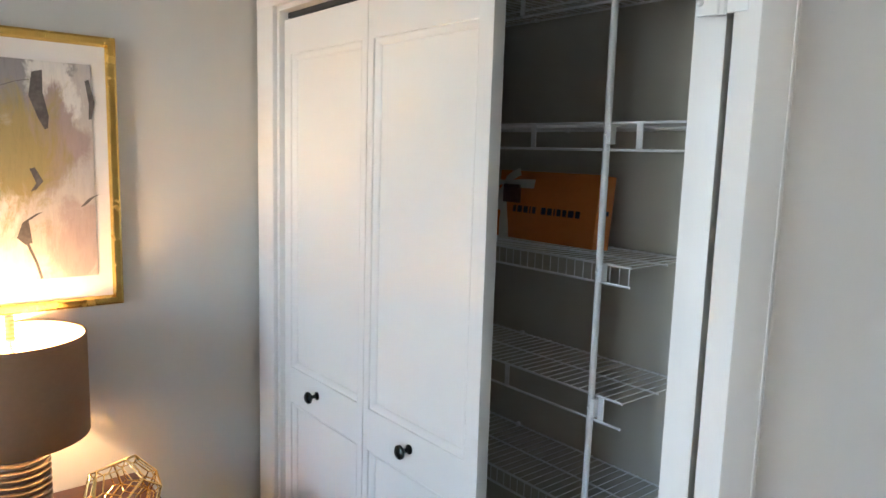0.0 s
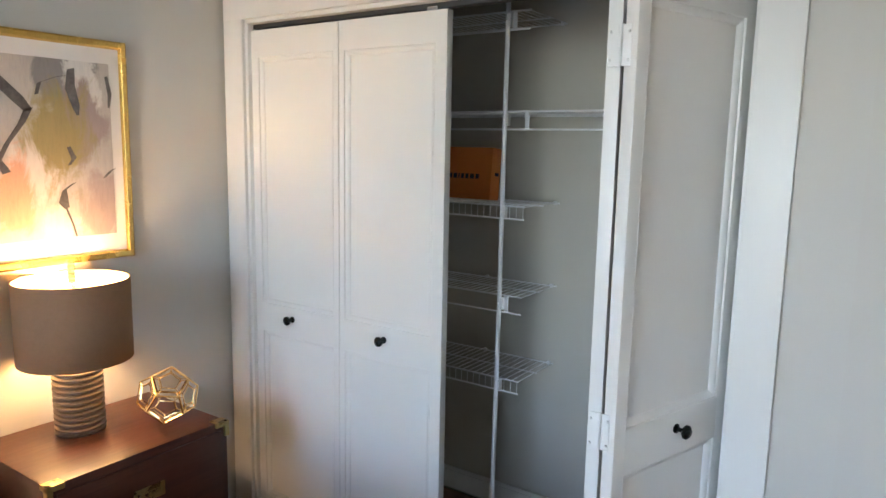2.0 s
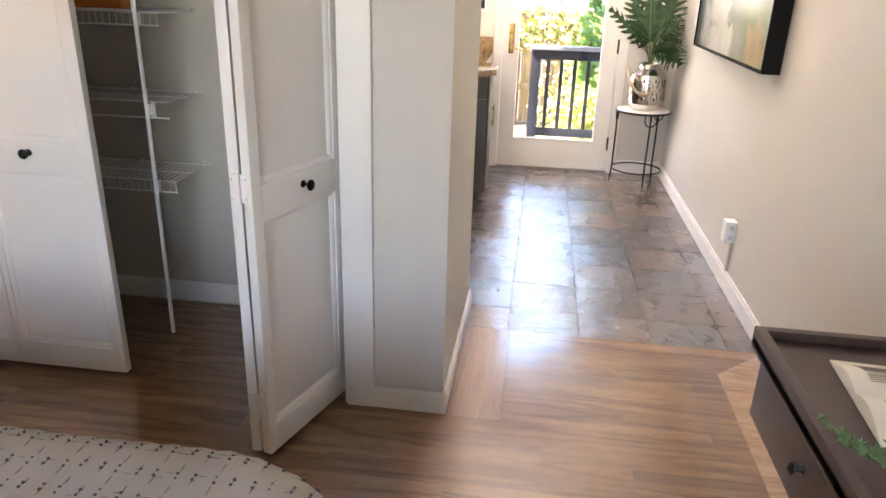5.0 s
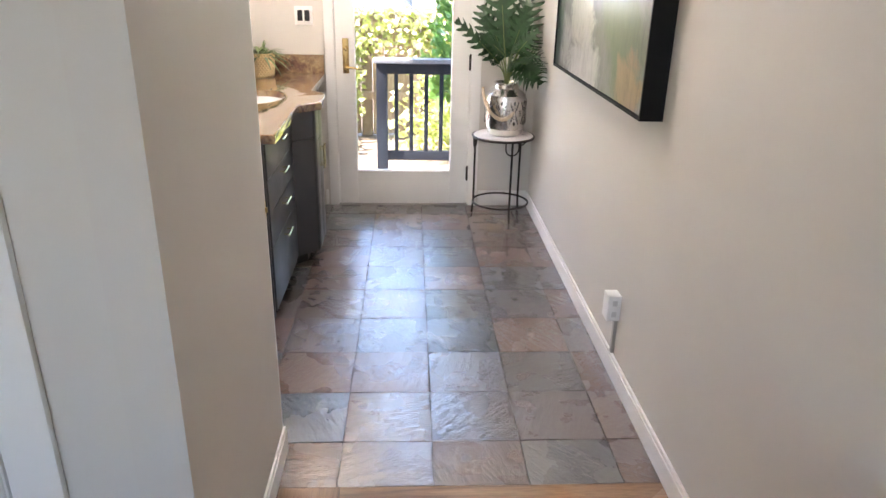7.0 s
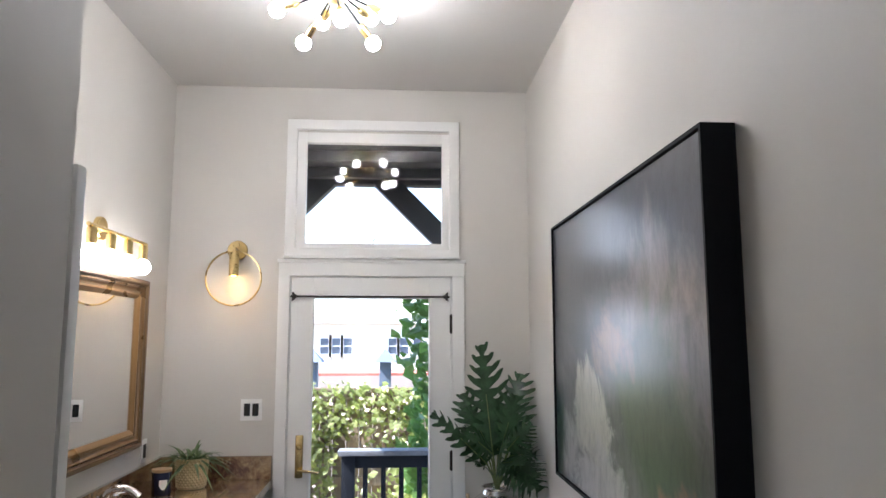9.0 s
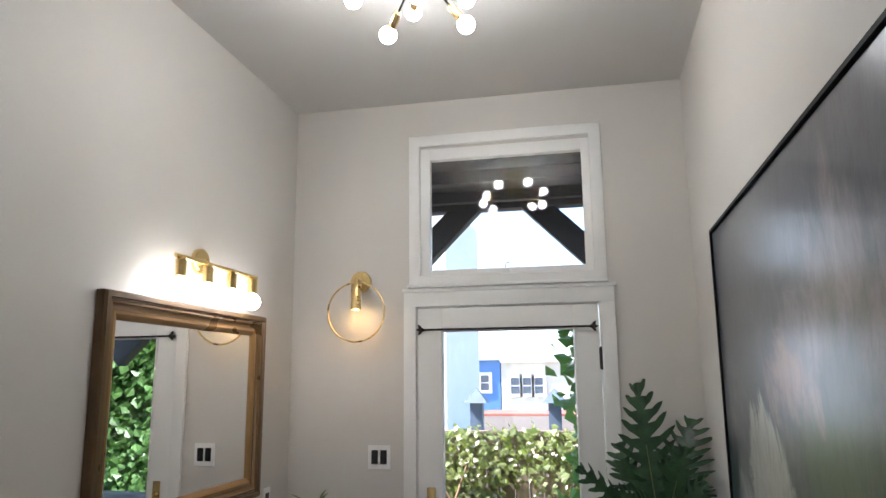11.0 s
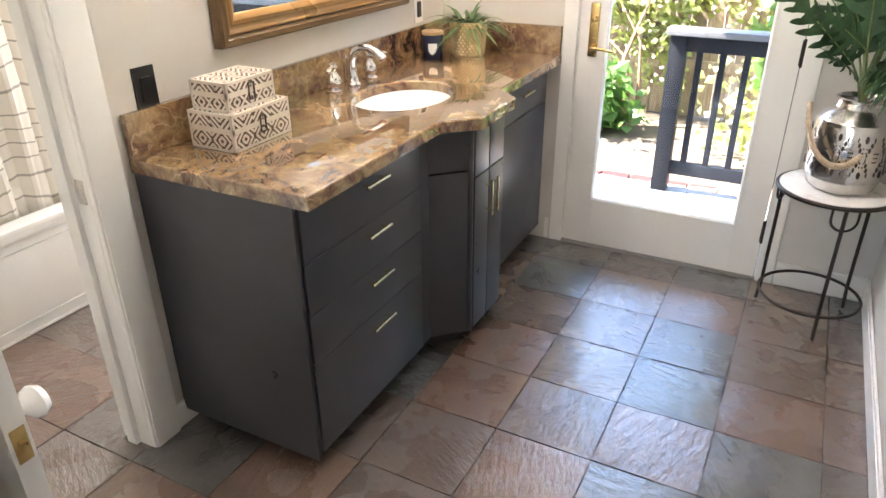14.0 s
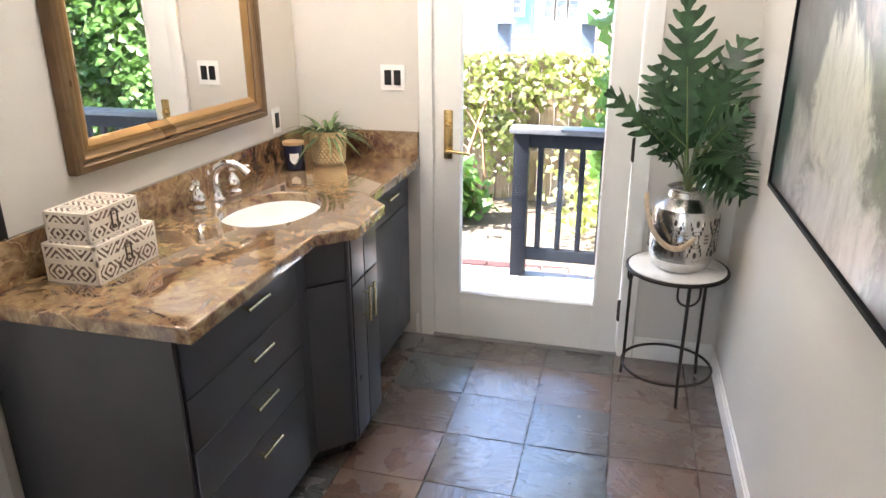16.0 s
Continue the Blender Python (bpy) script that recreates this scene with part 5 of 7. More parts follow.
dr = part("drawer", box(B(), 4.20, 4.845, 0.228, 0.2455, 0.728, 0.885, 0.0025), M_CAB, van)
bar_pull(dr, (4.55, 0.228, 0.825), (1, 0, 0), (0, -1, 0))
dr = part("cabinet_door", box(B(), 4.20, 4.845, 0.228, 0.2455, 0.085, 0.722, 0.0025), M_CAB, van)
bar_pull(dr, (4.235, 0.228, 0.62), (0, 0, 1), (0, -1, 0), 0.13)

fau = thing("faucet", (3.985, 0.70, ZT), "chrome widespread faucet with an arched spout", "faucet")
bm = lathe(B(), [(0.0, 0), (0.030, 0), (0.030, 0.006), (0.022, 0.014), (0.018, 0.035), (0.0, 0.035)], (3.985, 0.715, ZT + 0.0005), 24)
tube(bm, [(3.985, 0.715, ZT + 0.02), (3.985, 0.719, ZT + 0.06), (3.985, 0.716, ZT + 0.095), (3.985, 0.698, ZT + 0.128), (3.985, 0.668, ZT + 0.145), (3.985, 0.632, ZT + 0.145), (3.985, 0.600, ZT + 0.130), (3.985, 0.574, ZT + 0.108)],
     [0.020, 0.0175, 0.0165, 0.016, 0.0155, 0.015, 0.016, 0.0175], 16)
part("spout", bm, M_CHROME, fau)
part("lift_rod", tube(B(), [(3.985, 0.742, ZT + 0.02), (3.985, 0.742, ZT + 0.095), (3.985, 0.742, ZT + 0.10), (3.985, 0.742, ZT + 0.112)], [0.003, 0.003, 0.007, 0.006], 10), M_CHROME, fau)
for hx, s in ((3.865, -1), (4.11, 1)):
    bm = lathe(B(), [(0.0, 0), (0.031, 0), (0.032, 0.006), (0.021, 0.013), (0.028, 0.028), (0.030, 0.040), (0.024, 0.058), (0.013, 0.072), (0.012, 0.080), (0.018, 0.090), (0.015, 0.102), (0.0, 0.108)], (hx, 0.72, ZT + 0.0005), 24)
    tube(bm, [(hx, 0.72, ZT + 0.092), (hx + s * 0.03, 0.708, ZT + 0.094), (hx + s * 0.060, 0.696, ZT + 0.090), (hx + s * 0.078, 0.690, ZT + 0.088)], [0.009, 0.0075, 0.010, 0.006], 12)
    part("tap_handle", bm, M_CHROME, fau)

# mirror
mir = thing("mirror", (3.94, 0.78, 1.17), "large wall mirror in a stepped gilt wooden frame", "mirror")
mc = [(3.374, 0.797, 1.166), (4.513, 0.797, 1.166), (4.513, 0.797, 1.988), (3.374, 0.797, 1.988)]
steps = [("outer_moulding", [(0, 0), (0, 0.030), (0.004, 0.033), (0.006, 0.040), (0.022, 0.040), (0.025, 0.034), (0.030, 0.032), (0.030, 0)]), ("middle_moulding", [(0.030, 0), (0.030, 0.025), (0.034, 0.031), (0.040, 0.032), (0.046, 0.024), (0.058, 0.020), (0.064, 0.022), (0.064, 0)]),
         ("inner_moulding", [(0.064, 0), (0.064, 0.019), (0.074, 0.021), (0.090, 0.012), (0.094, 0.006), (0.094, 0)])]
for nm, pr in steps:
    part(nm, sweep_frame(B(), mc, pr, 1.0, (0, -1, 0)), M_GILT if nm == "outer_moulding" else plain("bright_gilt", (0.34, 0.195, 0.075) if nm == "inner_moulding" else (0.21, 0.122, 0.052), 0.3, 0.45, var=0.05, scale=6, bmp=0.03, detail=2), mir)
part("glass", box(B(), 3.455, 4.43, 0.792, 0.7965, 1.258, 1.902), M_MIRROR, mir, "silvered mirror glass")

# vanity light
vl = thing("vanity_light", (4.01, 0.79, 2.1), "four-bulb brass bar light above the mirror", "wall lamp")
bm = lathe(B(), [(0.0, -0.022), (0.050, -0.022), (0.054, -0.016), (0.054, 0.0), (0.0, 0.0)], (3.958, 0.798, 2.17), 28, "Y")
tube(bm, [(3.958, 0.785, 2.17), (3.958, 0.72, 2.15)], 0.008, 10)
part("wall_plate", bm, M_BRASS, vl)
part("bar", tube(B(), [(3.672, 0.715, 2.148), (4.308, 0.715, 2.148)], 0.0085, 12), M_BRASS, vl)
for i in range(4):
    bx = 3.708 + i * 0.188
    sock = part("socket", lathe(B(), [(0.0, 2.148), (0.012, 2.146), (0.021, 2.135), (0.021, 2.072), (0.0, 2.072)], (bx, 0.715, 0), 18), M_BRASS, vl)
    part("bulb", ball(B(), (bx, 0.715, 2.035), 0.037, 16), M_BULB, sock, "clear lit globe bulb")

# ring sconce
sc = thing("wall_sconce", (XE - 0.02, 0.445, 2.0), "brass ring wall sconce with a warm lit bulb", "wall lamp")
part("wall_plate", lathe(B(), [(0.0, -0.024), (0.052, -0.024), (0.056, -0.018), (0.056, 0.0), (0.0, 0.0)], (XE, 0.414, 2.195), 28, "X"), M_SATIN, sc)
part("arm", tube(B(), [(XE - 0.02, 0.414, 2.195), (XE - 0.085, 0.414, 2.20), (XE - 0.085, 0.414, 2.16)], 0.009, 10), M_SATIN, sc)
rp = [(XE - 0.085, 0.414 + 0.152 * math.cos(a * math.pi / 24), 2.03 + 0.152 * math.sin(a * math.pi / 24)) for a in range(48)]
part("ring", tube(B(), rp, 0.005, 8, closed=True), M_SATIN, sc)
part("socket", lathe(B(), [(0.0, 2.175), (0.024, 2.175), (0.027, 2.17), (0.027, 2.042), (0.0245, 2.042), (0.0245, 2.15), (0.0, 2.15)], (XE - 0.085, 0.414, 0), 24), M_SATIN, sc)
part("bulb", ball(B(), (XE - 0.085, 0.414, 2.060), 0.020, 14), M_WARMBULB, sc, "warm lit bulb")

# chandelier
ch = thing("chandelier", (3.52, -0.22, H), "brass sputnik ceiling light with clear globe bulbs", "ceiling lamp")
cc = Vector((3.49, -0.25, 3.052))
part("canopy", lathe(B(), [(0.0, H - 0.001), (0.06, H - 0.001), (0.06, H - 0.018), (0.02, H - 0.028), (0.012, H - 0.06), (0.0, H - 0.06)], (cc.x, cc.y, 0), 28), M_SATIN, ch)
part("hub", ball(B(), cc, 0.056, 22), M_SATIN, ch)
for d in ((0.42, 0.55, -0.70), (0.42, -0.58, -0.68), (-0.05, 0.88, -0.36), (-0.15, -0.62, -0.36), (-0.5, -0.12, -0.62), (-0.55, 0.88, -0.02), (-0.5, -0.92, -0.02), (0.9, 0.3, -0.1), (0.8, -0.5, -0.05)):
    d = Vector(d).normalized()
    L = 0.165
    arm = part("arm", tube(B(), [cc + d * 0.05, cc + d * L], 0.0042, 8), M_DKMETAL, ch, "thin dark bronze arm")
    bm = tube(B(), [cc + d * (L - 0.012), cc + d * (L + 0.005), cc + d * (L + 0.05)], [0.010, 0.0155, 0.0155], 14)
    part("socket", bm, M_BRASS, arm)
    part("bulb", ball(B(), cc + d * (L + 0.078), 0.031, 16), M_CHANDBULB, arm, "clear lit globe bulb")

# large painting
art = thing("large_painting", (3.14, YR + 0.04, 1.135), "large abstract landscape canvas in a deep black floater frame", "picture")
ax0, ax1, az0, az1, ay = 2.372, 3.915, 1.128, 2.185, -1.180
bm = sweep_frame(B(), [(ax0, YR + 0.002, az0), (ax1, YR + 0.002, az0), (ax1, YR + 0.002, az1), (ax0, YR + 0.002, az1)], [(0, 0), (0, ay - YR), (0.010, ay - YR), (0.010, ay - YR - 0.012), (0.016, ay - YR - 0.012), (0.016, 0)], 1.0, (0, 1, 0))
part("frame", bm, plain("matt_black_frame", (0.008, 0.008, 0.009), 0.6, spec=0.15, var=0.1, bmp=0.02), art, "deep black wooden frame")
M_LAND = abstract_painting("misty_landscape", [
    (2.0, 0, 1, (0.20, 0.185, 0.19), (0.5, 0.5, 0.6), 1), (1.6, 0.56, 0.88, (0.030, 0.034, 0.048), (0.7, 0.5, 1.0), 0.66), (1.8, 0.60, 0.94, (0.040, 0.044, 0.058), (0.15, 0.5, 1.05), 0.58),
    (1.8, 0.72, 1.0, (0.30, 0.25, 0.23), (0.25, 0.5, 0.58), 0.34), (2.2, 0.70, 0.96, (0.095, 0.115, 0.070), (0.30, 0.5, 0.32), 0.42), (3.0, 0.86, 1.02, (0.40, 0.26, 0.19), (0.50, 0.5, 0.52), 0.20),
    (3.0, 0.86, 1.02, (0.32, 0.18, 0.11), (0.14, 0.5, 0.06), 0.20), (2.6, 0.82, 0.90, (0.60, 0.58, 0.53), (0.66, 0.5, 0.26), 0.24), (2.6, 0.82, 0.92, (0.56, 0.54, 0.54), (0.56, 0.5, 0.06), 0.32),
    (2.4, 0.86, 0.98, (0.52, 0.50, 0.50), (0.86, 0.5, 0.16), 0.20), (2.4, 0.74, 0.92, (0.018, 0.045, 0.038), (1.05, 0.5, 0.18), 0.30)], True)
part("canvas", box(B(), ax0 + 0.014, ax1 - 0.014, ay - 0.05, ay - 0.005, az0 + 0.014, az1 - 0.014, 0.002), M_LAND, art, "glossy misty landscape in grey, green and white")


# wall plates
def switch_plate(at, out, w, h, n, frame_mat, label):
    out = Vector(out)
    side = Vector((0, 0, 1)).cross(out)
    m = Matrix.Identity(4)
    m.col[0][:3], m.col[1][:3], m.col[2][:3], m.col[3][:3] = side, out, (0, 0, 1), at
    s = thing("wall_plate", at, label, "switch plate")
    part("plate", box(B(), -w / 2, w / 2, 0.0, 0.006, -h / 2, h / 2, 0.002, m), frame_mat, s)
    for i in range(n):
        c = (i - (n - 1) / 2) * 0.046
        bm = box(B(), c - 0.0165, c + 0.0165, 0.0062, 0.0105, -0.034, 0.034, 0.0015, m)
        part("insert", bm, M_BLACK, s, "black rocker insert")
    return s


switch_plate((XE, 0.308, 1.305), (-1, 0, 0), 0.118, 0.118, 2, M_PLATE, "white double plate with two black rockers")
switch_plate((4.655, YL, 1.125), (0, -1, 0), 0.072, 0.115, 1, M_PLATE, "white single plate with a black insert")
switch_plate((3.092, YL, 1.105), (0, -1, 0), 0.075, 0.125, 1, M_BLACK, "black outlet plate above the backsplash")
so = thing("surface_outlet", (2.595, YR, 0.315), "white surface-mounted outlet box with raceway to the baseboard", "outlet")
part("box", box(B(), 2.56, 2.632, YR, YR + 0.055, 0.262, 0.372, 0.004), M_PLATE, so)
part("raceway", box(B(), 2.578, 2.598, YR, YR + 0.015, 0.10, 0.262, 0.002), plain("grey_raceway", (0.42, 0.40, 0.37), 0.5), so)
M_FACE = plain("outlet_grey", (0.6, 0.59, 0.57), 0.4)
for z in (0.292, 0.342):
    bm = box(B(), 2.5585, 2.5605, YR + 0.016, YR + 0.036, z - 0.012, z + 0.012, 0.001)
    for k in (0.021, 0.031):
        box(bm, 2.5575, 2.5586, YR + k - 0.001, YR + k + 0.001, z - 0.005, z + 0.005)
    part("socket_face", bm, M_FACE, so)

# ---- things on the counter ----


def inlay_box(x0, x1, y0, y1, z0, z1, label):
    """Bone-inlay box: dark ground with applied pale strips in nested diamonds and stripes."""
    s = thing("inlay_box", ((x0 + x1) / 2, (y0 + y1) / 2, z0), label, "box", "stacked inlay boxes")
    part("body", box(B(), x0, x1, y0, y1, z0, z1, 0.002), M_TAUPE, s)
    bm = B()
    t = 0.0008
    def strip(face, u0, v0, u1, v1, w):
        L = math.hypot(u1 - u0, v1 - v0)
        if L < 0.006:
            return
        a = math.atan2(v1 - v0, u1 - u0)
        if face == "front":
            m = Matrix.Translation((u0, y0, v0)) @ Matrix.Rotation(-a, 4, "Y")
            box(bm, 0, L, -t, t, -w / 2, w / 2, 0, m)
        elif face == "side":
            m = Matrix.Translation((x0, u0, v0)) @ Matrix.Rotation(a, 4, "X")
            box(bm, -t, t, 0, L, -w / 2, w / 2, 0, m)
        else:
            m = Matrix.Translation((u0, v0, z1)) @ Matrix.Rotation(a, 4, "Z")
            box(bm, 0, L, -w / 2, w / 2, -t, t, 0, m)
    def chevrons(face, ca0, ca1, b0, b1, vc):
        # pale strips at equal steps of |u| + |v| about (middle, vc), kept inside the cell
        mid, hw = (ca0 + ca1) / 2, (ca1 - ca0) / 2
        for sv, hh in ((1, b1 - vc), (-1, vc - b0)):
            if hh < 0.004:
                continue
            for k in range(1, 9):
                lv = k * 0.0185 - 0.0055
                if lv > hw + hh:
                    break
                ua, ub = max(0.0, lv - hh), min(hw, lv)
                for su in (1, -1):
                    strip(face, mid + su * ua, vc + sv * (lv - ua), mid + su * ub, vc + sv * (lv - ub), 0.0072)
    zlid = z0 + (z1 - z0) * 0.56
    for face, a0, a1, bands in (("front", x0, x1, ((z0, zlid), (zlid, z1))), ("side", y0, y1, ((z0, zlid), (zlid, z1))), ("top", x0, x1, ((y0, y1),))):
        for bi, (b0, b1) in enumerate(bands):
            for u0, v0, u1, v1 in ((a0, b0 + 0.004, a1, b0 + 0.004), (a0, b1 - 0.004, a1, b1 - 0.004), (a0 + 0.004, b0, a0 + 0.004, b1), (a1 - 0.004, b0, a1 - 0.004, b1)):
                strip(face, u0, v0, u1, v1, 0.008)
            ncell = max(2, round((a1 - a0) / 0.074))
            cw = (a1 - a0 - 0.014) / ncell
            for c in range(ncell):
                ca0 = a0 + 0.007 + c * cw
                vc = (b0 + b1) / 2 if (bi == 0) else (b0 + 0.007 if c % 2 else b1 - 0.007)
                chevrons(face, ca0, ca0 + cw, b0 + 0.007, b1 - 0.007, vc)
    part("inlay", bm, M_BONE, s, "pale bone inlay strips", kind="stuff")
    xc = (x0 + x1) / 2
    bm = B()
    for dx in (-0.011, 0.011):
        box(bm, xc + dx - 0.0015, xc + dx + 0.0015, y0 - 0.005, y0 - 0.001, zlid - 0.028, zlid + 0.022, 0.0005)
    box(bm, xc - 0.0125, xc + 0.0125, y0 - 0.005, y0 - 0.001, zlid + 0.019, zlid + 0.022, 0.0005)
    box(bm, xc - 0.0125, xc + 0.0125, y0 - 0.005, y0 - 0.001, zlid - 0.028, zlid - 0.025, 0.0005)
    part("clasp", bm, M_PEWTER, s, "metal ring clasp")


inlay_box(3.155, 3.402, 0.555, 0.72, ZT + 0.001, ZT + 0.108, "larger brown and bone inlay box on the countertop")
inlay_box(3.172, 3.372, 0.578, 0.712, ZT + 0.110, ZT + 0.192, "smaller brown and bone inlay box stacked on another")

cd = thing("candle_jar", (4.534, 0.66, ZT), "dark navy candle jar with wooden lid", "candle")
part("jar", lathe(B(), [(0.0, 0.001), (0.038, 0.001), (0.041, 0.005), (0.041, 0.094), (0.039, 0.098), (0.0, 0.098)], (4.534, 0.66, ZT), 32), M_CANDLE, cd)
part("lid", lathe(B(), [(0.0, 0.098), (0.0405, 0.098), (0.0415, 0.101), (0.0415, 0.110), (0.0, 0.111)], (4.534, 0.66, ZT), 32), M_LIDWOOD, cd, "pale wooden lid")
bm = B()
aim = math.atan2(-0.75 - 0.66, 1.8 - 4.534)
cols_ = []
for k in range(9):
    u = -0.017 + 0.034 * k / 8
    lo_ = 0.027 + 0.018 * (abs(u) / 0.017) ** 2.2
    cols_.append([[bm.verts.new((4.534 + rr * math.cos(aim + u / 0.041), 0.66 + rr * math.sin(aim + u / 0.041), ZT + h)) for h in (lo_, 0.068)] for rr in (0.0412, 0.0420)])
for a, b in zip(cols_, cols_[1:]):
    for s in (0, 1):
        bm.faces.new((a[s][0], b[s][0], b[s][1], a[s][1]))
    for h in (0, 1):
        bm.faces.new((a[0][h], b[0][h], b[1][h], a[1][h]))
part("label", bm, M_PLATE, cd, "white shield-shaped paper label")

pp = thing("planter_pot", (4.69, 0.56, ZT), "pale gold textured pot with a green air plant", "plant")
bm = lathe(B(), [(0.0, 0.001), (0.056, 0.001), (0.060, 0.01), (0.069, 0.12), (0.069, 0.128), (0.064, 0.128), (0.061, 0.10), (0.0, 0.10)], (4.69, 0.56, ZT), 40)
pot = part("pot", bm, M_POTGOLD, pp)
bm = B()
for r_ in range(11):
    for a in range(26):
        an = (a + 0.5 * (r_ % 2)) * 2 * math.pi / 26
        zz = 0.012 + r_ * 0.0108
        rad = 0.0605 + (zz - 0.01) / 0.11 * 0.009
        c = Vector((4.69 + rad * math.cos(an), 0.56 + rad * math.sin(an), ZT + zz))
        o = Vector((math.cos(an), math.sin(an), 0))
        s = Vector((-math.sin(an), math.cos(an), 0)) * 0.0062
        t_ = bm.verts.new(c + o * 0.004)
        q = [bm.verts.new(c + s), bm.verts.new(c + Vector((0, 0, 0.0062))), bm.verts.new(c - s), bm.verts.new(c - Vector((0, 0, 0.0062)))]
        for i in range(4):
            bm.faces.new((q[i], q[(i + 1) % 4], t_))
part("studs", bm, M_POTGOLD, pot, "small raised diamond studs", kind="stuff")
bm = B()
rng = random.Random(11)
for k in range(95):
    a, e = rng.uniform(0, 2 * math.pi), rng.uniform(0.3, 1.35)
    L = rng.uniform(0.07, 0.155)
    d = Vector((math.cos(a) * math.cos(e), math.sin(a) * math.cos(e), math.sin(e)))
    p = Vector((4.69, 0.56, ZT + 0.10)) + Vector((math.cos(a), math.sin(a), 0)) * rng.uniform(0, 0.035)
    side = d.cross(Vector((0, 0, 1))).normalized()
    prev = None
    for s in range(8):
        t_ = s / 7
        q = p + d * L * t_ + Vector((math.cos(a), math.sin(a), 0)) * 0.08 * L / 0.2 * t_ * t_ - Vector((0, 0, 1)) * (0.9 * L * t_ ** 2.4 * math.cos(e) ** 0.6)
        if q.y > 0.73:
            q.y = 0.73
        q.x = min(q.x, 4.83)
        q.z = max(q.z, ZT + 0.02)
        w = 0.0095 * (1 - t_) ** 0.7 + 0.0006
        row = (bm.verts.new(q + side * w), bm.verts.new(q + d.cross(side) * w * 0.5), bm.verts.new(q - side * w))
        if prev:
            bm.faces.new((prev[0], prev[1], row[1], row[0]))
            bm.faces.new((prev[1], prev[2], row[2], row[1]))
        prev = row
part("leaf", bm, M_LEAF2, pp, "slender arching green leaves", kind="stuff")

for ob_, k_ in ((cd, 1.14), (pp, 1.2)):
    ob_.scale = (k_, k_, k_)

# ---- plant stand with vase ----
TX, TY, TZ = 4.66, -1.025, 0.575
st = thing("plant_stand", (TX, TY, 0.0), "round black iron plant stand with white marble top", "side table")
part("top", lathe(B(), [(0.0, TZ - 0.016), (0.196, TZ - 0.016), (0.200, TZ - 0.012), (0.200, TZ + 0.001), (0.196, TZ + 0.004), (0.0, TZ + 0.004)], (TX, TY, 0), 56), M_STONE, st, "white marble disc")
part("rim", tube(B(), [(TX + 0.206 * math.cos(a * math.pi / 28), TY + 0.206 * math.sin(a * math.pi / 28), TZ - 0.008) for a in range(56)], 0.0085, 10, closed=True), M_IRON, st)
part("lower_ring", tube(B(), [(TX + 0.192 * math.cos(a * math.pi / 28), TY + 0.192 * math.sin(a * math.pi / 28), 0.105) for a in range(56)], 0.0065, 8, closed=True), M_IRON, st)
for a in (72, 192, 312):
    ca_, sa_ = math.cos(radians(a)), math.sin(radians(a))
    part("leg", tube(B(), [(TX + 0.200 * ca_, TY + 0.200 * sa_, 0.003), (TX + 0.192 * ca_, TY + 0.192 * sa_, 0.10), (TX + 0.192 * ca_, TY + 0.192 * sa_, TZ - 0.008)], 0.0072, 8), M_IRON, st)
    tg = Vector((-sa_, ca_, 0))
    c = Vector((TX + 0.192 * ca_, TY + 0.192 * sa_, TZ - 0.055))
    loop = [c + tg * 0.045 * math.cos(k * math.pi / 10) - Vector((0, 0, 0.045 * math.sin(k * math.pi / 10))) for k in range(11)]
    loop = [c + tg * 0.045 + Vector((0, 0, 0.045))] + loop + [c - tg * 0.045 + Vector((0, 0, 0.045))]
    part("scroll", tube(B(), loop, 0.005, 6), M_IRON, st)

vz = TZ + 0.0045
vase = thing("metal_lantern_vase", (TX, TY, vz), "pierced silver metal vase with a rope handle", "vase")
VP = [(0.0, 0.0), (0.088, 0.0), (0.108, 0.012), (0.118, 0.035), (0.122, 0.045), (0.122, 0.052), (0.126, 0.06), (0.128, 0.12), (0.126, 0.19), (0.120, 0.205), (0.120, 0.212), (0.098, 0.232), (0.075, 0.246), (0.070, 0.262), (0.078, 0.272), (0.072, 0.274), (0.064, 0.262), (0.066, 0.246), (0.0, 0.24)]
VP = [(r * 1.08, z * 1.27) for r, z in VP]
VX, VY = TX - 0.005, TY - 0.005
vb = part("body", lathe(B(), VP, (VX, VY, vz), 56), M_SILVER, vase)
bm = B()
def on_body(an, z, lift=0.001):
    r = 0.1375 + lift
    return Vector((VX + r * math.cos(an), VY + r * math.sin(an), vz + z * 1.27))
def pierce(an, z, w, h):
    o = on_body(an, z)
    ring = [bm.verts.new(on_body(an + w * math.cos(k * math.pi / 4) / 0.128, z + h * math.sin(k * math.pi / 4))) for k in range(8)]
    ring2 = [bm.verts.new(on_body(an + w * math.cos(k * math.pi / 4) / 0.128, z + h * math.sin(k * math.pi / 4), -0.004)) for k in range(8)]
    bm.faces.new(ring)
    bm.faces.new(ring2[::-1])
    for k in range(8):
        bm.faces.new((ring[k], ring[(k + 1) % 8], ring2[(k + 1) % 8], ring2[k]))
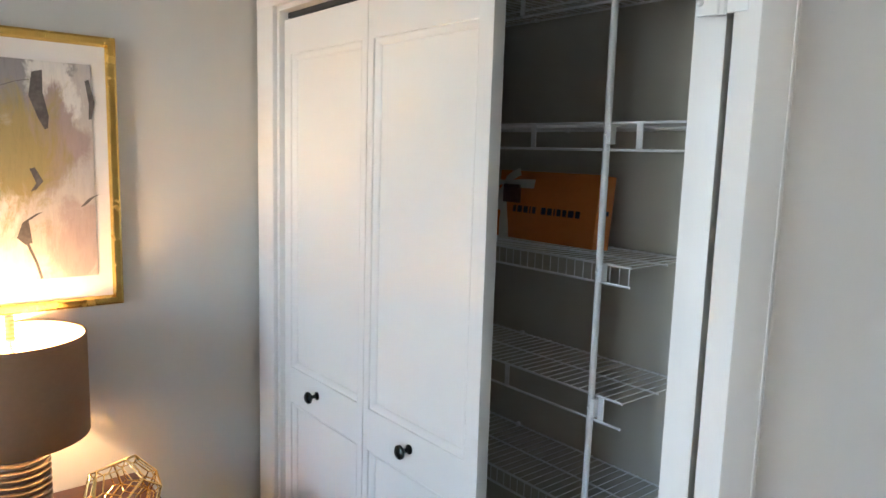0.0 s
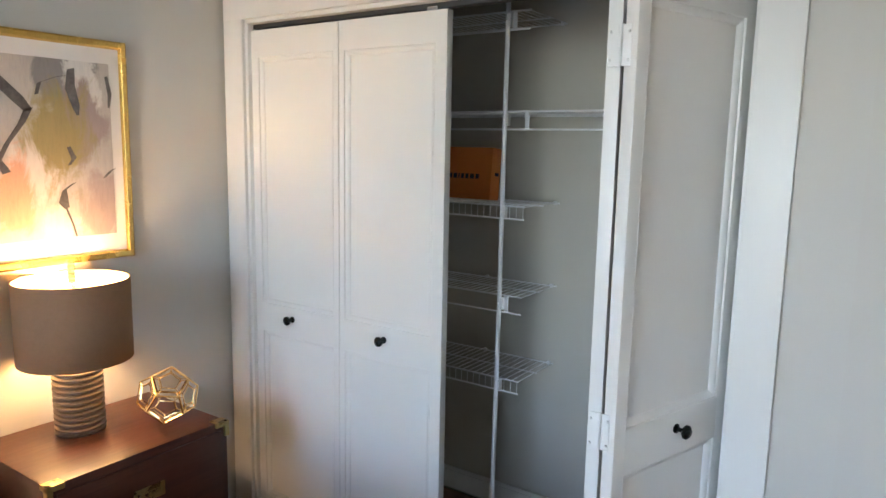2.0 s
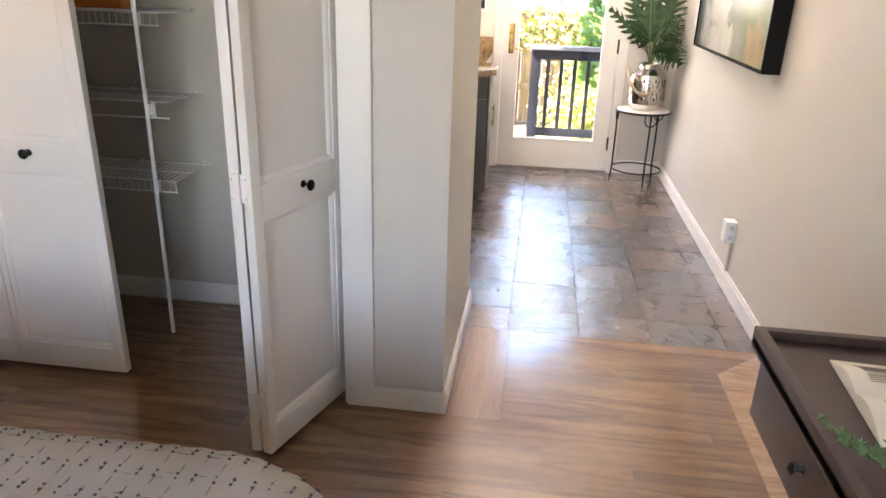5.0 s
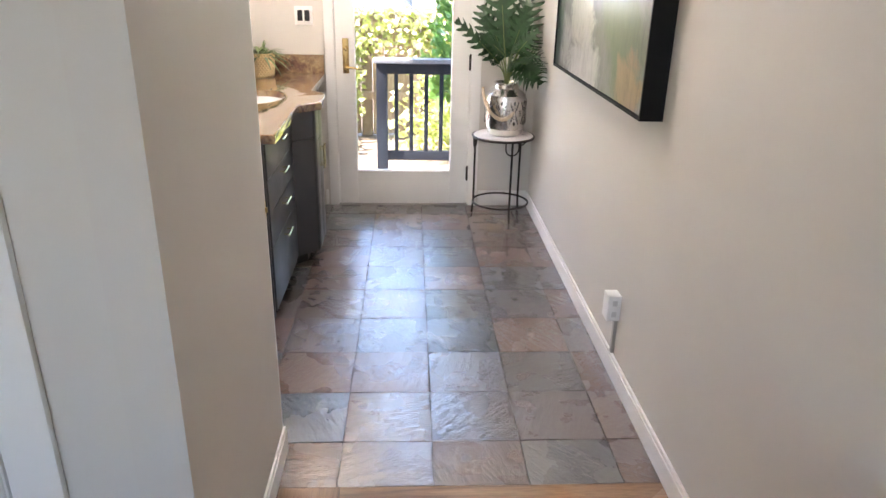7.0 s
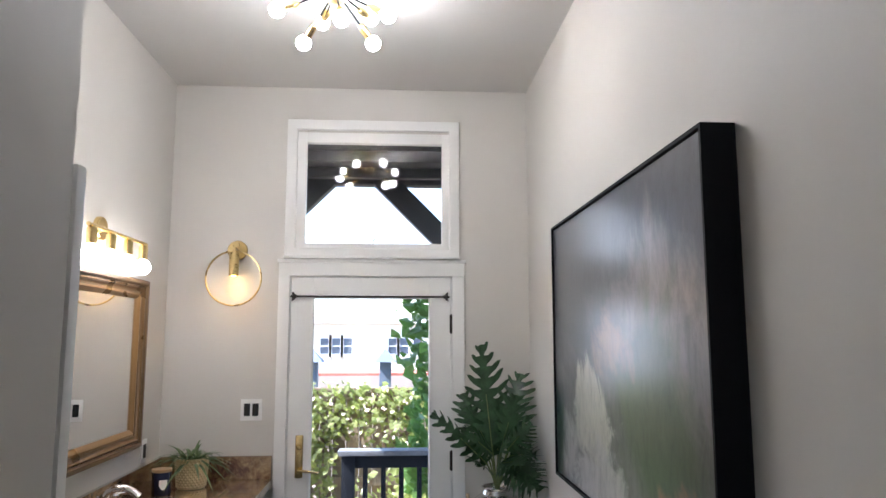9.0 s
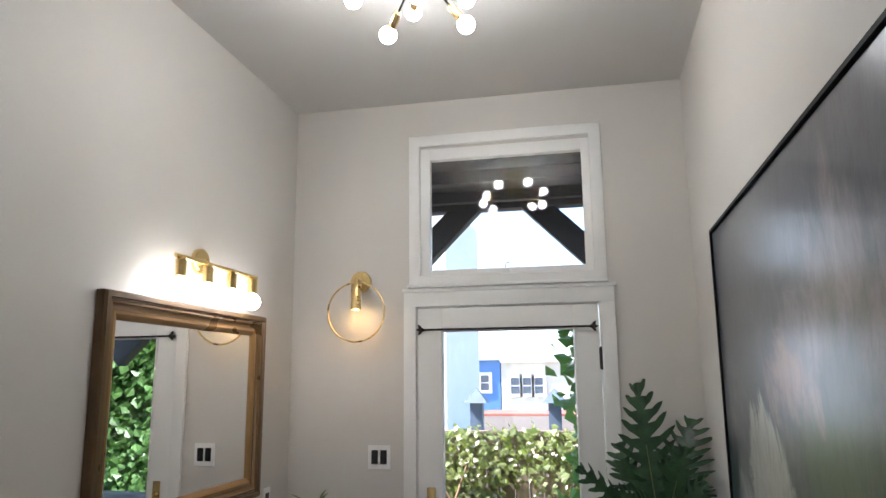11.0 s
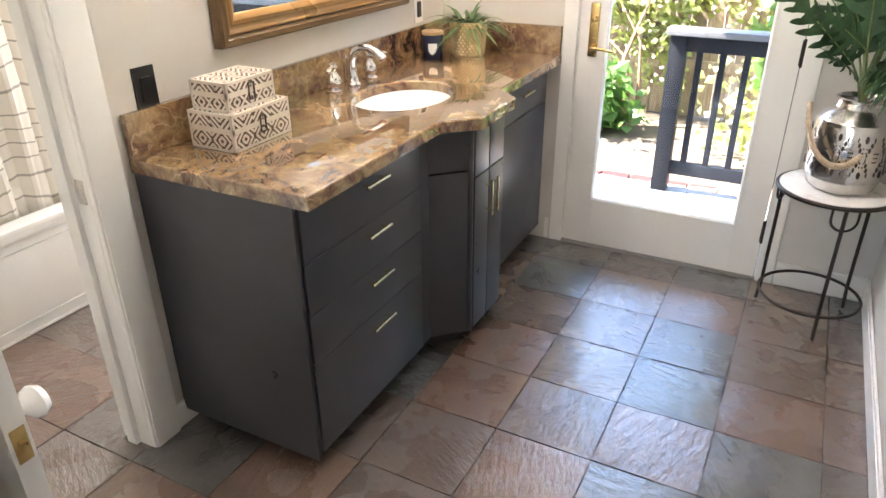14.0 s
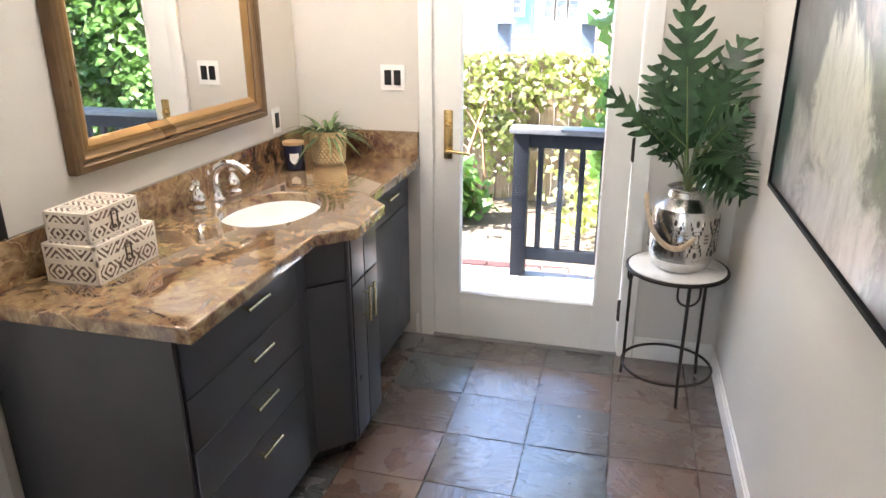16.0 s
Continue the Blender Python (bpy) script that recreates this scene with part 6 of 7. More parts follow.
for k in range(10):
    an = k * 2 * math.pi / 10
    for s1, s2 in ((1, 1), (1, -1), (-1, 1), (-1, -1)):
        for j in range(4):
            f = (j + 0.5) / 4
            pierce(an + s1 * (0.012 + 0.022 * (1 - f)) / 0.128 * 1.0, 0.127 + s2 * 0.058 * f, (0.002, 0.0042, 0.0042, 0.002)[j], 0.0075)
    for z in (0.115, 0.127, 0.139):
        for da in (-0.05, 0, 0.05):
            pierce(an + da, z, 0.0022, 0.0028)
    am = an + math.pi / 10
    for z in (0.075, 0.179):
        pierce(am, z, 0.006, 0.011)
    for z in (0.10, 0.112, 0.142, 0.154):
        for da in (-0.04, 0.04):
            pierce(am + da, z, 0.002, 0.0026)
part("piercing", bm, M_PIERCE, vb, "dark cut-out diamonds and dots", kind="stuff")
hp = []
for k in range(25):
    a = math.pi * k / 24
    hp.append(Vector((VX - 0.03 - 0.135 * math.sin(a), VY + 0.115 * math.cos(a) + 0.045, vz + 0.30 - 0.17 * math.sin(a) + 0.012 * math.cos(a))))
for s in range(3):
    tw = []
    for k in range(97):
        f = k / 96 * 24
        i = min(23, int(f))
        p = hp[i].lerp(hp[i + 1], f - i)
        ph = k * 0.75 + s * 2.094
        tw.append(p + Vector((0.5 * math.cos(ph), 0.5 * math.cos(ph), 0.9 * math.sin(ph))) * 0.0058)
    part("rope_strand", tube(B(), tw, 0.0078, 7), M_ROPE, vase, "twisted jute rope handle")

pl = thing("potted_leaves", (VX, VY, vz + 0.31), "tall dark green split-leaf foliage in the vase", "plant")


def split_leaf(bm, base, tip_, width, lobes, face, bend):
    """A deeply lobed leaf: a midrib with pairs of finger-like lobes."""
    base, tip_ = Vector(base), Vector(tip_)
    ax = tip_ - base
    L = ax.length
    d = ax.normalized()
    n = Vector(face)
    n = (n - d * n.dot(d)).normalized()
    side = d.cross(n)
    rib = lambda t: base + ax * t - n * bend * L * (t * t) + n * bend * L * 0.5 * t
    core = []
    for i in range(2 * lobes + 1):
        t = i / (2 * lobes)
        env = math.sin(math.pi * min(0.97, 0.12 + 0.86 * t)) ** 0.75
        wd = width * (0.17 if i % 2 else 0.11) * env
        core.append((bm.verts.new(rib(t) + side * wd + n * 0.05 * wd), bm.verts.new(rib(t) - n * 0.004), bm.verts.new(rib(t) - side * wd + n * 0.05 * wd)))
    for a, b in zip(core, core[1:]):
        bm.faces.new((a[0], a[1], b[1], b[0]))
        bm.faces.new((a[1], a[2], b[2], b[1]))
    for i in range(lobes):
        t = (i + 0.5) / lobes
        env = math.sin(math.pi * min(0.96, 0.16 + 0.8 * t)) ** 0.7
        for s, c0 in ((1, 0), (-1, 2)):
            a, m_, b = core[2 * i][c0], core[2 * i + 1][c0], core[2 * i + 2][c0]
            ll = width * 0.46 * env * rng.uniform(0.72, 1.18)
            dirn = (side * s + d * (0.15 + 0.75 * t + rng.uniform(-0.14, 0.14)) + n * rng.uniform(-0.15, 0.1)).normalized()
            wid = L / lobes * rng.uniform(0.26, 0.36)
            droop = rng.uniform(0.10, 0.30)
            prev = (a, m_, b)
            for q, ww in ((0.3, 0.92), (0.55, 1.0), (0.78, 0.78), (0.93, 0.42), (1.03, 0.06)):
                p = m_.co + dirn * ll * q + d * 0.16 * ll * q * q - n * droop * ll * q * q
                row = (bm.verts.new(p - d * wid * ww), bm.verts.new(p - n * 0.10 * wid * ww), bm.verts.new(p + d * wid * ww))
                bm.faces.new((prev[0], prev[1], row[1], row[0]))
                bm.faces.new((prev[1], prev[2], row[2], row[1]))
                prev = row


rng = random.Random(3)
leaves = [((4.63, -1.0, 1.14), (4.63, -0.945, 1.665), 0.205, 9, (-0.9, 0.1, 0.2), 0.05), ((4.68, -1.07, 1.16), (4.79, -1.185, 1.51), 0.215, 8, (-0.9, 0.3, 0.2), 0.10),
          ((4.60, -0.97, 1.05), (4.55, -0.69, 1.325), 0.15, 8, (-0.7, -0.3, 0.7), 0.10), ((4.60, -1.06, 1.07), (4.42, -1.19, 1.04), 0.24, 7, (-0.5, 0.1, 0.9), 0.22),
          ((4.66, -1.10, 1.08), (4.60, -1.225, 1.10), 0.20, 7, (-0.6, 0.3, 0.8), 0.15), ((4.70, -0.97, 1.12), (4.80, -0.86, 1.40), 0.17, 7, (-0.8, 0.2, 0.4), 0.12),
          ((4.66, -1.0, 1.08), (4.74, -1.06, 1.34), 0.19, 7, (-0.9, 0, 0.2), 0.08), ((4.68, -1.04, 1.10), (4.86, -1.04, 1.28), 0.18, 7, (-0.8, 0.1, 0.4), 0.12), ((4.60, -1.08, 1.12), (4.50, -1.18, 1.27), 0.16, 6, (-0.7, 0.3, 0.5), 0.15), ((4.57, -1.05, 1.06), (4.40, -1.12, 1.10), 0.20, 7, (-0.5, 0.2, 0.9), 0.25), ((4.58, -1.02, 1.04), (4.47, -1.05, 1.20), 0.17, 7, (-0.5, 0.2, 0.8), 0.2), ((4.60, -0.98, 1.02), (4.52, -0.90, 1.09), 0.16, 6, (-0.4, 0, 0.9), 0.25),
          ((4.62, -1.09, 1.06), (4.44, -1.215, 0.97), 0.22, 8, (-0.6, 0.2, 0.8), 0.3), ((4.58, -1.08, 1.05), (4.38, -1.16, 0.99), 0.20, 8, (-0.6, 0.1, 0.8), 0.3), ((4.60, -1.00, 1.10), (4.50, -0.84, 1.24), 0.16, 7, (-0.6, -0.2, 0.7), 0.18),
          ((4.64, -1.05, 1.12), (4.55, -1.12, 1.40), 0.18, 7, (-0.9, 0.2, 0.3), 0.1), ((4.66, -0.99, 1.12), (4.66, -0.88, 1.34), 0.18, 7, (-0.8, -0.1, 0.4), 0.16), ((4.70, -1.10, 1.10), (4.76, -1.22, 1.22), 0.18, 7, (-0.7, 0.4, 0.5), 0.2)]
for base, tp, w, lb, fc, bd in leaves:
    bm = B()
    split_leaf(bm, base, tp, w, lb, fc, bd)
    part("leaf", bm, M_LEAF, pl)
    part("stem", tube(B(), [(VX, VY, vz + 0.31), ((VX + base[0]) / 2, (VY + base[1]) / 2, (vz + 0.32 + base[2]) / 2 + 0.02), base, Vector(base).lerp(Vector(tp), 0.5)], [0.0045, 0.004, 0.0035, 0.002], 7), M_STEM, pl)

# ---- tub room, seen through the open door ----
dl = thing("door_2", (2.185, 0.45, 0.0), "white flat door standing open into the bathroom", "door", kind="structure")
part("slab", box(B(), 2.142, 2.177, 0.066, 0.770, 0.012, 2.01, 0.003), M_TRIM, dl)
for xk, s in ((2.177, 1),):
    bm = lathe(B(), [(0.0, 0), (0.028, 0), (0.028, 0.005), (0.011, 0.012), (0.011, 0.026), (0.024, 0.036), (0.028, 0.048), (0.022, 0.060), (0.0, 0.064)], (xk, 0.126, 0.885), 24, "X")
    part("knob", bm, M_PORC, dl, "white porcelain knob")
part("latch_plate", box(B(), 2.148, 2.171, 0.0645, 0.0665, 0.845, 0.905, 0.001), M_SATIN, dl, "small brass latch plate")
part("latch_bolt", box(B(), 2.154, 2.165, 0.058, 0.0655, 0.867, 0.883, 0.001), M_SATIN, dl)
for z in (0.25, 1.0, 1.75):
    part("hinge", tube(B(), [(2.181, 0.768, z), (2.181, 0.768, z + 0.09)], 0.006, 8), M_SATIN, dl)
bm = B()
box(bm, 2.845, 2.86, 0.798, 0.925, 0.0, 2.045, 0.002)
box(bm, 2.20, 2.215, 0.798, 0.925, 0.0, 2.045, 0.002)
box(bm, 2.20, 2.86, 0.798, 0.925, 2.045, 2.06, 0.002)
box(bm, 2.828, 2.846, 0.850, 0.890, 0.0, 2.03, 0.003)
box(bm, 2.846, 2.955, YL - 0.019, YL, 0.0, 2.12, 0.005)
box(bm, 2.205, 2.955, YL - 0.018, YL, 2.045, 2.12, 0.004)
box(bm, 2.853, 2.945, YL - 0.025, YL - 0.018, 0.0, 2.12, 0.003)
part("trim_tub_door_casing", bm, M_TRIM, None, "white painted jamb and casing of the tub room doorway", "trim", "structure")
part("strike_plate", box(B(), 2.8425, 2.8455, 0.808, 0.840, 0.845, 0.915, 0.001), M_SILVER, None, "small steel strike plate on the door jamb", "strike plate")

tub = thing("bathtub", (3.3, 2.3, 0.0), "white enamelled built-in bathtub", "bathtub")
bm = B()
box(bm, 2.10, 3.95, 1.755, 1.80, 0.0, 0.40, 0.006)
box(bm, 2.10, 3.95, 1.735, 1.83, 0.40, 0.455, 0.018, seg=4)
box(bm, 2.10, 3.95, 2.86, 2.96, 0.0, 0.455, 0.018)
box(bm, 2.05, 2.14, 1.76, 2.96, 0.0, 0.452, 0.012)
box(bm, 3.90, 4.0, 1.76, 2.96, 0.0, 0.452, 0.012)
box(bm, 2.10, 3.95, 1.78, 2.9, 0.03, 0.10, 0.01)
part("shell", bm, M_TUB, tub)
part("apron_panel", box(B(), 2.2, 3.85, 1.7485, 1.7555, 0.06, 0.36, 0.01), M_TUB, tub)
part("caulk", box(B(), 2.10, 3.95, 1.747, 1.7545, 0.001, 0.012, 0.002), M_PLATE, tub)
cur = thing("shower_curtain", (3.0, 1.86, 0.3), "white shower curtain with thin grey wavy lines", "curtain")
bm = B()
NX = 110
prevc = None
cols = []
for i in range(NX + 1):
    x = 2.10 + 1.55 * i / NX
    y = 1.868 + 0.022 * math.sin(i * 0.62) + 0.008 * math.sin(i * 1.7 + 1)
    cols.append([bm.verts.new((x, y + 0.006 * math.sin(k + i * 0.3), 0.30 + 1.65 * k / 8)) for k in range(9)])
for a, b in zip(cols, cols[1:]):
    for k in range(8):
        bm.faces.new((a[k], b[k], b[k + 1], a[k + 1]))
cu = part("cloth", bm, M_CURTAIN, cur)
sol = cu.modifiers.new("thickness", "SOLIDIFY")
sol.thickness = 0.002
part("rail", tube(B(), [(2.045, 1.868, 1.97), (4.89, 1.868, 1.97)], 0.012, 12), M_CHROME, cur)

# bedroom window (behind the walk)
w2 = thing("window_2", (-3.24, 0.8, 0.85), "white framed bedroom window", "window", kind="structure")
bm = B()
for a in ((-0.05, 0.0, 0.85, 2.35), (1.60, 1.65, 0.85, 2.35), (0.0, 1.60, 0.85, 0.90), (0.0, 1.60, 2.30, 2.35), (0.0, 1.60, 1.58, 1.62)):
    box(bm, -3.27, -3.22, *a, 0.004)
part("window_frame", bm, M_TRIM, w2)
pp2 = part("pane", box(B(), -3.25, -3.246, 0.0, 1.60, 0.90, 2.30), M_GLASS, w2)
pp2.visible_shadow = False

# ---- garden ----
gr = B()
bmesh.ops.create_grid(gr, x_segments=60, y_segments=60, size=1.0)
for v in gr.verts:
    v.co = Vector((5.2 + (v.co.x + 1) ** 3 * 120.0, v.co.y ** 3 * 400.0, -0.36 - 0.02 * (v.co.x + 1) ** 3 * 120 * (1 if v.co.x > -0.55 else 0)))
part("ground", gr, M_SOIL, None, "dark garden soil falling away from the house", "ground", "structure")
dk = thing("deck", (5.6, -0.3, -0.1), "pale grey painted wooden deck outside the door", "deck", kind="structure")
bm = B()
k = 0
y = -1.9
while y < 1.9:
    part("board", box(B(), 5.052, 6.06, y, y + 0.1405, -0.085, -0.055, 0.002), M_DECK, dk)
    y += 0.143
part("joist", box(B(), 5.06, 6.04, -1.9, 1.9, -0.34, -0.086), M_FENCE, dk)
rl = thing("deck_railing", (5.98, -0.8, -0.055), "blue-black painted wooden deck railing", "railing")
part("post", box(B(), 5.94, 6.03, -0.205, -0.112, -0.0545, 0.88, 0.004), M_RAIL, rl)
part("post", box(B(), 5.94, 6.03, -1.86, -1.77, -0.0545, 0.88, 0.004), M_RAIL, rl)
# cap colour lifted above the rail paint for sun and sky on top
part("cap", box(B(), 5.915, 6.055, -1.9, -0.088, 0.88, 0.915, 0.005), plain("sunlit_cap_paint", (0.13, 0.135, 0.15), 0.55, var=0.2, scale=15, bmp=0.1), rl, "weathered handrail cap, coloured paler for sunlight on its top")
part("top_rail", box(B(), 5.965, 6.005, -1.77, -0.205, 0.79, 0.878, 0.003), M_RAIL, rl)
part("bottom_rail", box(B(), 5.965, 6.005, -1.77, -0.205, 0.055, 0.135, 0.003), M_RAIL, rl)
y = -0.262
while y > -1.75:
    part("baluster", box(B(), 5.968, 6.002, y - 0.034, y, 0.135, 0.79, 0.002), M_RAIL, rl)
    y -= 0.127

porch = thing("porch_roof", (5.8, -0.3, 2.9), "dark stained porch roof with diagonal braces", "porch")
bm = B()
part("soffit", box(B(), 5.052, 6.62, -3.1, 1.35, 3.02, 3.10), M_PORCH, porch)
for x in (5.25, 5.75, 6.25):
    part("rafter", box(B(), x - 0.03, x + 0.03, -3.1, 1.35, 2.94, 3.02, 0.004), M_PORCH, porch)
part("beam", box(B(), 6.45, 6.57, -3.1, 1.35, 2.935, 3.02, 0.005), M_PORCH, porch)
for sgn, ys in ((1, 0.0), (-1, -0.28)):
    m = Matrix.Translation((6.51, ys, 2.96)) @ Matrix.Rotation(radians(45 if sgn < 0 else -45), 4, "X")
    L = 1.62
    b0, b1 = (0.0, L) if sgn > 0 else (-L, 0.0)
    part("brace", box(B(), -0.055, 0.055, b0, b1, -0.005 if sgn else 0, 0.17, 0.004, m), M_PORCH, porch)
for y in (1.25, -3.0):
    part("post", box(B(), 6.44, 6.58, y - 0.07, y + 0.07, -0.36, 2.935, 0.005), M_PORCH, porch)

pv = thing("brick_path", (6.6, 0.6, -0.36), "red brick paver path beside the deck", "path", kind="structure")
me0 = None
for i in range(6):
    for j in range(26):
        x = 6.12 + i * 0.108
        yy = -1.6 + j * 0.21 + (0.105 if i % 2 else 0)
        if me0 is None:
            b_ = part("brick", box(B(), 0, 0.1, 0, 0.2, 0, 0.06, 0.004, seg=1), M_BRICK)
            b_.parent = pv
            me0 = b_.data
            b_.location = Vector((x, yy, -0.345)) - ORIGIN["brick_path"]
        else:
            b_ = new("brick", me0)
            b_.parent = pv
            b_.location = Vector((x, yy, -0.345 + 0.003 * ((i * 7 + j * 3) % 3))) - ORIGIN["brick_path"]

FX = 8.8
fn = thing("garden_fence", (FX, 0.0, -0.36), "weathered wooden board fence with blue-grey capped posts", "fence")
me0 = None
for j in range(96):
    yy = -6.5 + j * 0.146
    if me0 is None:
        b_ = part("board", box(B(), 0, 0.02, 0, 0.14, 0, 1.46, 0.003, seg=1), M_FENCE)
        b_.parent = fn
        me0 = b_.data
    else:
        b_ = new("board", me0)
        b_.parent = fn
    b_.location = Vector((FX + 0.006 * (j % 2), yy, -0.36 + 0.012 * ((j * 5) % 3))) - ORIGIN["garden_fence"]
part("rail", box(B(), FX - 0.04, FX - 0.001, -6.5, 7.5, 1.02, 1.11, 0.003), M_FENCE, fn)
part("rail", box(B(), FX - 0.04, FX - 0.001, -6.5, 7.5, 0.1, 0.19, 0.003), M_FENCE, fn)
part("cap_rail", box(B(), FX - 0.05, FX + 0.07, -6.5, 7.5, 1.115, 1.15, 0.003), M_FENCE, fn)
for yy in (0.46, -0.36, -2.2, 2.2):
    ps = part("post", box(B(), FX + 0.02, FX + 0.15, yy - 0.065, yy + 0.065, -0.36, 1.43, 0.003), M_GREYPOST, fn, "blue-grey fence post")
    bm = B()
    q = [bm.verts.new((FX + 0.085 + a * 0.125, yy + b * 0.125, 1.43)) for a, b in ((-1, -1), (1, -1), (1, 1), (-1, 1))]
    tp = bm.verts.new((FX + 0.085, yy, 1.585))
    bm.faces.new(q[::-1])
    for i in range(4):
        bm.faces.new((q[i], q[(i + 1) % 4], tp))
    part("cap", bm, M_GREYPOST, ps, "pyramid post cap")


def foliage(name, label, material, n, place, size, seed, category="plant"):
    """A mass of separate small leaves scattered by place(rng)."""
    r = random.Random(seed)
    verts, faces = [], []
    for _ in range(n):
        p = Vector(place(r))
        d = Vector((r.gauss(0, 1), r.gauss(0, 1), r.gauss(0, 0.7))).normalized()
        u = d.orthogonal().normalized()
        s = size * r.uniform(0.6, 1.4)
        k = len(verts)
        w = u * s * 0.42
        nrm_ = d.cross(u) * s * 0.14
        verts += [p, p + d * s * 0.5 + w + nrm_, p + d * s, p + d * s * 0.5 - w + nrm_, p + d * s * 0.5]
        faces += [(k, k + 1, k + 4), (k + 1, k + 2, k + 4), (k + 2, k + 3, k + 4), (k + 3, k, k + 4)]
    me = bpy.data.meshes.new(name)
    me.from_pydata([tuple(v) for v in verts], [], faces)
    me.materials.append(material)
    return tagged(new(name, me), label, category, kind="stuff")


def jas(r):
    while True:
        y, z = r.uniform(-3.4, 3.6), r.uniform(-0.3, 1.17)
        f = noise.noise(Vector((y * 0.9, z * 1.3, 0.4))) + 0.45 * noise.noise(Vector((y * 3.1, z * 3.1, 5)))
        if f + 0.75 * (z - 0.70) + (0.66 if y > 0.18 else 0.02) > 0.20 + r.uniform(-0.12, 0.12):
            return (FX - 0.06 - abs(r.gauss(0, 0.13)), y, z + 0.03 * r.gauss(0, 1))


foliage("climbing_jasmine", "sunlit climbing jasmine covering the garden fence", M_JASMINE, 5400, jas, 0.075, 21)
foliage("jasmine_blossom", "small pink and white jasmine flowers on the fence", M_BLOSSOM, 650, lambda r: Vector(jas(r)) + Vector((-0.05, 0, 0)), 0.045, 22, "flowers")
foliage("garden_shrub", "low leafy green shrub by the fence", M_VINE, 700, lambda r: (8.0 + r.gauss(0, 0.16), 0.95 + r.gauss(0, 0.2), -0.3 + abs(r.gauss(0, 0.26))), 0.12, 23)
foliage("yellow_shrub", "yellow-green flowering shrub beyond the railing", M_JASMINE, 1100, lambda r: (7.7 + r.gauss(0, 0.2), -0.75 + r.gauss(0, 0.24), -0.25 + abs(r.gauss(0, 0.5))), 0.075, 24)


def vine(r):
    a = r.uniform(0, 6.283)
    z = r.uniform(-0.2, 3.0)
    rad = 0.30 + 0.22 * noise.noise(Vector((z * 1.4, a, 2)))
    return (7.6 + math.cos(a) * rad * r.uniform(0.8, 2.0), -1.95 + math.sin(a) * rad * r.uniform(0.6, 1.5), z)


foliage("climbing_vine", "dense bright green climbing vine on the porch post", M_VINE, 12000, vine, 0.09, 25)
foliage("vine_tendrils", "hanging vine leaves beside the deck railing", M_VINE, 260, lambda r: (6.45 + r.gauss(0, 0.12), -0.68 + r.gauss(0, 0.06), 0.55 + r.random() ** 1.3 * 1.5), 0.115, 27)
foliage("garden_hedge", "tall leafy hedge along the side of the garden", M_VINE, 15000, lambda r: (6.8 + r.uniform(0, 2.6), -2.75 + r.gauss(0, 0.3), r.uniform(-0.3, 3.4)), 0.095, 26)
sh_ = thing("shrub_branches", (8.25, 0.55, -0.36), "twisted bare brown vine trunk before the fence", "plant")
for pts, r in (([(8.2, 0.62, -0.36), (8.25, 0.60, 0.0), (8.3, 0.68, 0.25), (8.4, 0.60, 0.55), (8.6, 0.5, 0.9)], [0.03, 0.026, 0.02, 0.014, 0.008]), ([(8.28, 0.50, -0.36), (8.3, 0.52, 0.05), (8.35, 0.56, 0.4), (8.5, 0.8, 0.7)], [0.02, 0.016, 0.012, 0.006]),
               ([(8.3, 0.66, 0.25), (8.4, 0.9, 0.42), (8.5, 1.2, 0.45)], [0.012, 0.01, 0.005])):
    part("branch", tube(B(), pts, r, 7), M_BARK, sh_)

# ---- neighbouring houses ----
HX = 80.0


def house(name, y0, y1, ztop, wall_mat, label, windows, roof_h=0.5):
    h = thing(name, (HX, (y0 + y1) / 2, -8.0), label, "house", kind="")
    part("wall", box(B(), HX, HX + 9, y0, y1, -8.0, ztop), wall_mat, h)
    part("cornice", box(B(), HX - 0.35, HX + 9.2, y0 - 0.1, y1 + 0.1, ztop, ztop + roof_h), M_WHITEWALL, h)
    for a, b, z0_, z1_ in windows:
        wn_ = part("window", sweep_frame(B(), [(HX, a, z0_), (HX, b, z0_), (HX, b, z1_), (HX, a, z1_)], [(-0.25, 0), (-0.25, 0.12), (0.08, 0.12), (0.08, 0)], 1.0, (-1, 0, 0)), M_WHITEWALL, h)
        bm = box(B(), HX - 0.04, HX + 0.02, a, b, z0_, z1_)
        part("pane", bm, M_FARGLASS, wn_)
        part("mullion", box(B(), HX - 0.09, HX - 0.041, a, b, (z0_ + z1_) / 2 - 0.05, (z0_ + z1_) / 2 + 0.05), M_WHITEWALL, wn_)
    return h


house("blue_house", 9.4, 14.1, 3.6, M_BLUE, "blue clapboard house with white trim", [(10.6, 11.7, 0.2, 2.0)])
house("cream_house", -6.0, 9.3, 3.3, M_CREAM, "cream house with a flat parapet and window bay", [(7.2, 8.3, -0.2, 1.7), (5.9, 7.0, -0.2, 1.7), (4.6, 5.7, -0.2, 1.7), (-0.4, 0.7, -0.2, 1.7), (-1.7, -0.6, -0.2, 1.7), (-3.2, -2.1, -0.2, 1.7)])
nb = thing("neighbour_wall", (28.0, 8.0, -4.0), "white stucco side wall of a neighbouring house", "house")
part("wall", box(B(), 28.0, 36.0, 4.75, 14.0, -4.0, 9.0), M_WHITEWALL, nb)
rr_ = thing("red_roof_shed", (60.0, 2.0, -6.0), "low shed with a dull red roof", "shed")
part("roof", box(B(), 60.0, 66.0, -8.0, 8.5, -2.0, -1.25, 0.1), M_REDROOF, rr_)
part("wall", box(B(), 60.3, 65.7, -7.8, 8.3, -8.0, -2.0), M_WHITEWALL, rr_)
up = thing("utility_pole", (70.0, 11.4, -8.0), "tall grey utility pole", "pole")
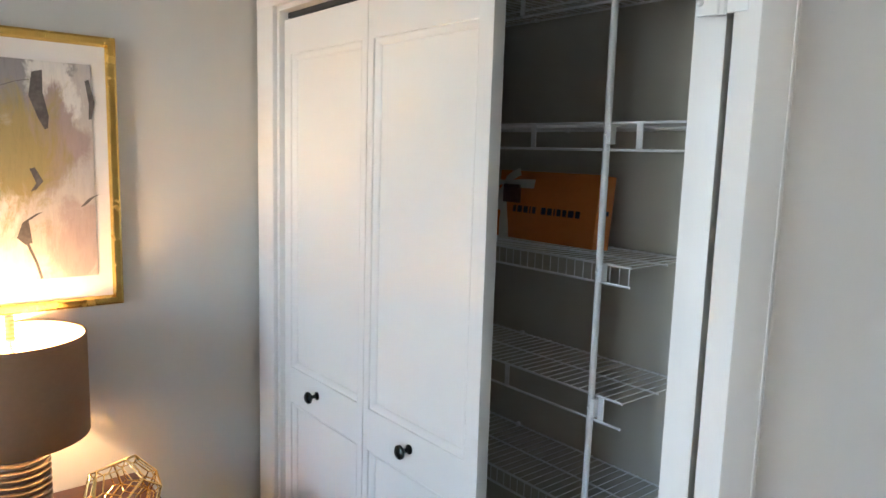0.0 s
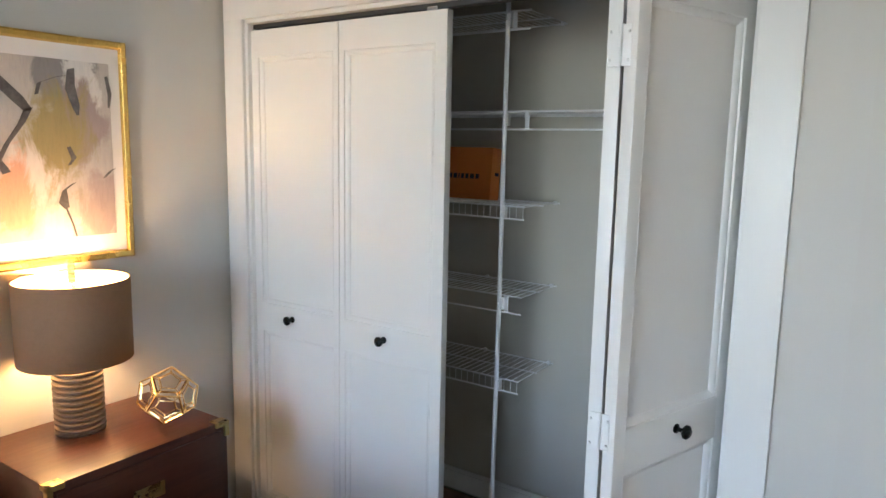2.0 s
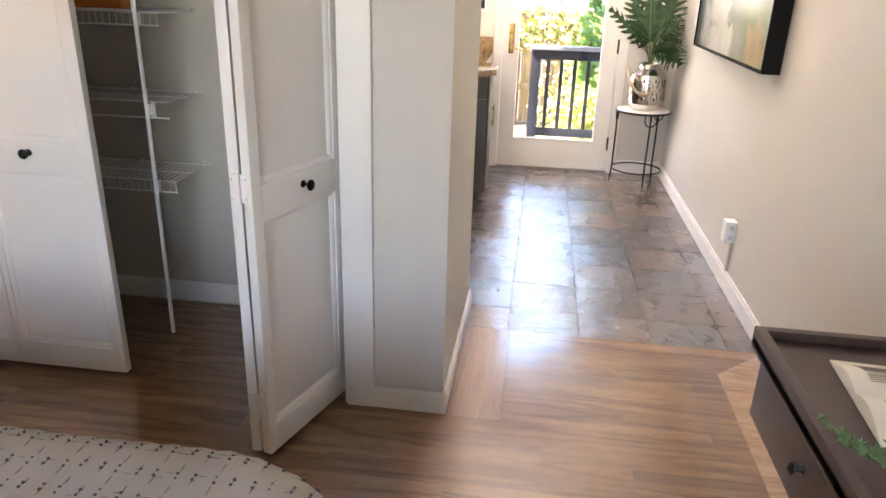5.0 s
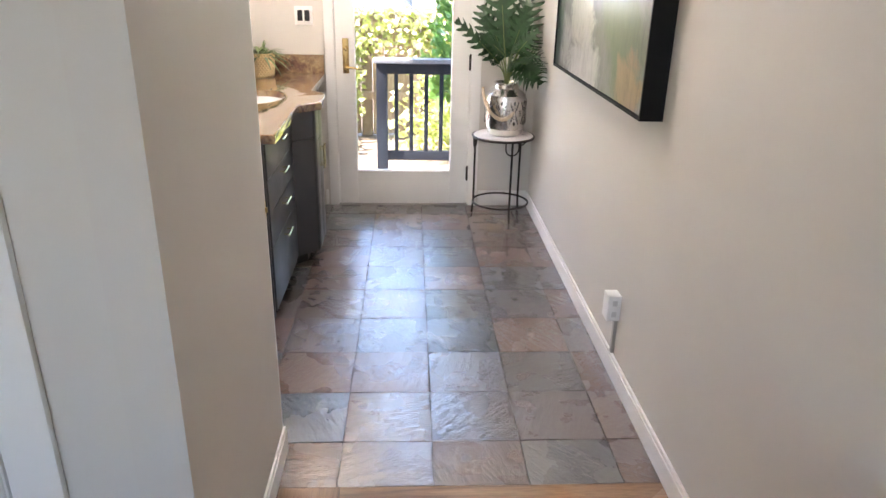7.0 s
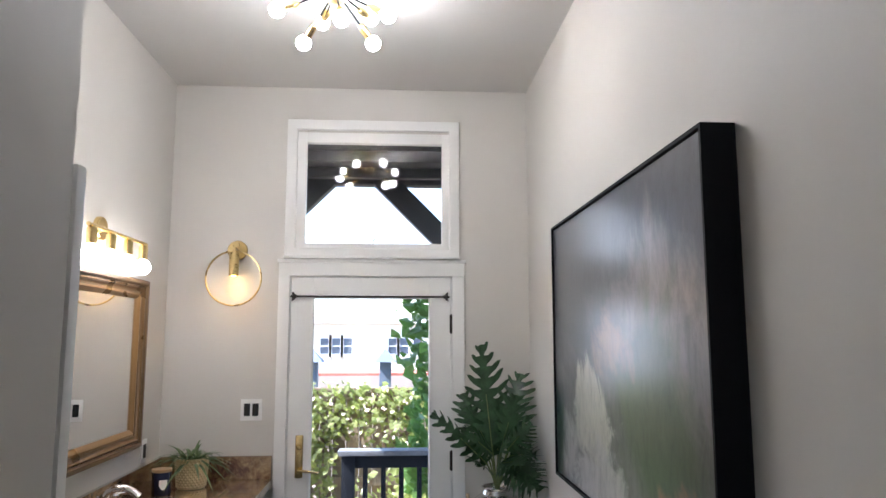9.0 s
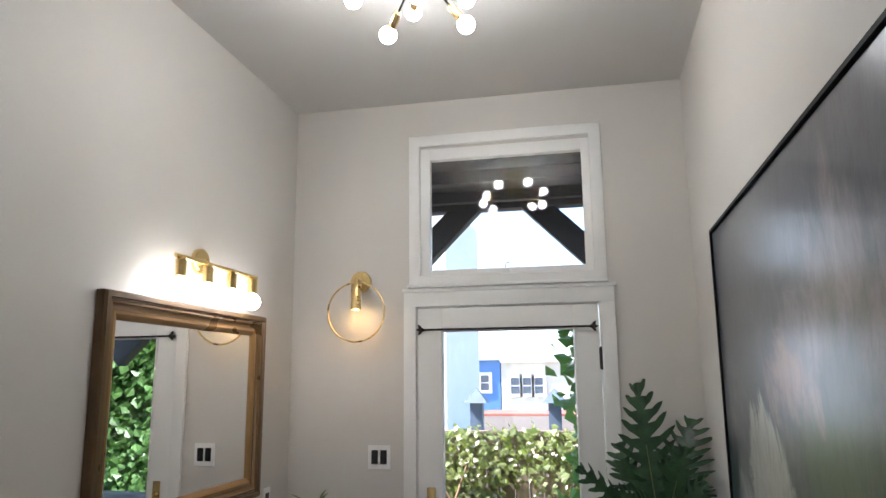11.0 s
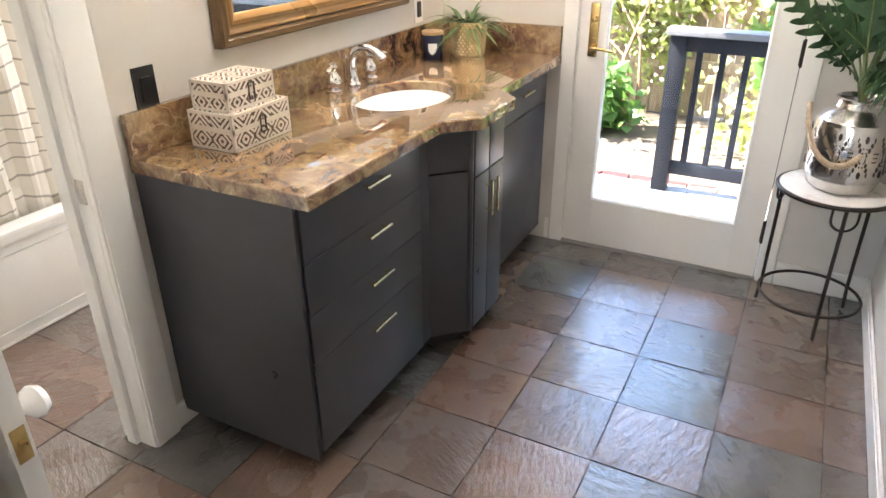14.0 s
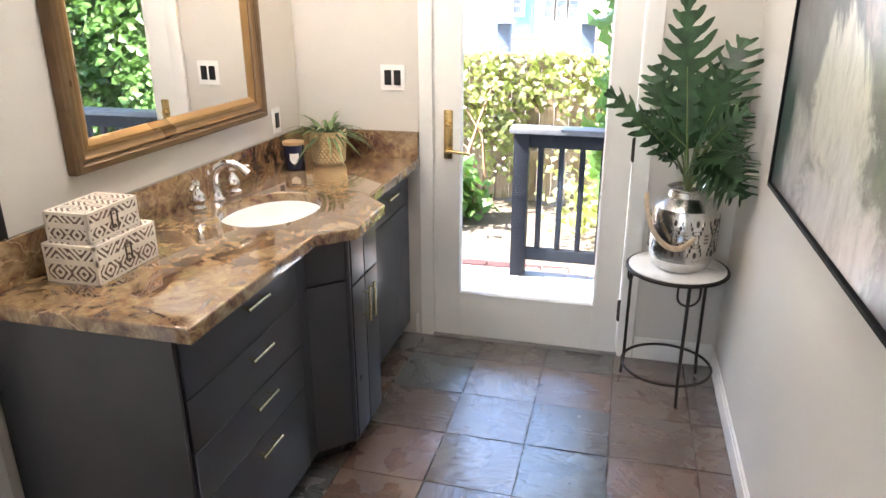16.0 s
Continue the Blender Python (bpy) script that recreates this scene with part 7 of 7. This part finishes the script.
part("pole", tube(B(), [(70.0, 11.4, -8.0), (70.0, 11.4, 9.5)], 0.14, 8), M_GREYPOST, up)
bm = B()
prevr = None
for j in range(61):
    y = -160 + j * 6.0
    zt2 = 9.0 + 5.5 * noise.noise(Vector((j * 0.11, 0, 7))) + 1.4 * noise.noise(Vector((j * 0.9, 3, 1)))
    row = [bm.verts.new((300.0, y, -40.0)), bm.verts.new((300.0 + 12, y, zt2)), bm.verts.new((340.0, y, zt2 - 2))]
    if prevr:
        for k in range(2):
            bm.faces.new((prevr[k], row[k], row[k + 1], prevr[k + 1]))
    prevr = row
part("backdrop_hills", bm, M_HILL, None, "distant wooded hills on the skyline", "hills", "structure")

# ---- floor pieces ----
floor_ob = bpy.data.objects["floor"]
rng = random.Random(9)
PLANKS = {}


def plank(x0, x1, y0, y1):
    """One floor board; boards of one size share their mesh."""
    key = (round(x1 - x0, 3), round(y1 - y0, 3))
    ob = None
    if key in PLANKS:
        ob = new("plank", PLANKS[key])
        ob.parent = floor_ob
    else:
        w, l = key
        ob = part("plank", box(B(), -w / 2, w / 2, -l / 2, l / 2, -0.013, 0.0, 0.0003, seg=1), M_OAK, floor_ob)
        PLANKS[key] = ob.data
    ob.location = ((x0 + x1) / 2, (y0 + y1) / 2, rng.uniform(-0.0002, 0.0))


PW = 0.0815
x = 1.890
i = 0
while x > -3.17:
    xa = max(-3.18, x - PW)
    lo = YR
    hi = -0.166 if (xa > XC - 0.10) else YP
    cuts = [lo]
    y = lo + (0.35 + 0.3 * ((i * 7) % 4))
    while y < hi - 0.35:
        cuts.append(round(y, 2))
        y += (1.05, 0.9, 1.3, 1.2)[(i * 3 + len(cuts)) % 4]
    cuts.append(hi)
    for a, b in zip(cuts, cuts[1:]):
        plank(xa, x, a, b)
    if hi < 0 and x > XC + 0.11:      # closet floor behind the hall wall
        plank(xa, x, 0.17, 1.2)
        plank(xa, x, 1.2, YP)
    elif hi < 0:
        plank(xa, x, -0.166, 1.1)
        plank(xa, x, 1.1, YP)
    x = xa
    i += 1
# border boards along the walls
part("plank", prism(B(), [(-0.5, -1.248), (1.868, -1.248), (1.668, -1.028), (-0.5, -1.028)], -0.013, 0.0012), M_PALEOAK, floor_ob, "paler oak border board with a mitred end")
part("plank", box(B(), XC - 0.02, 1.889, -0.165, 0.034, -0.013, 0.0008, 0.0004, seg=1), M_BORDER, floor_ob, "oak border board along the hall wall")

TILE = {}


def tile(x0, x1, y0, y1):
    w, l = round(x1 - x0 - 0.0045, 3), round(y1 - y0 - 0.0045, 3)
    if w < 0.02 or l < 0.02:
        return
    key = (w, l, rng.randrange(3))
    if key in TILE:
        ob = new("tile", TILE[key])
        ob.parent = floor_ob
    else:
        bm = B()
        n = 4
        g = []
        for a in range(n + 1):
            row = []
            for b in range(n + 1):
                e = 0.0015 if a in (0, n) or b in (0, n) else 0.0
                row.append(bm.verts.new((-w / 2 + w * a / n + (rng.uniform(-0.0016, 0.0016) if e else 0), -l / 2 + l * b / n + (rng.uniform(-0.0016, 0.0016) if e else 0), -e + rng.uniform(-0.001, 0.001))))
            g.append(row)
        for a in range(n):
            for b in range(n):
                bm.faces.new((g[a][b], g[a + 1][b], g[a + 1][b + 1], g[a][b + 1]))
        rim = [g[a][0] for a in range(n + 1)] + [g[n][b] for b in range(1, n + 1)] + [g[a][n] for a in range(n - 1, -1, -1)] + [g[0][b] for b in range(n - 1, 0, -1)]
        low = [bm.verts.new((v.co.x, v.co.y, -0.013)) for v in rim]
        for k in range(len(rim)):
            bm.faces.new((rim[k], low[k], low[(k + 1) % len(rim)], rim[(k + 1) % len(rim)]))
        ob = part("tile", bm, M_SLATE, floor_ob)
        TILE[key] = ob.data
    ob.location = ((x0 + x1) / 2, (y0 + y1) / 2, -0.0005 + rng.uniform(-0.0008, 0.0008))


xs = [1.892, 2.13, 2.449, 2.771, 3.100, 3.430, 3.745, 4.056, 4.366, 4.685, 4.885]
ys = [YR, -1.122, -0.800, -0.478, -0.155, 0.168, 0.49, 0.81]
for a, b in zip(xs, xs[1:]):
    for c, d in zip(ys, ys[1:]):
        if b <= 2.14 and d > 0.05:
            d = min(d, 0.045)
        if d - c > 0.03:
            tile(a, b, c, d)
for a, b in zip(xs[1:], xs[2:]):
    for c in (0.81, 1.13, 1.45):
        tile(a, b, c, c + 0.32 if c < 1.4 else 1.755)
